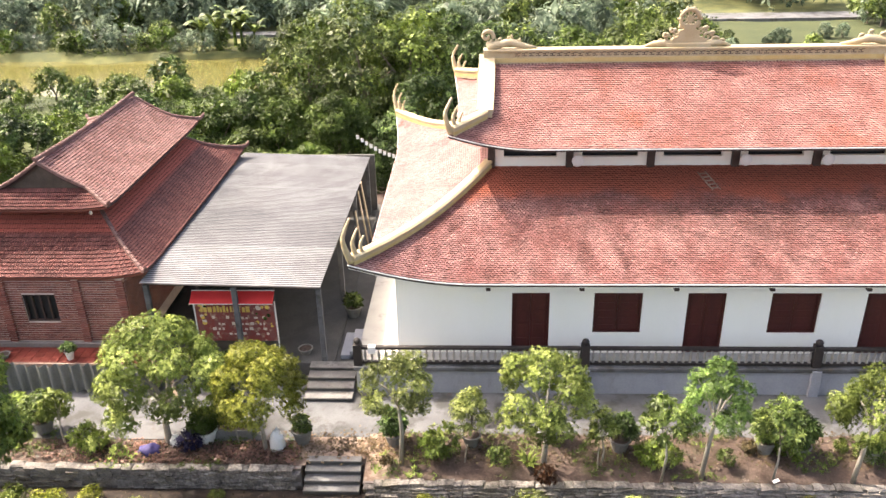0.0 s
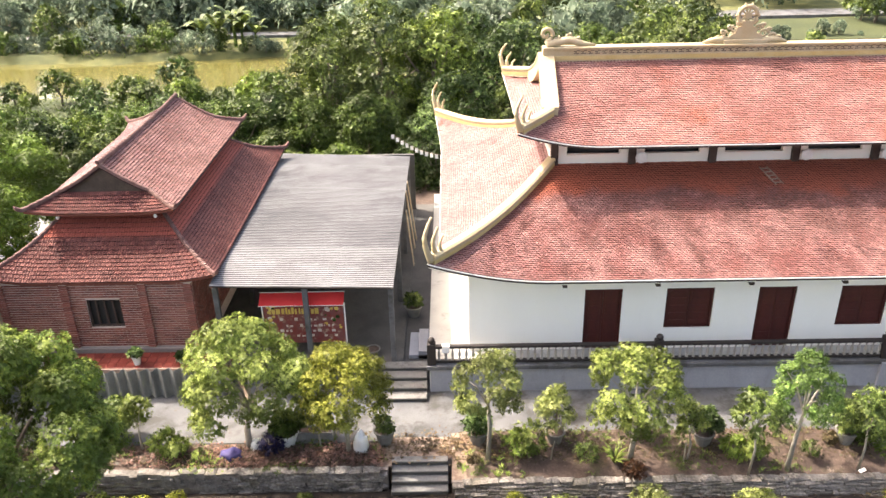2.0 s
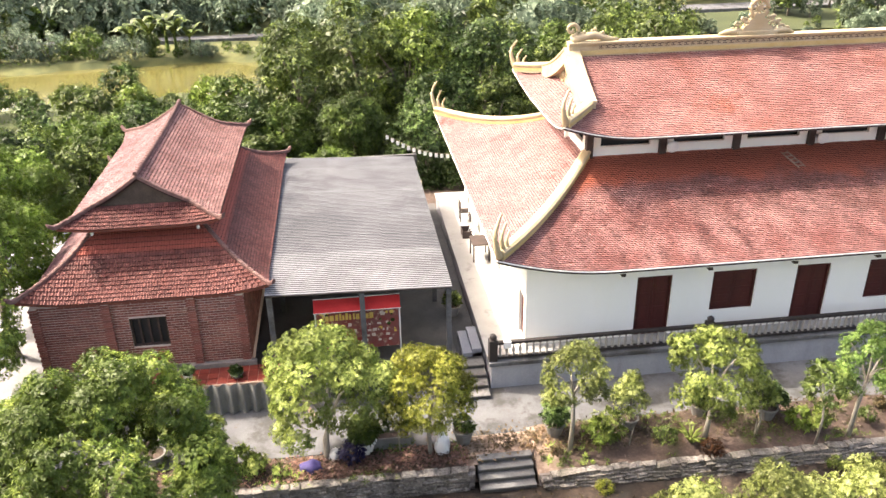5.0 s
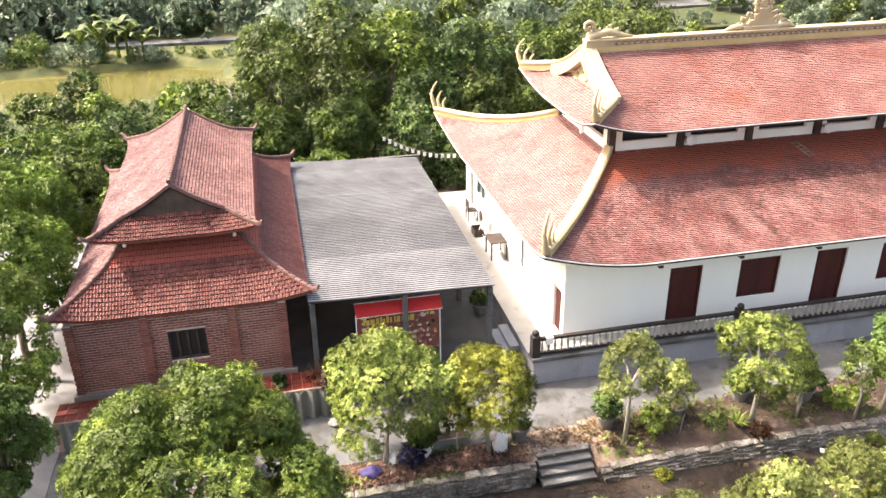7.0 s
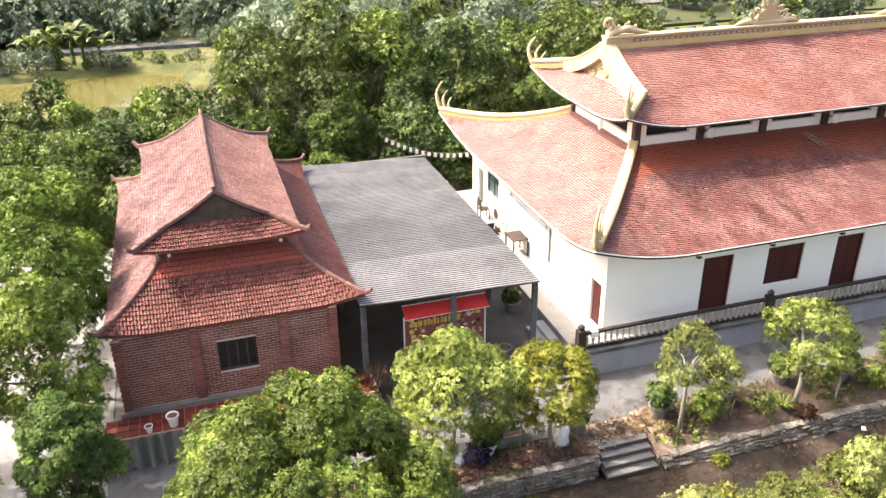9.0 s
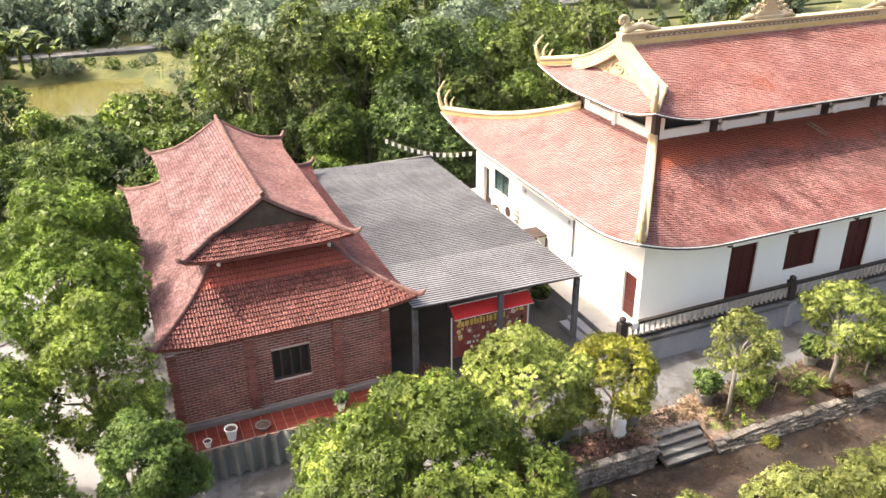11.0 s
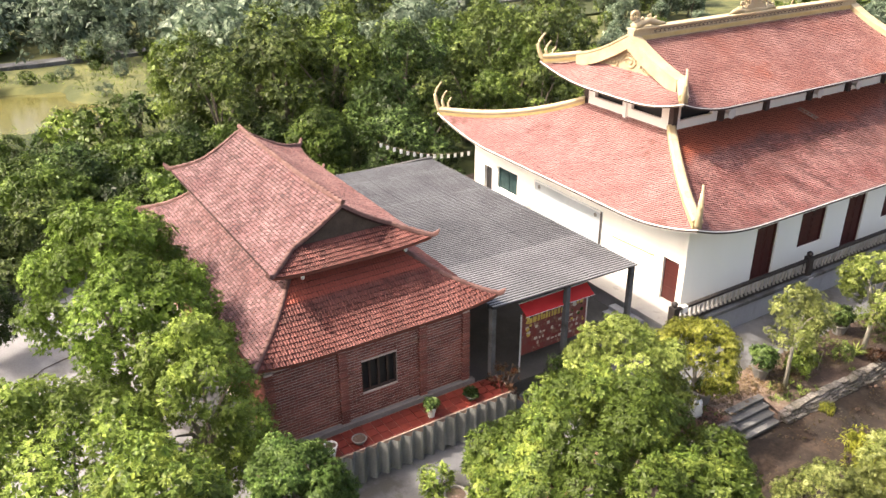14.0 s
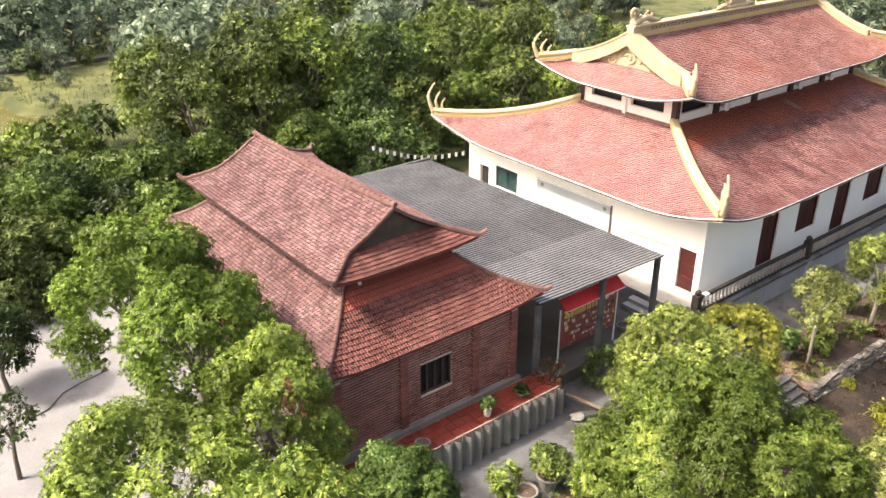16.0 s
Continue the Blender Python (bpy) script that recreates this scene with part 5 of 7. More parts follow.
def foliage(name, seed, rx, rz, lobes, lobe_r, spacing, per, size, leaf, parent, at, low=-0.55, slim=0.13):
    """A crown or mound of leaves as a part of its plant."""
    rng = np.random.default_rng(seed)
    p, d = tufts_on(rng, rx, rz, lobes, lobe_r, spacing, low)
    p = p + np.array(at)
    p[:, 2] = np.maximum(p[:, 2], 0.06)
    core = p[::2] - d[::2] * min(0.6 * lobe_r * rx, 1.7 * size)           # denser, oversized leaves added behind the tufts to block light and darken gaps
    verts = tuft_corners(p, d, per, size, rng, slim)
    more = tuft_corners(core, d[::2], 5, size * 1.5, rng, 0.3, 0.1)
    me = leaf_quads(name, np.concatenate((verts, more)))
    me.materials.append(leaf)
    ob = new(name, me)
    ob.parent = parent
    return ob


def tree(name, label, category, seed, top, rx, rz, leaf, size=0.15, spacing=0.2, per=11, lobes=18, lobe_r=0.42, bark=BARK, trunk_r=0.09, lean=0.0,
         stems=5, group="", low=-0.55):
    """A tree whose foot is at the origin: trunk, limbs and a crown of rounded boughs of leaf rosettes."""
    rng = np.random.default_rng(seed)
    ob = thing(name, label, category, group=group)
    mid = top - rz
    fork = max(0.15, mid - 0.55 * rz)
    head = Vector((lean, 0, fork))
    bend = Vector((rng.uniform(-0.08, 0.08), rng.uniform(-0.08, 0.08), 0))
    part("trunk", sweep([(0, 0, -0.25), Vector((lean * 0.4, 0, fork * 0.5)) + bend, head], [trunk_r * 1.25, trunk_r, trunk_r * 0.75], 7), bark, ob, smooth=True)
    for k in range(stems):
        a = 2 * math.pi * (k + rng.uniform(-0.3, 0.3)) / stems
        reach = rx * rng.uniform(0.35, 0.65)
        end = Vector((lean + reach * math.cos(a), reach * math.sin(a), mid + rz * rng.uniform(-0.1, 0.5)))
        m = head.lerp(end, 0.5) + Vector((0, 0, 0.12 * rz))
        part("limb", sweep([head - Vector((0, 0, 0.08)), m, end], [trunk_r * 0.6, trunk_r * 0.42, trunk_r * 0.15], 5), bark, ob)
    foliage("crown", seed, rx, rz, lobes, lobe_r, spacing, per, size, leaf, ob, (lean, 0, mid), low)
    return ob


def stand_at(ob, x, y, z, turn=0.0, k=1.0):
    ob.location, ob.rotation_euler = (x, y, z), (0, 0, radians(turn))
    ob.scale = (k, k, k)
    return ob


def place(x, y, z, turn=0.0, k=1.0):
    return pose(x, y, z, 0, 0, turn) @ Matrix.Diagonal((k, k, k, 1))


# row of young trees in the planting bed
BED = "young trees along the path"
stand_at(tree("garden_tree", "bushy light green tree beside the path", "tree", 11, 4.15, 1.78, 1.78, LEAF_LIGHT, 0.078, 0.135, 13, 46, 0.26, PALE_BARK, 0.09, 0.15, group=BED, low=-0.6), -8.95, 18.35, -0.08)
stand_at(tree("garden_tree", "rounded yellow-green tree in the planting bed", "tree", 12, 3.45, 1.30, 1.30, LEAF_YELLOW, 0.072, 0.120, 13, 37, 0.27, PALE_BARK, 0.06, group=BED, low=-0.65), -6.08, 18.1, -0.08)
stand_at(tree("garden_tree", "slim pale green tree in the planting bed", "tree", 13, 3.44, 1.02, 0.98, LEAF_YELLOW_PALE, 0.080, 0.150, 13, 26, 0.27, PALE_BARK, 0.06, group=BED, low=-0.8), -2.2, 17.72, -0.05)
stand_at(tree("garden_tree", "broad yellow-green tree in the planting bed", "tree", 14, 3.62, 1.36, 1.30, LEAF_LIGHT, 0.078, 0.145, 13, 36, 0.26, PALE_BARK, 0.07, group=BED, low=-0.75), 1.72, 17.65, -0.05)
stand_at(tree("garden_tree", "fresh green young tree in the planting bed", "tree", 15, 3.5, 0.94, 1.12, LEAF_BRIGHT, 0.078, 0.138, 13, 28, 0.29, PALE_BARK, 0.06, 0.15, group=BED, low=-0.8), 5.95, 17.35, -0.08)
stand_at(tree("garden_tree", "leafy green young tree in the planting bed", "tree", 16, 3.4, 1.05, 1.15, LEAF_LIGHT, 0.094, 0.148, 11, 28, 0.29, PALE_BARK, 0.06, 0.15, group=BED, low=-0.8), 9.95, 17.3, -0.08)
stand_at(tree("garden_tree", "leafy green young tree in the planting bed", "tree", 17, 3.4, 1.1, 1.15, LEAF_MID, 0.094, 0.156, 11, 28, 0.29, PALE_BARK, 0.06, 0.15, group=BED, low=-0.8), 13.9, 17.3, -0.08)

# large trees in front of the brick house and west of it
stand_at(tree("mango_tree", "large leafy dark green tree on the lower ground", "tree", 21, 6.75, 2.7, 2.55, LEAF_MANGO, 0.098, 0.140, 13, 66, 0.23, BARK, 0.16, low=-0.4), -13.3, 14.1, -0.7)
stand_at(tree("orange_tree", "small round bright green tree near the house corner", "tree", 22, 4.55, 1.15, 1.65, LEAF_BRIGHT, 0.081, 0.108, 13, 41, 0.30, BARK, 0.07, low=-0.8), -18.1, 18.0, -0.1)
stand_at(tree("shade_tree", "tall leafy bright green tree beside the brick house", "tree", 23, 6.45, 2.35, 2.6, LEAF_FRESH, 0.112, 0.186, 12, 38, 0.295, BARK, 0.13), -19.75, 28.3, -0.1)
stand_at(tree("shade_tree", "leafy bright green tree beside the brick house", "tree", 25, 6.2, 2.05, 2.5, LEAF_FRESH, 0.112, 0.186, 12, 36, 0.30, BARK, 0.12), -19.4, 25.2, -0.1)
stand_at(tree("shade_tree", "leafy olive tree beside the brick house corner", "tree", 24, 6.0, 1.55, 2.5, LEAF_YELLOW_DARK, 0.101, 0.160, 12, 49, 0.27, BARK, 0.12, low=-0.8), -18.95, 21.6, -0.1)
stand_at(tree("shade_tree", "leafy olive green tree beside the yard", "tree", 26, 5.65, 2.25, 2.3, LEAF_YELLOW_DARK, 0.116, 0.186, 12, 57, 0.24, BARK, 0.12), -22.1, 20.8, -0.1)
stand_at(tree("shade_tree", "leafy light green tree on the lower ground", "tree", 27, 6.95, 1.7, 2.6, LEAF_MANGO, 0.116, 0.177, 12, 51, 0.25, BARK, 0.12), -21.1, 16.9, -0.7)
stand_at(tree("small_tree", "small dark green tree at the yard's edge", "tree", 34, 3.2, 1.2, 1.3, LEAF_DARK, 0.14, 0.21, 10, 20, 0.36, BARK, 0.07), -23.0, 32.3, -0.1)
stand_at(tree("small_tree", "small sparse dark green tree in the yard", "tree", 33, 2.7, 0.85, 0.9, LEAF_DARK, 0.12, 0.29, 9, 15, 0.37, BARK, 0.06, 0.1), -23.75, 27.9, -0.1)
first = stand_at(tree("garden_tree", "yellow-green bushy tree on the lower ground", "tree", 30, 3.65, 1.3, 1.65, LEAF_YELLOW_PALE, 0.094, 0.156, 11, 39, 0.27, BARK, 0.08, group="trees on the lower ground", low=-0.8), -3.4, 12.0, -0.7)
for x, y, t, k in ((-5.3, 12.4, 70, 0.98), (-7.6, 13.0, 150, 0.88), (-1.1, 12.4, 220, 1.02), (1.2, 12.8, 300, 0.98), (3.4, 12.6, 20, 1.0)):
    copy_thing(first, place(x, y, -0.7, t, k))

# woods
rng = np.random.default_rng(40)
WOODS = "trees of the woods behind"
kinds = []
for k, (leaf, h, rx, rz) in enumerate(((LEAF_GREY, 8.4, 2.8, 3.7), (LEAF_YELLOW_DARK, 7.9, 2.6, 3.5), (LEAF_DARK, 8.2, 2.8, 3.6), (LEAF_GREY, 7.7, 2.6, 3.4), (LEAF_MID, 8.0, 2.7, 3.6))):
    kinds.append(tree("woodland_tree", "dense broadleaf tree in the woods", "tree", 50 + k, h, rx, rz, leaf, 0.22, 0.44, 10, 24, 0.345, BARK, 0.16, stems=4, group=WOODS, low=-0.92))
low_kinds = []
for k, (leaf, h, rx, rz) in enumerate(((LEAF_MID, 3.5, 1.7, 1.7), (LEAF_GREY, 3.2, 1.5, 1.6), (LEAF_DARK, 3.4, 1.6, 1.7), (LEAF_YELLOW_DARK, 3.0, 1.4, 1.5))):
    low_kinds.append(tree("bushy_tree", "low bushy tree near the pond", "tree", 60 + k, h, rx, rz, leaf, 0.30, 0.56, 6, 16, 0.40, BARK, 0.1, stems=3, group="low trees near the pond"))
far_kinds = []
for k, (leaf, h, rx, rz) in enumerate(((LEAF_HAZED, 9.0, 3.2, 4.3), (LEAF_GREY, 8.0, 3.0, 3.9), (LEAF_HAZED, 7.5, 2.8, 3.7))):
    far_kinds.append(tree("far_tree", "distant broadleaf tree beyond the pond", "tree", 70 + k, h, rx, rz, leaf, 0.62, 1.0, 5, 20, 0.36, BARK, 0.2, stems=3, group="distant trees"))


def scatter(kinds_of, spots):
    for i, (x, y, z, k) in enumerate(spots):
        src = kinds_of[i % len(kinds_of)]
        turn = (i * 137.5) % 360
        if i < len(kinds_of):
            stand_at(src, x, y, z, turn, k)
        else:
            copy_thing(src, pose(x, y, z, 0, 0, turn) @ Matrix.Diagonal((k / src.scale[0],) * 3 + (1,)))


spots = []
spots.append((-10.2, 47.6, -1.05, 0.92))
spots.append((-10.6, 51.5, -1.05, 0.95))
spots += [(-8.6, 44.6, -1.05, 0.52), (-6.2, 44.4, -1.05, 0.55), (-10.4, 45.2, -1.05, 0.5)]
for row, y in enumerate((46.6, 50.2)):
    for x in np.arange(-7.0 + 1.7 * row, 15, 3.7):
        spots.append((x + rng.uniform(-0.9, 0.9), y + rng.uniform(-0.9, 0.9), -1.05, rng.uniform(0.82, 1.1)))
for x in np.arange(-2.5, 22, 3.4):
    spots.append((x + rng.uniform(-0.6, 0.6), 43.0 + rng.uniform(-0.7, 0.7), -1.05, rng.uniform(0.62, 0.80)))
for x in np.arange(16.5, 28, 3.4):
    for y in (43.0, 48.0):
        spots.append((x + rng.uniform(-0.6, 0.6), y + rng.uniform(-0.7, 0.7), -1.05, rng.uniform(0.45, 0.58)))
scatter(kinds, spots)

spots = []
for i in range(150):
    x, y = (rng.uniform(-44, -9.5), rng.uniform(35.5, 60)) if i < 95 else (rng.uniform(-24, -8.5), rng.uniform(46, 62))
    if x > -10.5 and y > 44:
        continue
    if x > -17 and y < 36:
        continue
    if x < -20 and y < 39 or x > -22 and y < 44.5:
        continue
    ztop = min(4.6, (15 - 16.5 * y / 62) * 0.92)
    k = (ztop + 1.05) / 3.4 * rng.uniform(0.75, 1.0)
    if k > 0.3:
        spots.append((x, y, -1.05, min(k, 1.45)))
x = -60.0
while x < -11:
    spots.append((x, 57.4 + rng.normal(0, 1.3), -1.2, rng.uniform(0.5, 1.05)))
    x += rng.uniform(0.6, 2.0)
scatter(low_kinds, spots)
near_kinds = []
for k, (leaf, h, rx, rz) in enumerate(((LEAF_MID, 3.6, 1.7, 1.75), (LEAF_GREY, 3.2, 1.55, 1.6), (LEAF_DARK, 3.4, 1.6, 1.7))):
    near_kinds.append(tree("bushy_tree", "round bushy tree behind the brick house", "tree", 65 + k, h, rx, rz, leaf, 0.15, 0.25, 9, 28, 0.30, BARK, 0.1, stems=3, group="bushy trees behind the house", low=-0.8))
spots = []
for x, y, k in ((-14.4, 42.4, 1.3), (-11.6, 39.2, 0.9), (-3.9, 39.6, 1.42), (-9.9, 38.3, 0.85), (-17.2, 37.2, 1.2), (-18.3, 42.4, 1.4), (-11.2, 43.6, 1.2), (-13.6, 37.4, 0.95), (-5.6, 38.2, 0.8), (-15.6, 38.6, 1.2), (-20.4, 38.6, 1.3), (-23.4, 39.0, 1.4), (-26.5, 39.2, 1.5), (-12.6, 41.0, 1.1), (-16.4, 40.2, 1.2), (-8.6, 38.9, 0.9), (-6.8, 38.6, 0.85), (-2.4, 38.5, 1.0), (-19.8, 41.0, 1.3), (-21.6, 37.4, 1.1), (-13.4, 44.0, 1.3), (-16.0, 43.6, 1.2)):
    spots.append((x, y, -1.05, k))
scatter(near_kinds, spots)
stand_at(tree("bushy_tree", "round light yellow-green tree in front of the woods", "tree", 68, 5.25, 1.66, 1.75, LEAF_MID, 0.13, 0.18, 11, 30, 0.35, BARK, 0.1, stems=4, low=-0.8), -7.4, 40.8, -1.05)

spots = []
for row, y in enumerate((54.0, 58.5, 63.0)):
    for x in np.arange(-7.5 + 2 * row, 14.5, 4.6):
        spots.append((x + rng.uniform(-1.2, 1.2), y + rng.uniform(-1.2, 1.2), -1.05, rng.uniform(0.8, 1.05)))
for x in np.arange(31, 62, 5.0):
    for y in (31.0, 38.0, 45.0):
        spots.append((x + rng.uniform(-1, 1), y + rng.uniform(-1, 1), -1.05, rng.uniform(0.7, 0.95)))
for x in np.arange(-88, -34, 4.2):
    spots.append((x + rng.uniform(-1, 1), 80.2 + rng.uniform(-0.8, 1.0), -1.1, rng.uniform(0.35, 0.6)))
for i in range(30):
    x = rng.uniform(22, 60)
    spots.append((x, 75.5 + 0.12 * (x - 22) + rng.normal(0, 0.8), -1.1, rng.uniform(0.08, 0.24)))
for x in np.arange(15, 44, 3.0):
    for y in (53.5, 58.0, 63.0, 68.0):
        spots.append((x + rng.uniform(-1.2, 1.2), y + rng.uniform(-1.5, 1.5), -1.1, rng.uniform(0.3, 0.44) * (1.0 if y < 60 else 0.75)))
for i in range(30):
    spots.append((rng.uniform(38, 56), rng.uniform(66, 90), -1.1, rng.uniform(0.35, 0.7)))
for i in range(26):
    spots.append((rng.uniform(0, 12), rng.uniform(64, 76), -1.1, rng.uniform(0.35, 0.6)))
scatter(far_kinds, spots)


bank_kinds = []
for k, (leaf, h, rx) in enumerate(((LEAF_HAZED, 3.0, 1.9), (LEAF_HAZED, 2.6, 1.7), (LEAF_GREY, 2.3, 1.5), (LEAF_MID, 2.2, 1.4))):
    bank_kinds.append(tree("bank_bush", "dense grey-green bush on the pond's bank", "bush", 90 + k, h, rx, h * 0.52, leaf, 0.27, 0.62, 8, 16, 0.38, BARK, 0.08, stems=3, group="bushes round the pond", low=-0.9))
spots = []
for x in np.arange(-74, -13, 1.9):
    spots.append((x + rng.uniform(-0.5, 0.5), 76.8 + rng.uniform(-0.4, 0.6), -1.15, rng.uniform(0.3, 0.6) if x > -25 else rng.uniform(0.5, 1.1)))
for k in range(46):
    x = rng.uniform(-78, -18)
    spots.append((x, rng.uniform(78.0, 80.6), -1.1, rng.uniform(0.25, 0.5) if x > -25 else rng.uniform(0.5, 1.1)))
for k in range(24):
    spots.append((rng.uniform(-12.5, -1), rng.uniform(64, 80), -1.1, rng.uniform(0.16, 0.38)))
for k in range(22):
    spots.append((rng.uniform(-40, -9), rng.uniform(86.5, 91), -1.1, rng.uniform(0.9, 1.7)))
for k in range(24):
    spots.append((rng.uniform(-12, 10), rng.uniform(80, 87), -1.1, rng.uniform(0.6, 1.2)))
scatter(bank_kinds, spots)


def far_woods():
    """The dense woods that close the distance, as one mass of crowns."""
    r = np.random.default_rng(71)
    sets = [tufts_on(np.random.default_rng(72 + k), 3.0, 3.6, 14, 0.42, 1.25, -0.3) for k in range(4)]
    ps, ds = [], []
    for k in range(330):
        x, y = r.uniform(-100, 85), 86.5 + 50 * r.uniform(0, 1) ** 1.5
        if 12 < x and y < 94:
            continue
        p, d = sets[k % 4]
        a, f = r.uniform(0, 6.28), r.uniform(0.7, 1.35)
        m = np.array(((math.cos(a), math.sin(a), 0), (-math.sin(a), math.cos(a), 0), (0, 0, 1)))
        ps.append((p @ m) * f + np.array((x, y, 0.9 + 0.06 * (y - 84))))
        ds.append(d @ m)
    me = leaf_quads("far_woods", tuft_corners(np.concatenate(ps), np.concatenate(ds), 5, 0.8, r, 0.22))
    me.materials.append(LEAF_HAZED)
    tagged(new("far_woods", me), "dense hazy green woods beyond the pond and the road", "woods", kind="stuff")


far_woods()
tagged(boxed("field", 23, 64, 75.5, 86, -1.3, -0.78, FIELD, bevel=0.0), "bright green field beyond the woods", "field", kind="structure")
tagged(boxed("road", 8, 90, 87.5, 91, -1.3, -0.72, CONCRETE, bevel=0.0), "pale grey road beyond the field", "road", kind="structure")
tagged(boxed("path", -95, -4, 82.5, 84.2, -1.3, -0.75, CONCRETE, bevel=0.0), "pale path behind the pond", "path", kind="structure")


def far_house(x, y):
    """A small house beyond the pond: pale walls with openings and a hipped orange roof."""
    ob = thing("house", "small distant house with a faded orange tile roof", "house", (x, y, -1.0))
    ob.scale = (0.75, 0.75, 0.75)
    part("wall", box(bmesh.new(), -3.4, 3.4, -2.5, 2.5, 0, 2.9, 0.02), WHITE_WALL, ob)
    b = bmesh.new()
    v = [b.verts.new(c) for c in ((-4.0, -3.1, 2.8), (4.0, -3.1, 2.8), (4.0, 3.1, 2.8), (-4.0, 3.1, 2.8), (-1.6, 0, 4.9), (1.6, 0, 4.9))]
    for fc in ((0, 1, 5, 4), (1, 2, 5), (2, 3, 4, 5), (3, 0, 4), (3, 2, 1, 0)):
        b.faces.new([v[k] for k in fc])
    part("roof", b, HALL_TILE_SUNLIT, ob)
    for wx in (-1.9, 1.9):
        part("window", box(bmesh.new(), wx - 0.5, wx + 0.5, -2.54, -2.48, 1.0, 2.1), BLACK, ob)
    part("door", box(bmesh.new(), -0.5, 0.5, -2.54, -2.48, 0, 2.1), DARK_WOOD, ob)


far_house(-17.0, 106)


def banana(seed):
    """A banana plant: short stem and long arching leaves."""
    r = np.random.default_rng(seed)
    ob = thing("banana_plant", "tall banana plant with arching leaves by the pond", "banana plant", group="banana plants")
    part("stem", sweep([(0, 0, 0), (0.05, 0, 1.6), (0.05, 0.05, 2.6)], [0.22, 0.17, 0.10], 7), LEAF_GREY, ob)
    for k in range(9):
        a = k * 2.4 + r.uniform(-0.2, 0.2)
        ln, rise = r.uniform(2.0, 2.8), r.uniform(0.9, 2.0)
        b = bmesh.new()
        rows = []
        for i in range(9):
            q = i / 8
            c = Vector((math.cos(a), math.sin(a), 0)) * (ln * q) + Vector((0, 0, 2.4 + rise * math.sin(q * 2.3)))
            w = 0.38 * math.sin(math.pi * min(1, q * 0.9 + 0.08)) + 0.02
            s = Vector((-math.sin(a), math.cos(a), 0)) * w
            rows.append([b.verts.new(c + s - Vector((0, 0, 0.12 * w))), b.verts.new(c), b.verts.new(c - s - Vector((0, 0, 0.12 * w)))])
        for p, q2 in zip(rows, rows[1:]):
            b.faces.new((p[0], p[1], q2[1], q2[0]))
            b.faces.new((p[1], p[2], q2[2], q2[1]))
        part("leaf", b, LEAF_GREY, ob)
    return ob


first = stand_at(banana(1), -24.6, 76.8, -1.1, 0, 0.85)
for x, y, t, k in ((-22.6, 77.4, 80, 0.8), (-26.4, 77.6, 200, 0.72), (-21.2, 77.0, 140, 0.66), (-23.6, 78.6, 300, 0.9)):
    copy_thing(first, pose(x, y, -1.1, 0, 0, t) @ Matrix.Diagonal((k / 0.85,) * 3 + (1,)))


def shrub(name, label, seed, r, h, n, size, leaf, stems=4):
    """A low shrub: thin stems and a mound of leaves from the ground up."""
    q = np.random.default_rng(seed)
    ob = thing(name, label, "shrub", group="shrubs")
    for k in range(stems):
        a = 6.28 * k / stems + q.uniform(-0.4, 0.4)
        part("stem", sweep([(0, 0, 0), (0.4 * r * math.cos(a), 0.4 * r * math.sin(a), 0.5 * h), (0.7 * r * math.cos(a), 0.7 * r * math.sin(a), 0.85 * h)], [0.02, 0.015, 0.008], 5), BARK, ob)
    foliage("foliage", seed, r, h * 0.52, 10, 0.45, max(0.16, 0.55 * r / math.sqrt(n / 500)), 8, size * 1.15, leaf, ob, (0, 0, h * 0.52), -0.8)
    return ob


sh = [shrub("shrub", "yellow-green shrub on the lower ground", 80, 0.9, 1.2, 1600, 0.14, LEAF_YELLOW), shrub("shrub", "light green shrub on the lower ground", 81, 0.8, 1.0, 1400, 0.13, LEAF_LIGHT)]
spots = [(-17 + 1.5 * k + rng.uniform(-0.4, 0.4), 15.4 + rng.uniform(-0.9, 0.5), -1.05, rng.uniform(0.7, 1.2)) for k in range(4)]
spots += [(-2.0 + 1.25 * k + rng.uniform(-0.4, 0.4), 14.0 + rng.uniform(-1.2, 0.8), -1.05, rng.uniform(0.8, 1.35)) for k in range(14)]
spots += [(-20 + 2.0 * k + rng.uniform(-0.8, 0.8), 11.5 + rng.uniform(-1.5, 1.5), -1.05, rng.uniform(0.8, 1.4)) for k in range(10)]
spots += [(-11.7, 16.35, -0.75, 0.55), (-12.7, 16.2, -0.75, 0.6), (-10.6, 16.6, -0.7, 0.4), (-7.2, 16.75, -0.7, 0.3), (-1.5, 16.6, -0.7, 0.3), (5.2, 16.6, -0.7, 0.35), (8.6, 16.5, -0.7, 0.4)]
scatter(sh, spots)
bs = [shrub("shrub", "small green shrub in the planting bed", 82, 0.42, 0.7, 650, 0.10, LEAF_YELLOW_DARK), shrub("shrub", "small yellowish shrub in the planting bed", 83, 0.38, 0.75, 600, 0.10, LEAF_LIGHT),
      shrub("shrub", "low grey-green shrub in the planting bed", 84, 0.5, 0.9, 600, 0.11, LEAF_GREY),
      shrub("shrub", "small dry reddish shrub in the planting bed", 85, 0.3, 0.4, 300, 0.09, LEAF_DRY)]
spots = []
for x, y, k in ((-1.37, 17.95, 1.0), (-1.0, 18.0, 1.25), (0.5, 17.6, 0.7), (-2.6, 17.6, 0.6)):
    spots.append((x, y, -0.08, k))
for k in range(13):
    spots.append((4.3 + 1.1 * k + rng.uniform(-0.4, 0.4), rng.uniform(17.5, 18.7), -0.08, rng.uniform(0.45, 1.0)))
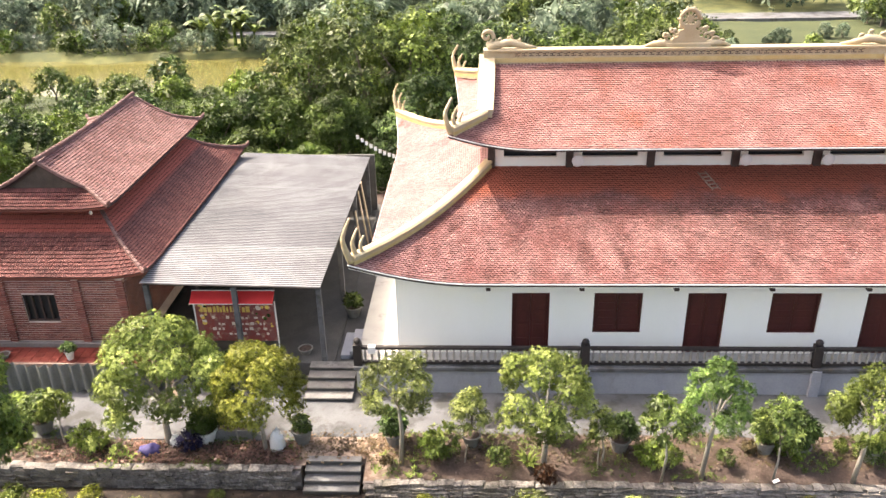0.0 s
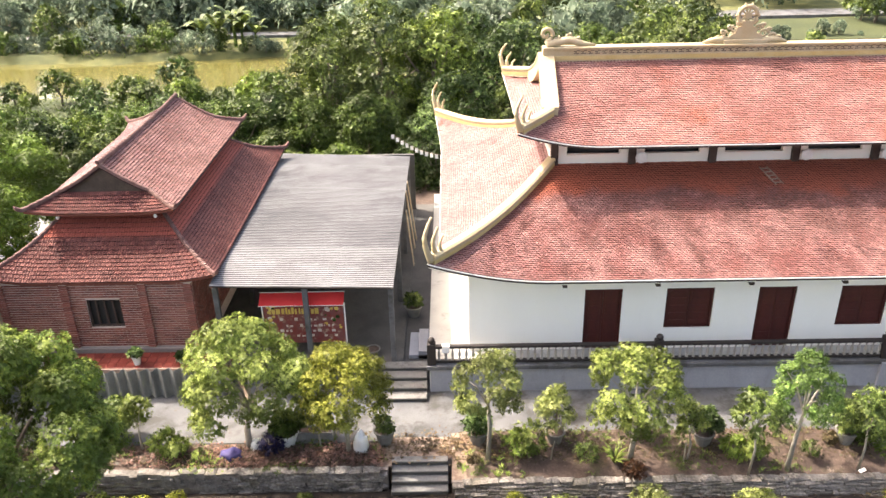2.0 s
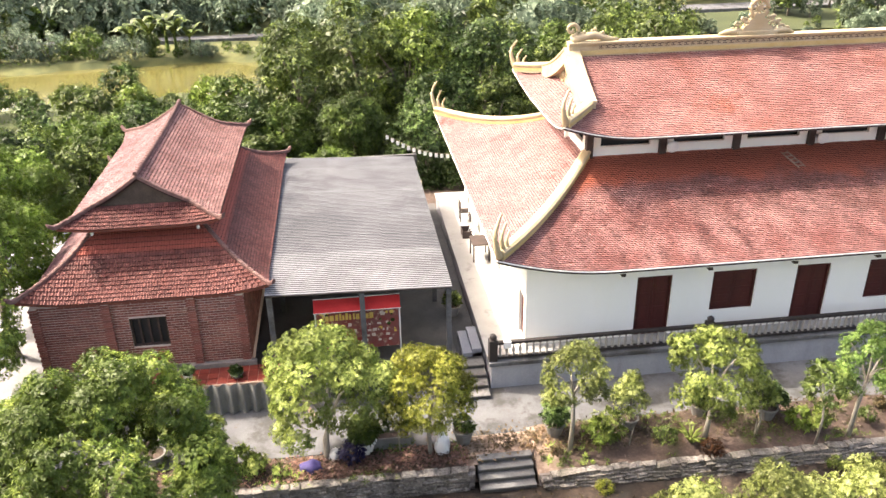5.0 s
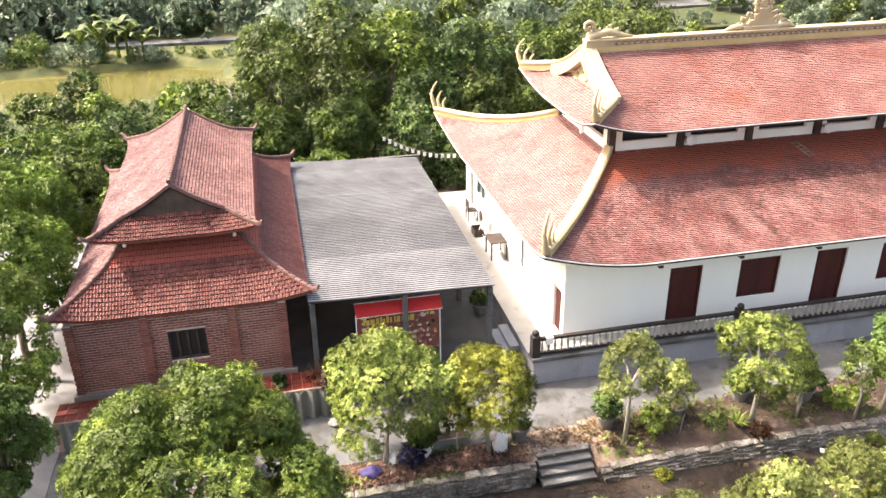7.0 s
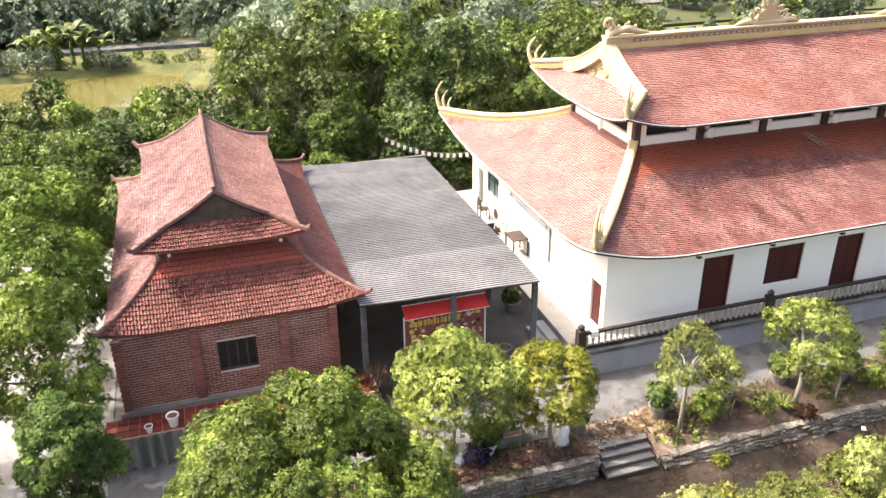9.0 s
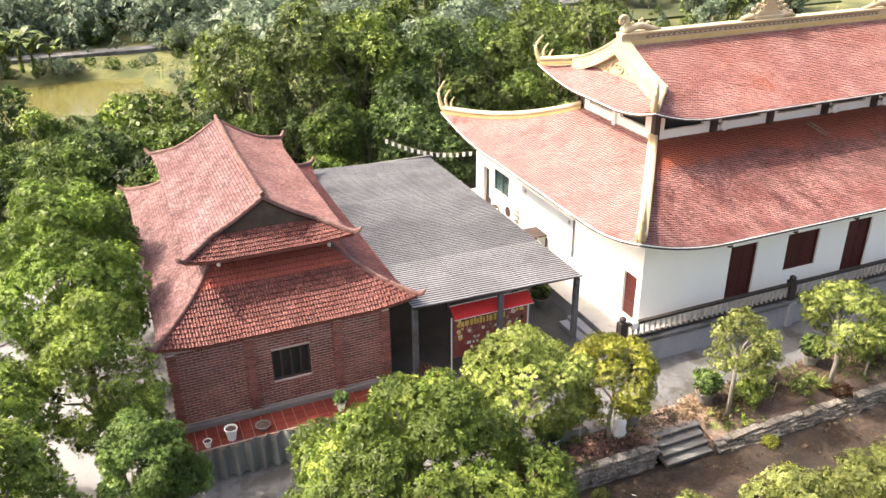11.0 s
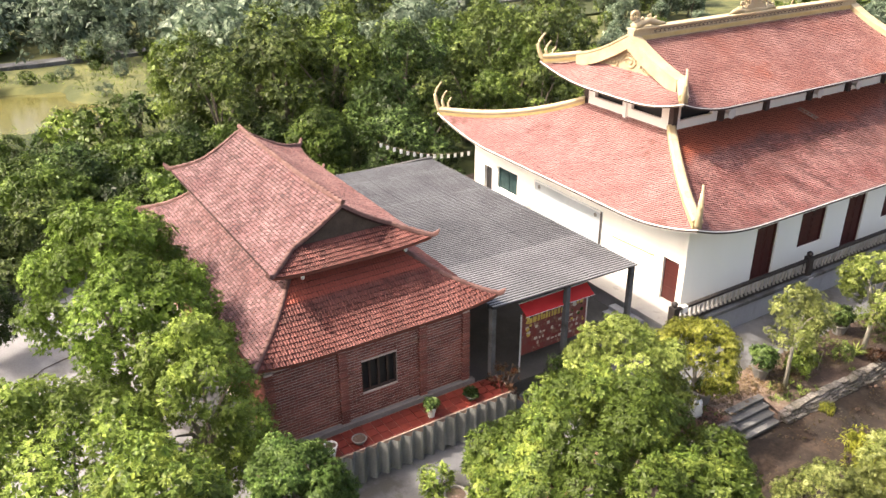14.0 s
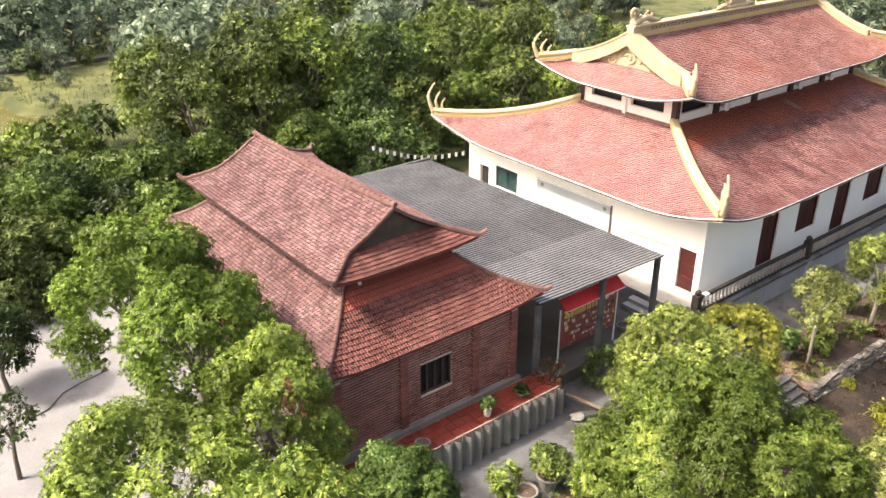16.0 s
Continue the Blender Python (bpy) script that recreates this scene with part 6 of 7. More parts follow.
for x, y, k in ((-16.4, 17.9, 0.9), (-15.4, 18.2, 1.1), (-14.2, 17.8, 0.7), (-11.3, 18.2, 1.1), (-10.9, 18.0, 0.9), (-10.2, 17.8, 0.45)):
    spots.append((x, y, -0.08, k))
scatter(bs, spots)

# fallen leaves and litter on the soil
pts = np.stack((rng.uniform(-17.5, 20, 5200), rng.uniform(17.5, 19.0, 5200), rng.uniform(-0.06, 0.02, 5200)), 1)
pts = pts[(pts[:, 0] < -5.0) & (pts[:, 1] < 18.4) | (pts[:, 0] > -3.2)]
me = leaf_mesh("fallen_leaves", pts, np.array((0, 0, 1.0)) + rng.normal(0, 0.25, pts.shape), 0.085, 9, 0.4, 0.0, 1)
me.materials.append(LEAF_DRY)
tagged(new("fallen_leaves", me), "scattered dry brown fallen leaves on soil", "fallen leaves", kind="stuff")
pts = np.stack((rng.uniform(-30, 22, 16000), rng.uniform(6, 17.3, 16000), rng.uniform(-1.0, -0.85, 16000)), 1)
me = leaf_mesh("grass", pts, rng.normal(0, 1, pts.shape) * np.array((1, 1, 0.3)), 0.2, 10, 0.12, -0.2, 1)
me.materials.append(LEAF_LIGHT)
tagged(new("grass", me), "patchy green grass and weeds on the lower ground", "grass", kind="stuff")


q2 = np.random.default_rng(77)
pts = np.stack((q2.uniform(-75, -6, 15000), q2.uniform(44, 79, 15000), q2.uniform(-1.05, -0.8, 15000)), 1)
pts = pts[[pond_depth(x, y) < 0.02 for x, y, z in pts]]
me = leaf_mesh("grass", pts, q2.normal(0, 1, pts.shape) * np.array((1, 1, 0.3)), 0.3, 12, 0.10, -0.35, 1)
me.materials.append(LEAF_YELLOW_DARK)
tagged(new("grass", me), "rough green grass and reeds on the pond's banks", "grass", kind="stuff")


pts = np.stack((q2.uniform(-17, 18, 9000), q2.uniform(11.5, 17.0, 9000) + q2.normal(0, 0.4, 9000), q2.uniform(-0.64, -0.54, 9000)), 1)
pts = pts[(pts[:, 1] < 17.0) & (np.sin(pts[:, 0] * 1.7) + np.sin(pts[:, 1] * 2.9 + pts[:, 0]) > -0.2)]
me = leaf_mesh("fallen_leaves", pts, np.array((0, 0, 1.0)) + q2.normal(0, 0.3, pts.shape), 0.075, 14, 0.4, 0.0, 1)
me.materials.append(LEAF_DRY)
tagged(new("fallen_leaves", me), "dry brown leaves scattered over the lower ground", "fallen leaves", kind="stuff")
pts = np.stack((q2.normal(-3.4, 1.3, 900), 18.3 + q2.normal(0, 0.3, 900), q2.uniform(-0.1, -0.02, 900)), 1)
me = leaf_mesh("fallen_leaves", pts, np.array((0, 0, 1.0)) + q2.normal(0, 0.3, pts.shape), 0.10, 15, 0.35, 0.0, 1)
me.materials.append(LEAF_STRAW)
tagged(new("fallen_leaves", me), "heap of straw-coloured dry leaves beside the garden steps", "fallen leaves", kind="stuff")


pts = np.stack((q2.normal(-7.8, 2.4, 5200), 17.9 + q2.normal(0, 0.3, 5200), q2.uniform(-0.09, 0.02, 5200)), 1)
pts = pts[(pts[:, 0] < -5.1) & (pts[:, 1] > 17.45) & (pts[:, 1] < 18.5)]
me = leaf_mesh("fallen_leaves", pts, np.array((0, 0, 1.0)) + q2.normal(0, 0.3, pts.shape), 0.08, 16, 0.4, 0.0, 1)
me.materials.append(LEAF_RUSTY)
tagged(new("fallen_leaves", me), "rusty red-brown dead leaves under the bushy trees", "fallen leaves", kind="stuff")


pts = np.stack((q2.uniform(-17, 18, 9000), q2.uniform(17.2, 18.9, 9000), q2.uniform(-0.1, 0.06, 9000)), 1)
keep = (np.sin(pts[:, 0] * 2.3) + np.sin(pts[:, 0] * 0.9 + pts[:, 1] * 3.1) > 0.35) & ((pts[:, 0] < -5.0) | (pts[:, 0] > -3.1))
pts = np.repeat(pts[keep][::3], 6, 0)
pts[:, 2] -= np.where((pts[:, 0] > -4), 0.24 * np.clip((18.4 - pts[:, 1]) / 1.28, 0, 1) ** 1.3, 0)
me = leaf_mesh("weeds", pts, np.array((0, 0, 1.0)) + q2.normal(0, 0.3, pts.shape), 0.10, 17, 0.15, -0.25)
me.materials.append(LEAF_YELLOW_DARK)
tagged(new("weeds", me), "low green weeds growing in the planting beds", "weeds", kind="stuff")


# ---------------------------------------------------------------- potted plants and small things
def potted(label, seed, pot_mat, pot_r, pot_h, r, h, leaf, size=0.1):
    ob = thing("potted_plant", label, "potted plant", group="potted plants")
    b = lathe([(pot_r * 0.62, 0), (pot_r * 0.9, pot_h * 0.75), (pot_r, pot_h * 0.86), (pot_r * 1.06, pot_h * 0.9), (pot_r * 1.06, pot_h), (pot_r * 0.9, pot_h), (pot_r * 0.88, pot_h * 0.85), (0.01, pot_h * 0.84)], 14)
    part("pot", b, pot_mat, ob, smooth=False)
    part("soil", lathe([(pot_r * 0.86, pot_h * 0.80), (pot_r * 0.86, pot_h * 0.88), (0.01, pot_h * 0.89)], 14), SOIL, ob)
    if h > 0:
        part("stem", sweep([(0, 0, pot_h * 0.8), (0.03, 0.02, pot_h + h * 0.4)], [0.03, 0.018], 6), BARK, ob)
        foliage("foliage", seed, r, h * 0.5, 9, 0.45, 0.13, 8, size * 1.1, leaf, ob, (0, 0, pot_h + h * 0.5), -0.8)
    return ob


stand_at(potted("white pot with a small plant on the red walk", 90, WHITE_POT, 0.15, 0.32, 0.2, 0.22, LEAF_DARK, 0.1), -13.0, 21.25, 0.888)
stand_at(potted("white pot with soil on the red walk", 91, WHITE_POT, 0.17, 0.36, 0.1, 0.0, LEAF_DARK), -16.06, 21.2, 0.888)
stand_at(potted("small white pot on the red walk", 92, WHITE_POT, 0.11, 0.2, 0.1, 0.0, LEAF_DARK), -16.7, 21.12, 0.888)
stand_at(potted("shallow dark pot on the red walk", 93, GREY_POT, 0.2, 0.14, 0.1, 0.0, LEAF_DARK), -15.2, 21.3, 0.888)
stand_at(potted("shallow dark pot on the red walk", 94, GREY_POT, 0.2, 0.14, 0.15, 0.15, LEAF_DARK), -11.6, 21.35, 0.888)
stand_at(potted("slim pale green tree in a grey concrete pot", 95, GREY_POT, 0.28, 0.4, 0.52, 1.6, LEAF_YELLOW_PALE, 0.09), -0.26, 18.45, -0.1)
stand_at(potted("small tree in a grey concrete pot", 96, GREY_POT, 0.3, 0.42, 0.5, 1.0, LEAF_GREY, 0.12), 7.9, 18.3, -0.1)
stand_at(potted("small tree in a grey concrete pot", 97, GREY_POT, 0.3, 0.42, 0.45, 0.75, LEAF_DARK, 0.11), -2.45, 18.48, -0.1)
stand_at(potted("white-flowered plant in a grey concrete pot", 98, GREY_POT, 0.32, 0.45, 0.55, 0.85, LEAF_GREY, 0.12), -12.9, 18.9, -0.1)
stand_at(potted("bare grey concrete pot beside the path", 99, GREY_POT, 0.3, 0.35, 0.1, 0.0, LEAF_GREY), -13.7, 18.9, -0.1)
stand_at(potted("plant in a pinkish concrete pot", 100, GREY_POT, 0.3, 0.5, 0.3, 0.4, LEAF_GREY, 0.1), -5.1, 18.5, -0.1)
stand_at(potted("leafy plant in a large round pot in the passage", 101, GREY_POT, 0.3, 0.4, 0.3, 0.45, LEAF_GREY, 0.12), -4.5, 25.0, 0.30)
stand_at(potted("dark basin on the porch floor", 102, GREY_POT, 0.24, 0.2, 0.1, 0.0, LEAF_GREY), -5.75, 22.5, 0.34)
stand_at(shrub("shrub", "large dark green shrub in front of the display stand", 103, 0.68, 1.3, 1500, 0.12, LEAF_DARK), -8.25, 21.2, -0.12)
stand_at(shrub("shrub", "low yellow-green shrub beside the path", 107, 0.55, 0.95, 900, 0.1, LEAF_YELLOW_DARK), -13.95, 19.45, -0.12)
stand_at(shrub("shrub", "bare reddish shrub at the end of the walk", 104, 0.6, 1.2, 500, 0.09, LEAF_RED, 9), -10.35, 21.5, 0.3)
stand_at(shrub("shrub", "purple-flowered shrub under the bushy tree", 105, 0.4, 0.6, 500, 0.1, LEAF_PURPLE), -8.3, 18.2, -0.08)


def bag(name, label, x, y, r, h, material, seed):
    """A slumped, creased plastic bag."""
    b = bmesh.new()
    bmesh.ops.create_icosphere(b, subdivisions=3, radius=1)
    for v in b.verts:
        k = 1 + 0.4 * noise.noise(v.co * 1.9 + Vector((seed, 0, 0))) + 0.22 * noise.noise(v.co * 4.5 + Vector((0, seed, 0)))
        v.co = Vector((v.co.x * r * k, v.co.y * r * 0.8 * k, max(-0.25, v.co.z * k) * h + 0.25 * h))
    ob = part(name, b, material, smooth=True)
    ob.location = (x, y, -0.06)
    tagged(ob, label, "bag")


bag("plastic_bag", "blue plastic bag lying under the bushy tree", -9.4, 17.95, 0.30, 0.16, BLUE_PLASTIC, 1)
bag("plastic_bag", "white plastic bag lying beside the path", -5.75, 18.15, 0.2, 0.5, WHITE_POT, 4)
bag("plastic_bag", "white plastic bag on the planting bed", -8.75, 18.3, 0.16, 0.25, WHITE_POT, 6)
sap = [tree("sapling", "thin sparse sapling in the planting bed", "tree", 110, 2.3, 0.62, 0.75, LEAF_GREY, 0.13, 0.2, 8, 10, 0.4, PALE_BARK, 0.03, stems=4, group="saplings"),
       tree("sapling", "thin light green sapling in the planting bed", "tree", 111, 2.2, 0.5, 0.8, LEAF_LIGHT, 0.13, 0.2, 8, 10, 0.4, PALE_BARK, 0.03, stems=4, group="saplings")]
scatter(sap, [(4.85, 17.2, -0.08, 1.1), (3.3, 17.7, -0.08, 0.85), (7.85, 17.3, -0.08, 1.05), (-12.0, 18.3, -0.08, 0.9), (-6.9, 18.35, -0.08, 0.8), (12.0, 17.6, -0.08, 0.9)])
stand_at(potted("dark leafy plant in a grey concrete pot", 112, GREY_POT, 0.3, 0.42, 0.45, 0.8, LEAF_DARK, 0.12), 3.9, 18.3, -0.1)
stand_at(potted("dark leafy plant in a grey concrete pot", 113, GREY_POT, 0.3, 0.42, 0.5, 0.9, LEAF_DARK, 0.12), 8.75, 18.1, -0.1)
stand_at(potted("grey concrete pot with a low plant", 114, GREY_POT, 0.32, 0.42, 0.3, 0.4, LEAF_MID, 0.1), 10.6, 18.0, -0.1)
stand_at(potted("dark leafy plant in a grey concrete pot", 115, GREY_POT, 0.3, 0.42, 0.4, 0.7, LEAF_DARK, 0.12), 2.0, 18.75, -0.1)
stand_at(potted("leafy plant in a white concrete pot", 116, WHITE_POT, 0.34, 0.45, 0.45, 0.6, LEAF_MID, 0.12), -7.9, 18.5, -0.1)
for x, y, w, t in ((-9.2, 16.2, 0.28, 20), (3.5, 16.6, 0.2, 60), (7.8, 17.0, 0.16, 10), (-6.4, 16.4, 0.18, 45)):
    b = box(bmesh.new(), -w / 2, w / 2, -w / 3, w / 3, 0, 0.012)
    for v in b.verts:
        v.co.z += 0.03 * math.sin(v.co.x * 20)
    ob = part("paper_scrap", b, WHITE_POT)
    ob.location, ob.rotation_euler = (x, y, -0.68 if y < 17 else -0.02), (0, 0, radians(t))
    tagged(ob, "white scrap of litter on the ground", "litter", "scraps of litter")
trough = thing("planter_trough", "long grey concrete planter trough beside the path", "planter", (-7.2, 18.75, -0.12))
b = bmesh.new()
for x0, x1, y0, y1, z0, z1 in ((-0.6, 0.6, -0.2, 0.2, 0, 0.06), (-0.6, 0.6, -0.2, -0.15, 0.06, 0.36), (-0.6, 0.6, 0.15, 0.2, 0.06, 0.36), (-0.6, -0.55, -0.15, 0.15, 0.06, 0.36), (0.55, 0.6, -0.15, 0.15, 0.06, 0.36)):
    box(b, x0, x1, y0, y1, z0, z1)
part("box", b, GREY_POT, trough)
part("soil", box(bmesh.new(), -0.55, 0.55, -0.15, 0.15, 0.06, 0.30), SOIL, trough)
bag("plastic_bag", "crumpled grey plastic sheet on the path", -10.1, 20.45, 0.24, 0.07, GREY_POT, 9)
plank = part("plank", box(bmesh.new(), -0.9, 0.9, -0.06, 0.06, 0, 0.05, 0.008), RUST)
plank.location, plank.rotation_euler = (-9.6, 20.7, 0.1), (0, radians(12), radians(-62))
tagged(plank, "old plank leaning at the end of the fence", "plank")

q3 = random.Random(31)
clods = []
for k in range(6):
    b = bmesh.new()
    bmesh.ops.create_icosphere(b, subdivisions=1, radius=1)
    for v in b.verts:
        v.co = Vector((v.co.x * q3.uniform(0.7, 1.2), v.co.y * q3.uniform(0.7, 1.2), v.co.z * q3.uniform(0.4, 0.8)))
    me = bpy.data.meshes.new("earth_clod")
    b.to_mesh(me)
    b.free()
    me.materials.append(SOIL)
    clods.append(me)
for k in range(90):
    x, y = q3.uniform(-16, 17), 17.0 - abs(q3.gauss(0, 1.3))
    ob = new("earth_clod", q3.choice(clods))
    r = q3.uniform(0.03, 0.10)
    ob.location, ob.scale, ob.rotation_euler = (x, y, -0.66), (r, r, r), (0, 0, q3.uniform(0, 6))
    tagged(ob, "small lump of earth or stone on the ground", "stone", "lumps on the lower ground")

hose = part("hose", sweep([(-24.6, 29.6, -0.07), (-23.67, 30.1, -0.07), (-22.86, 30.45, -0.07), (-22.3, 30.62, -0.07), (-21.76, 31.2, -0.07), (-21.1, 31.45, -0.07), (-20.2, 31.65, -0.07)], 0.016, 6), DARK_PAINT, smooth=True)
tagged(hose, "dark hose lying across the pale yard", "hose")

for x, y, t, h in ((-4.88, 30.6, 3, 2.6), (-4.84, 31.4, 5, 2.75), (-4.86, 29.0, -4, 2.3)):     # boards leaning at the porch's side
    ob = part("wooden_board", box(bmesh.new(), -0.02, 0.02, -0.11, 0.11, 0, h, 0.004), BAMBOO)
    ob.location, ob.rotation_euler = (x + 0.22, y, 0.30), (radians(t), radians(-6), 0)
    tagged(ob, "pale wooden board leaning beside the porch", "board", "leaning boards")


def agave(x, y, z):
    """A rosette of long pointed fleshy leaves."""
    ob = thing("agave", "spiky green agave in the planting bed", "agave", (x, y, z))
    for k in range(16):
        a, up = k * 2.4, 0.25 + 0.05 * (k % 5)
        d = Vector((math.cos(a), math.sin(a), 0))
        ln = 0.34 + 0.05 * (k % 3)
        part("leaf", sweep([Vector((0, 0, 0.0)), d * ln * 0.5 + Vector((0, 0, up * 0.8)), d * ln + Vector((0, 0, up))], [0.03, 0.036, 0.004], 5), LEAF_LIGHT, ob)


agave(1.3, 17.65, -0.17)
for x, y, t, h in ((-0.43, 17.8, 3, 0.55), (3.2, 17.6, -4, 0.6)):
    ob = part("stake", sweep([(0, 0, -0.1), (0.02, 0.01, h * 0.5), (0.05, 0.0, h)], [0.022, 0.02, 0.014], 6), PALE_BARK)
    ob.location, ob.rotation_euler = (x, y, -0.1), (0, radians(t), 0)
    tagged(ob, "thin bare stake standing in the planting bed", "stake", "stakes in the bed")
stand_at(shrub("shrub", "small reddish-brown shrub in the planting bed", 121, 0.32, 0.4, 420, 0.08, LEAF_RED, 6), 1.78, 17.2, -0.25)


def ladder():
    """A short wooden ladder lying on the lower roof."""
    ob = thing("ladder", "short weathered wooden ladder lying on the roof tiles", "ladder", (7.5, 24.6, 5.5))
    s = LOW["s"]
    a, b = s.at(7.25 - E0, 0.93, 0.09), s.at(7.60 - E0, 0.78, 0.09)
    side = np.array((0.13, 0.035, 0.0))
    for sg in (-1, 1):
        under(part("stile", sweep([a + sg * side, b + sg * side], 0.020, 6), LADDER_WOOD), ob)
    for k in range(5):
        p = a + (b - a) * (k + 0.5) / 5
        under(part("rung", sweep([p - side, p + side], 0.022, 6), LADDER_WOOD), ob)


ladder()


def floodlight(x, y, z):
    ob = thing("loudspeaker", "pale round loudspeaker on the clerestory", "loudspeaker", (x, y, z), group="loudspeakers")
    b = lathe([(0.05, 0.0), (0.07, 0.1), (0.13, 0.2), (0.2, 0.27), (0.2, 0.3), (0.02, 0.2)], 14)
    bmesh.ops.transform(b, matrix=Matrix.Rotation(radians(90), 4, "X"), verts=b.verts)
    part("horn", b, WHITE_POT, ob, smooth=True)
    part("bracket", box(bmesh.new(), -0.03, 0.03, -0.02, 0.12, -0.06, 0.02), METAL, ob)


for x in (3.22, 8.66, 11.3):
    floodlight(x, 25.76, 5.92)


def chair(x, y, turn):
    ob = thing("chair", "dark wooden chair on the side terrace", "chair", (x, y, 0.8), group="terrace chairs")
    ob.rotation_euler = (0, 0, radians(turn))
    part("seat", box(bmesh.new(), -0.22, 0.22, -0.22, 0.22, 0.42, 0.46, 0.01), DARK_PAINT, ob)
    part("backrest", box(bmesh.new(), -0.22, 0.22, 0.19, 0.22, 0.6, 0.95, 0.01), DARK_PAINT, ob)
    for sx in (-0.2, 0.2):
        part("leg", box(bmesh.new(), sx - 0.02, sx + 0.02, -0.22, -0.18, 0, 0.42), DARK_PAINT, ob)
        part("leg", box(bmesh.new(), sx - 0.02, sx + 0.02, 0.18, 0.22, 0, 0.95), DARK_PAINT, ob)


def table(x, y):
    ob = thing("table", "small dark wooden table on the side terrace", "table", (x, y, 0.8))
    part("tabletop", box(bmesh.new(), -0.35, 0.35, -0.45, 0.45, 0.70, 0.75, 0.01), DARK_PAINT, ob)
    for sx in (-0.3, 0.3):
        for sy in (-0.4, 0.4):
            part("leg", box(bmesh.new(), sx - 0.025, sx + 0.025, sy - 0.025, sy + 0.025, 0, 0.7), DARK_PAINT, ob)


def air_conditioner(x, y, z):
    """Outdoor unit on wall brackets: casing, round fan grille and louvres."""
    ob = thing("air_conditioner", "white outdoor air conditioner unit on the side wall", "air conditioner", (x, y, z))
    part("casing", box(bmesh.new(), -0.15, 0.15, -0.4, 0.4, 0.0, 0.55, 0.02), WHITE_METAL, ob)
    b = lathe([(0.22, 0.0), (0.22, 0.03), (0.18, 0.03), (0.04, 0.012), (0.01, 0.02)], 18)
    bmesh.ops.transform(b, matrix=Matrix.Translation((-0.15, -0.1, 0.28)) @ Matrix.Rotation(radians(-90), 4, "Y"), verts=b.verts)
    part("fan_grille", b, DARK_PAINT, ob, "dark round fan grille")
    for sy in (-0.3, 0.3):
        part("bracket", box(bmesh.new(), -0.14, 0.19, sy - 0.02, sy + 0.02, -0.04, 0.0), METAL, ob)


air_conditioner(WX - 0.2, 30.75, 1.25)
table(-2.95, 28.35)
chair(-3.0, 32.0, 90)


def crate(x, y):
    """An open slatted crate: two ends, and boards between them with gaps."""
    ob = thing("crate", "low dark wooden crate on the side terrace", "crate", (x, y, 0.8))
    for sy in (-0.29, 0.27):
        part("end_board", box(bmesh.new(), -0.19, 0.19, sy, sy + 0.02, 0, 0.32, 0.004), DARK_PAINT, ob)
    for sx in (-0.21, 0.19):
        for z in (0.02, 0.13, 0.24):
            part("slat", box(bmesh.new(), sx, sx + 0.02, -0.29, 0.29, z, z + 0.08, 0.003), DARK_PAINT, ob)
    part("bottom_board", box(bmesh.new(), -0.19, 0.19, -0.27, 0.27, 0, 0.02), DARK_PAINT, ob)


def drying_rack(x, y):
    """A pale rack of two stiles and cross bars that leans on the wall."""
    ob = thing("drying_rack", "pale metal drying rack leaning on the side wall", "drying rack", (x, y, 0.8))
    ob.rotation_euler = (0, radians(18), 0)
    for sy in (-0.42, 0.42):
        part("stile", sweep([(0, sy, 0), (0, sy, 1.25)], 0.018, 6), WHITE_METAL, ob)
    for k in range(7):
        part("bar", sweep([(0, -0.42, 0.12 + 0.18 * k), (0, 0.42, 0.12 + 0.18 * k)], 0.013, 6), WHITE_METAL, ob)


crate(-3.15, 30.4)
drying_rack(WX - 0.47, 30.2)

# string of small pale flags at the back
flags = thing("flag_string", "string of small pale flags strung behind the canopy", "flags", (-4, 35.5, 2.8))
a, b = Vector((-6.0, 37.5, 3.1)), Vector((-2.7, 34.6, 2.9))
under(part("cord", sweep([a.lerp(b, k / 8) - Vector((0, 0, 0.35 * math.sin(math.pi * k / 8))) for k in range(9)], 0.008, 5), RUST), flags)
for k in range(14):
    p = a.lerp(b, (k + 0.5) / 14) - Vector((0, 0, 0.35 * math.sin(math.pi * (k + 0.5) / 14)))
    under(part("flag", box(bmesh.new(), p.x - 0.07, p.x + 0.07, p.y - 0.004, p.y + 0.004, p.z - 0.2, p.z), WHITE_METAL), flags)


# ---------------------------------------------------------------- pieces: stones, floor tiles, bricks, near roof tiles
def shared(name, me, m, parent):
    ob = new(name, me)
    ob.parent = parent
    ob.matrix_basis = m
    return ob


def block(sx, sy, sz, material, bevel=0.006):
    me = bpy.data.meshes.new("piece")
    b = bmesh.new()
    bmesh.ops.create_cube(b, size=1, matrix=Matrix.Diagonal((sx, sy, sz, 1)))
    if bevel:
        bmesh.ops.bevel(b, geom=[e for e in b.edges if abs(e.verts[0].co.z - e.verts[1].co.z) < 1e-6 and e.verts[0].co.z > 0], offset=bevel, segments=1, affect="EDGES")
    b.to_mesh(me)
    b.free()
    me.materials.append(material)
    return me


# stones of the courtyard's front wall
r2 = random.Random(5)
wall_front = thing("wall_south", "rough grey stone retaining wall along the garden", "wall", (0, 17.4, 0), kind="structure")
under(boxed("core", -40, -4.95, 17.36, 17.47, -1.3, -0.09, LEDGE, None, "", 0), wall_front)
under(boxed("core", -3.2, 33, 17.06, 17.14, -1.3, -0.30, LEDGE, None, "", 0), wall_front)
stone_meshes = []
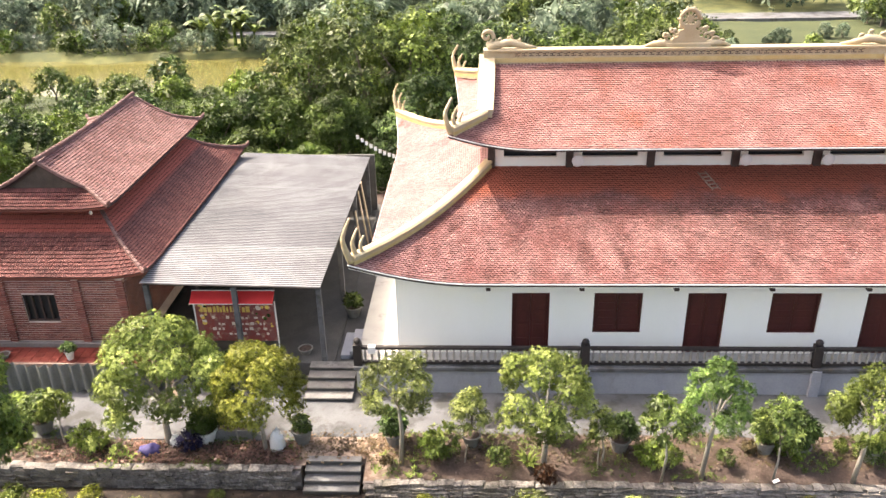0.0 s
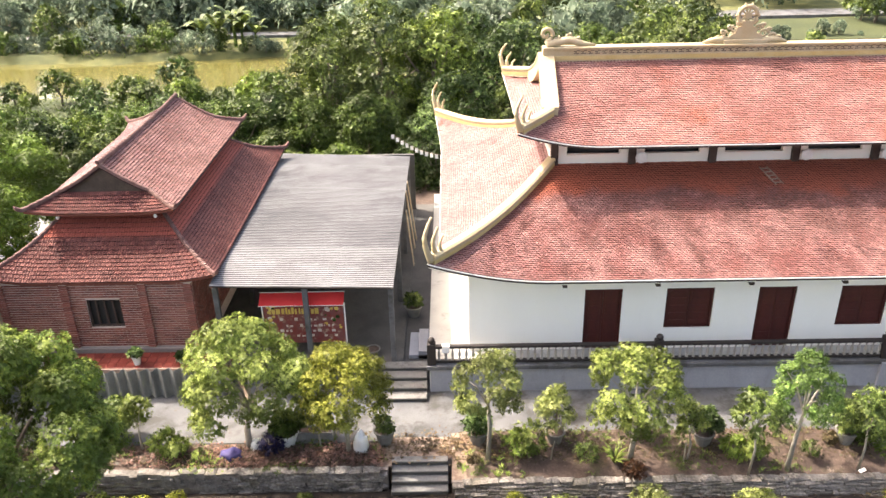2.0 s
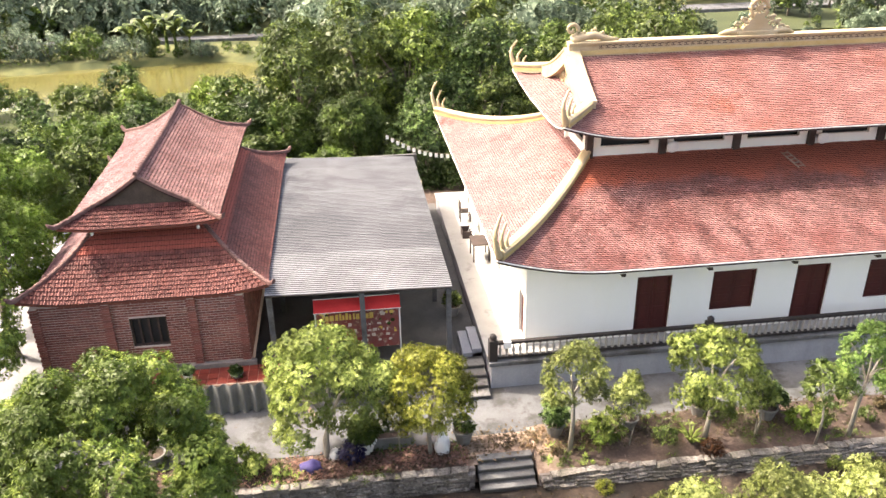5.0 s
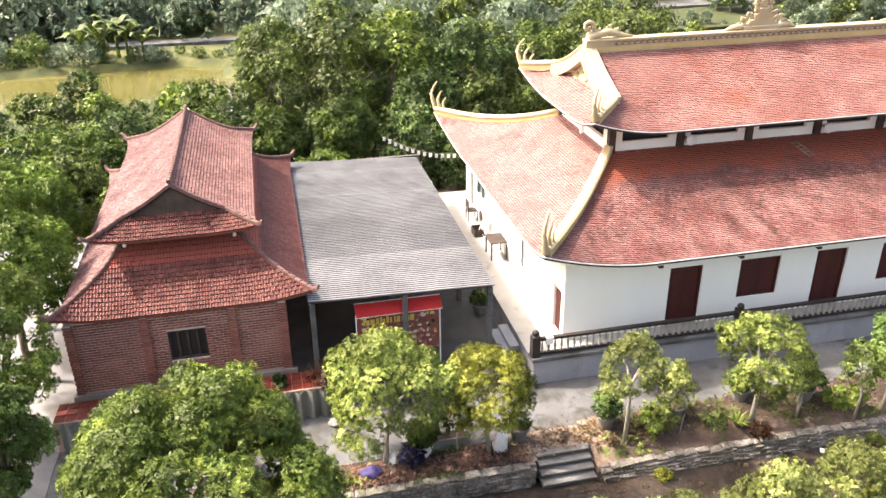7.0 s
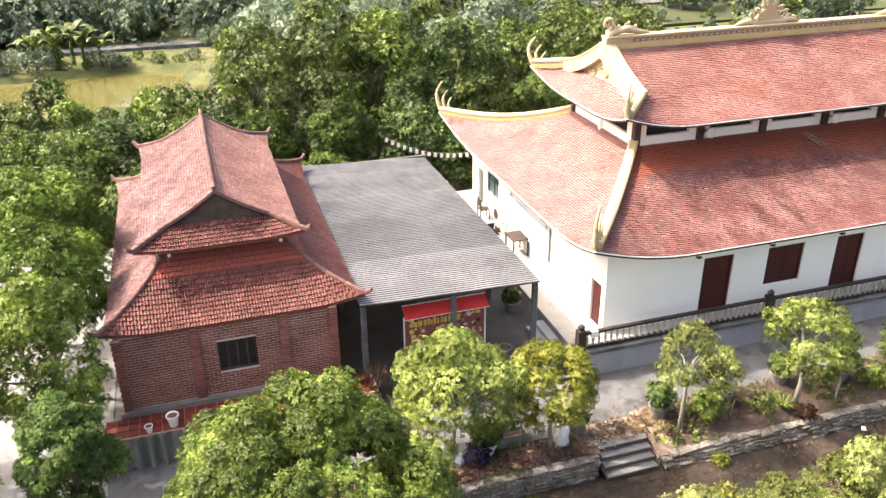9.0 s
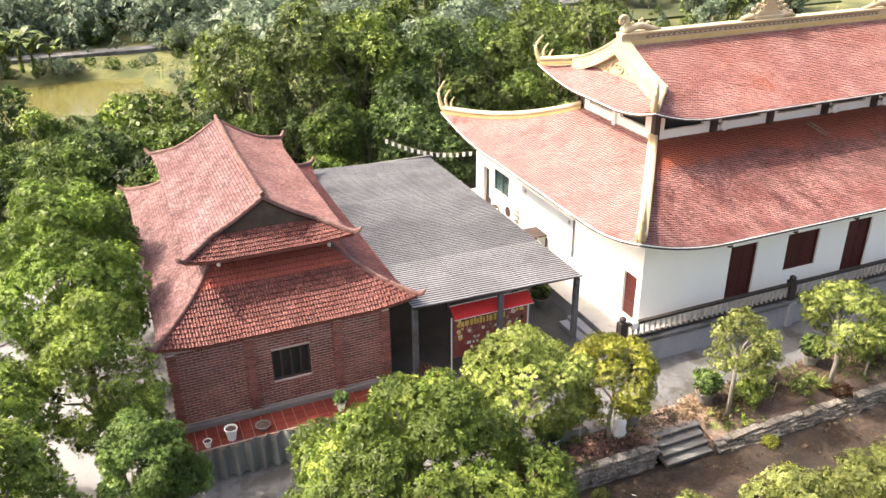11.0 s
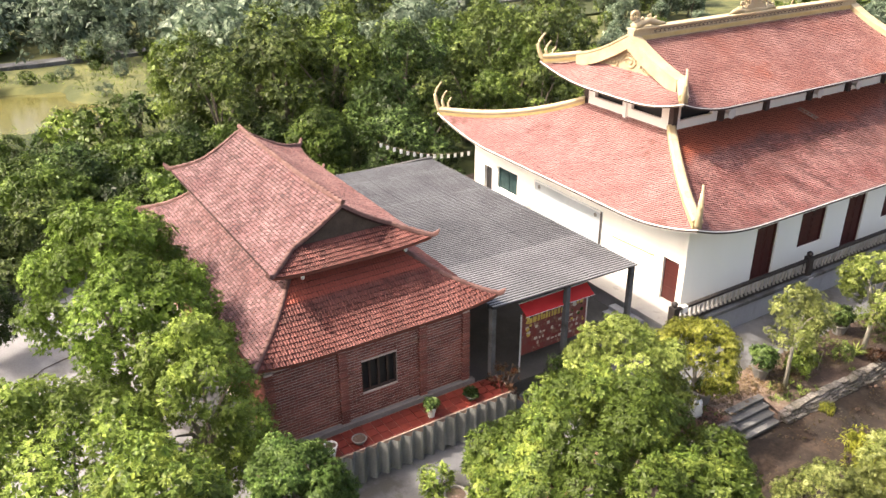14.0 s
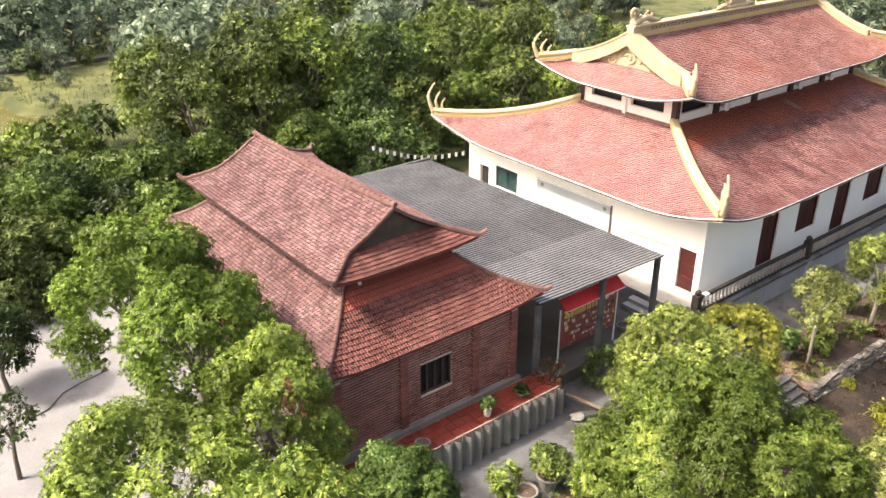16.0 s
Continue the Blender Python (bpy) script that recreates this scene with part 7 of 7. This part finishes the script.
for k in range(8):
    me = block(1, 1, 1, STONE_PIECE, 0.16)
    for v in me.vertices:
        v.co += Vector((r2.uniform(-0.14, 0.14), r2.uniform(-0.12, 0.12), r2.uniform(-0.14, 0.14)))
    stone_meshes.append(me)
rest_v, rest_f, singles = [], [], 0
for j in range(6):
    x = -17 + 0.13 * j
    while x < 17:
        w = r2.uniform(0.12, 0.42)
        if not (-4.95 < x + w and x < -3.2):
            east = x > -4
            h = r2.uniform(0.10, 0.18) * (0.8 if east else 1.0)
            m = (Matrix.Translation((x + w / 2, (17.07 - 0.035 * (5 - j) if east else 17.36) + r2.uniform(-0.025, 0.02), -0.74 + (0.085 if east else 0.125) * j + r2.uniform(-0.025, 0.025)))
                 @ Matrix.Rotation(r2.uniform(-0.09, 0.09), 4, "Y") @ Matrix.Diagonal((w * 1.04, 0.24, h, 1)))
            me = r2.choice(stone_meshes)
            if singles < 300 and -9.5 < x < 6:
                ob = new("stone", me)
                ob.matrix_basis = m
                under(ob, wall_front)
                singles += 1
            else:
                o = len(rest_v)
                rest_v += [tuple(m @ v.co) for v in me.vertices]
                rest_f += [tuple(o + k for k in p.vertices) for p in me.polygons]
        x += w
ob = under(raw("stones", rest_v, rest_f, STONE, None, "further stones of the wall"), wall_front)
tagged(ob, kind="stuff")

# floor tiles of the red walk
walk_tiles = thing("floor_tiles", "square red floor tiles with pale joints", "floor tiles", (-14, 21.5, 0.86), kind="structure")
me = block(0.282, 0.272, 0.03, RED_FLOOR, 0.004)
for i in range(25):
    for j in range(3):
        ob = new("tile", me)
        ob.location = (-17.72 + 0.3 * i, 21.2 + 0.29 * j, 0.872)
        under(ob, walk_tiles)

# bricks of the house: the front wall's lower courses as pieces, the rest joined
BL, BH = 0.235, 0.084
me_brick = block(BL - 0.016, 0.06, BH - 0.028, BRICK_PIECE, 0.004)
front = next(o for o in house.children if o.name.startswith("wall"))
verts, faces = [], []
count = 0
FOOT = 1.02
courses = int((3.36 - FOOT) / BH)


def add_box(verts, faces, x0, x1, y0, y1, z0, z1):
    o = len(verts)
    verts += [(x0, y0, z0), (x1, y0, z0), (x1, y1, z0), (x0, y1, z0), (x0, y0, z1), (x1, y0, z1), (x1, y1, z1), (x0, y1, z1)]
    faces += [(o, o + 1, o + 5, o + 4), (o + 1, o + 2, o + 6, o + 5), (o + 2, o + 3, o + 7, o + 6), (o + 3, o, o + 4, o + 7), (o + 4, o + 5, o + 6, o + 7), (o + 3, o + 2, o + 1, o)]


for j in range(courses):
    z = FOOT + BH * (j + 0.5)
    x = HW - (j % 2) * BL / 2
    while x < HE:
        c0, c1 = max(x, HW) + 0.007, min(x + BL, HE) - 0.007
        if bwin[2] - 0.03 < z < bwin[3] + 0.03:
            if c0 < bwin[0] < c1:
                c1 = bwin[0]
            elif c0 < bwin[1] < c1:
                c0 = bwin[1]
            elif c0 >= bwin[0] and c1 <= bwin[1]:
                c1 = c0
        if c1 - c0 > 0.03:
            dy = r2.uniform(-0.006, 0.006)
            if c1 - c0 > BL - 0.02 and -15.9 < x < -12.3 and count < 300 and j % 2 == 0:
                ob = new("brick", me_brick)
                ob.location = ((c0 + c1) / 2, HS + 0.012 + dy, z)
                ob.parent = front
                count += 1
            else:
                add_box(verts, faces, c0, c1, HS - 0.018 + dy, HS + 0.03, z - BH / 2 + 0.014, z + BH / 2 - 0.014)
        x += BL
for j in range(courses):
    z = FOOT + BH * (j + 0.5)
    for x0, x1 in ((HW - 0.016, HW + 0.03), (HE - 0.03, HE + 0.016)):
        y = HS - (j % 2) * BL / 2
        while y < HN:
            c0, c1 = max(y, HS) + 0.007, min(y + BL, HN) - 0.007
            if c1 - c0 > 0.05:
                add_box(verts, faces, x0, x1, c0, c1, z - BH / 2 + 0.014, z + BH / 2 - 0.014)
            y += BL
joined = raw("bricks", verts, faces, BRICK, front, "courses of red brick")
tagged(joined, kind="stuff")
# brick piers on the front wall, brick by brick
me_pier = block(0.235, 0.085, BH - 0.014, BRICK_PIECE, 0.004)
for px in (-17.22, -15.2, -12.75, -11.32):
    pier = under(boxed("pier", px - 0.105, px + 0.105, HS - 0.09, HS - 0.018, 1.00, 3.34, MORTAR, None, "brick pier", 0), house)
    for j in range(courses):
        ob = new("brick", me_pier)
        ob.location = (px + 0.012 * (1 if j % 2 else -1), HS - 0.062, FOOT + BH * (j + 0.5))
        ob.parent = pier

# near roof tiles of the brick house, one by one
slope = BLOW["s"]
spots, rows = slope.spots(TILE_W, TILE_C)
near = [s for s in spots if s[0] < near_rows]
b = bmesh.new()
top = [[b.verts.new((ds * TILE_W, dv * TILE_C, z)) for ds, z in row] for dv, row in
       ((1.25, [(ds, h * 0.6) for ds, h in RIBS]), (0.0, [(ds, h + 0.03) for ds, h in RIBS]), (0.0, [(ds, 0.0) for ds, h in RIBS]))]
for r0, r1 in zip(top, top[1:]):
    for q in range(4):
        b.faces.new((r0[q], r1[q], r1[q + 1], r0[q + 1]))
me_tile = bpy.data.meshes.new("tile")
b.to_mesh(me_tile)
b.free()
me_tile.materials.append(HOUSE_TILE_PIECE)
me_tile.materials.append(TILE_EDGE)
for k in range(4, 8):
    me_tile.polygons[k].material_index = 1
deck = next(o for o in house.children if o.name.startswith("lower_roof"))
for j, v, s in near:
    lo, hi = slope.ends(v + 0.5 / rows)
    s = min(max(s, lo + 0.3 * TILE_W), hi - 0.3 * TILE_W)
    p, px, pv = (Vector(slope.at(s, v - 0.15 / rows)), Vector(slope.at(s + 0.05, v - 0.15 / rows)), Vector(slope.at(s, v + 0.3 / rows)))
    ux = (px - p).normalized()
    uz = ux.cross((pv - p).normalized()).normalized()
    uy = uz.cross(ux)
    m = Matrix((ux, uy, uz)).transposed().to_4x4()
    m.translation = p + uz * (0.002 + r2.uniform(-0.004, 0.006))
    shared("roof_tile", me_tile, m @ Matrix.Rotation(r2.uniform(-0.02, 0.02), 4, "Z"), deck)
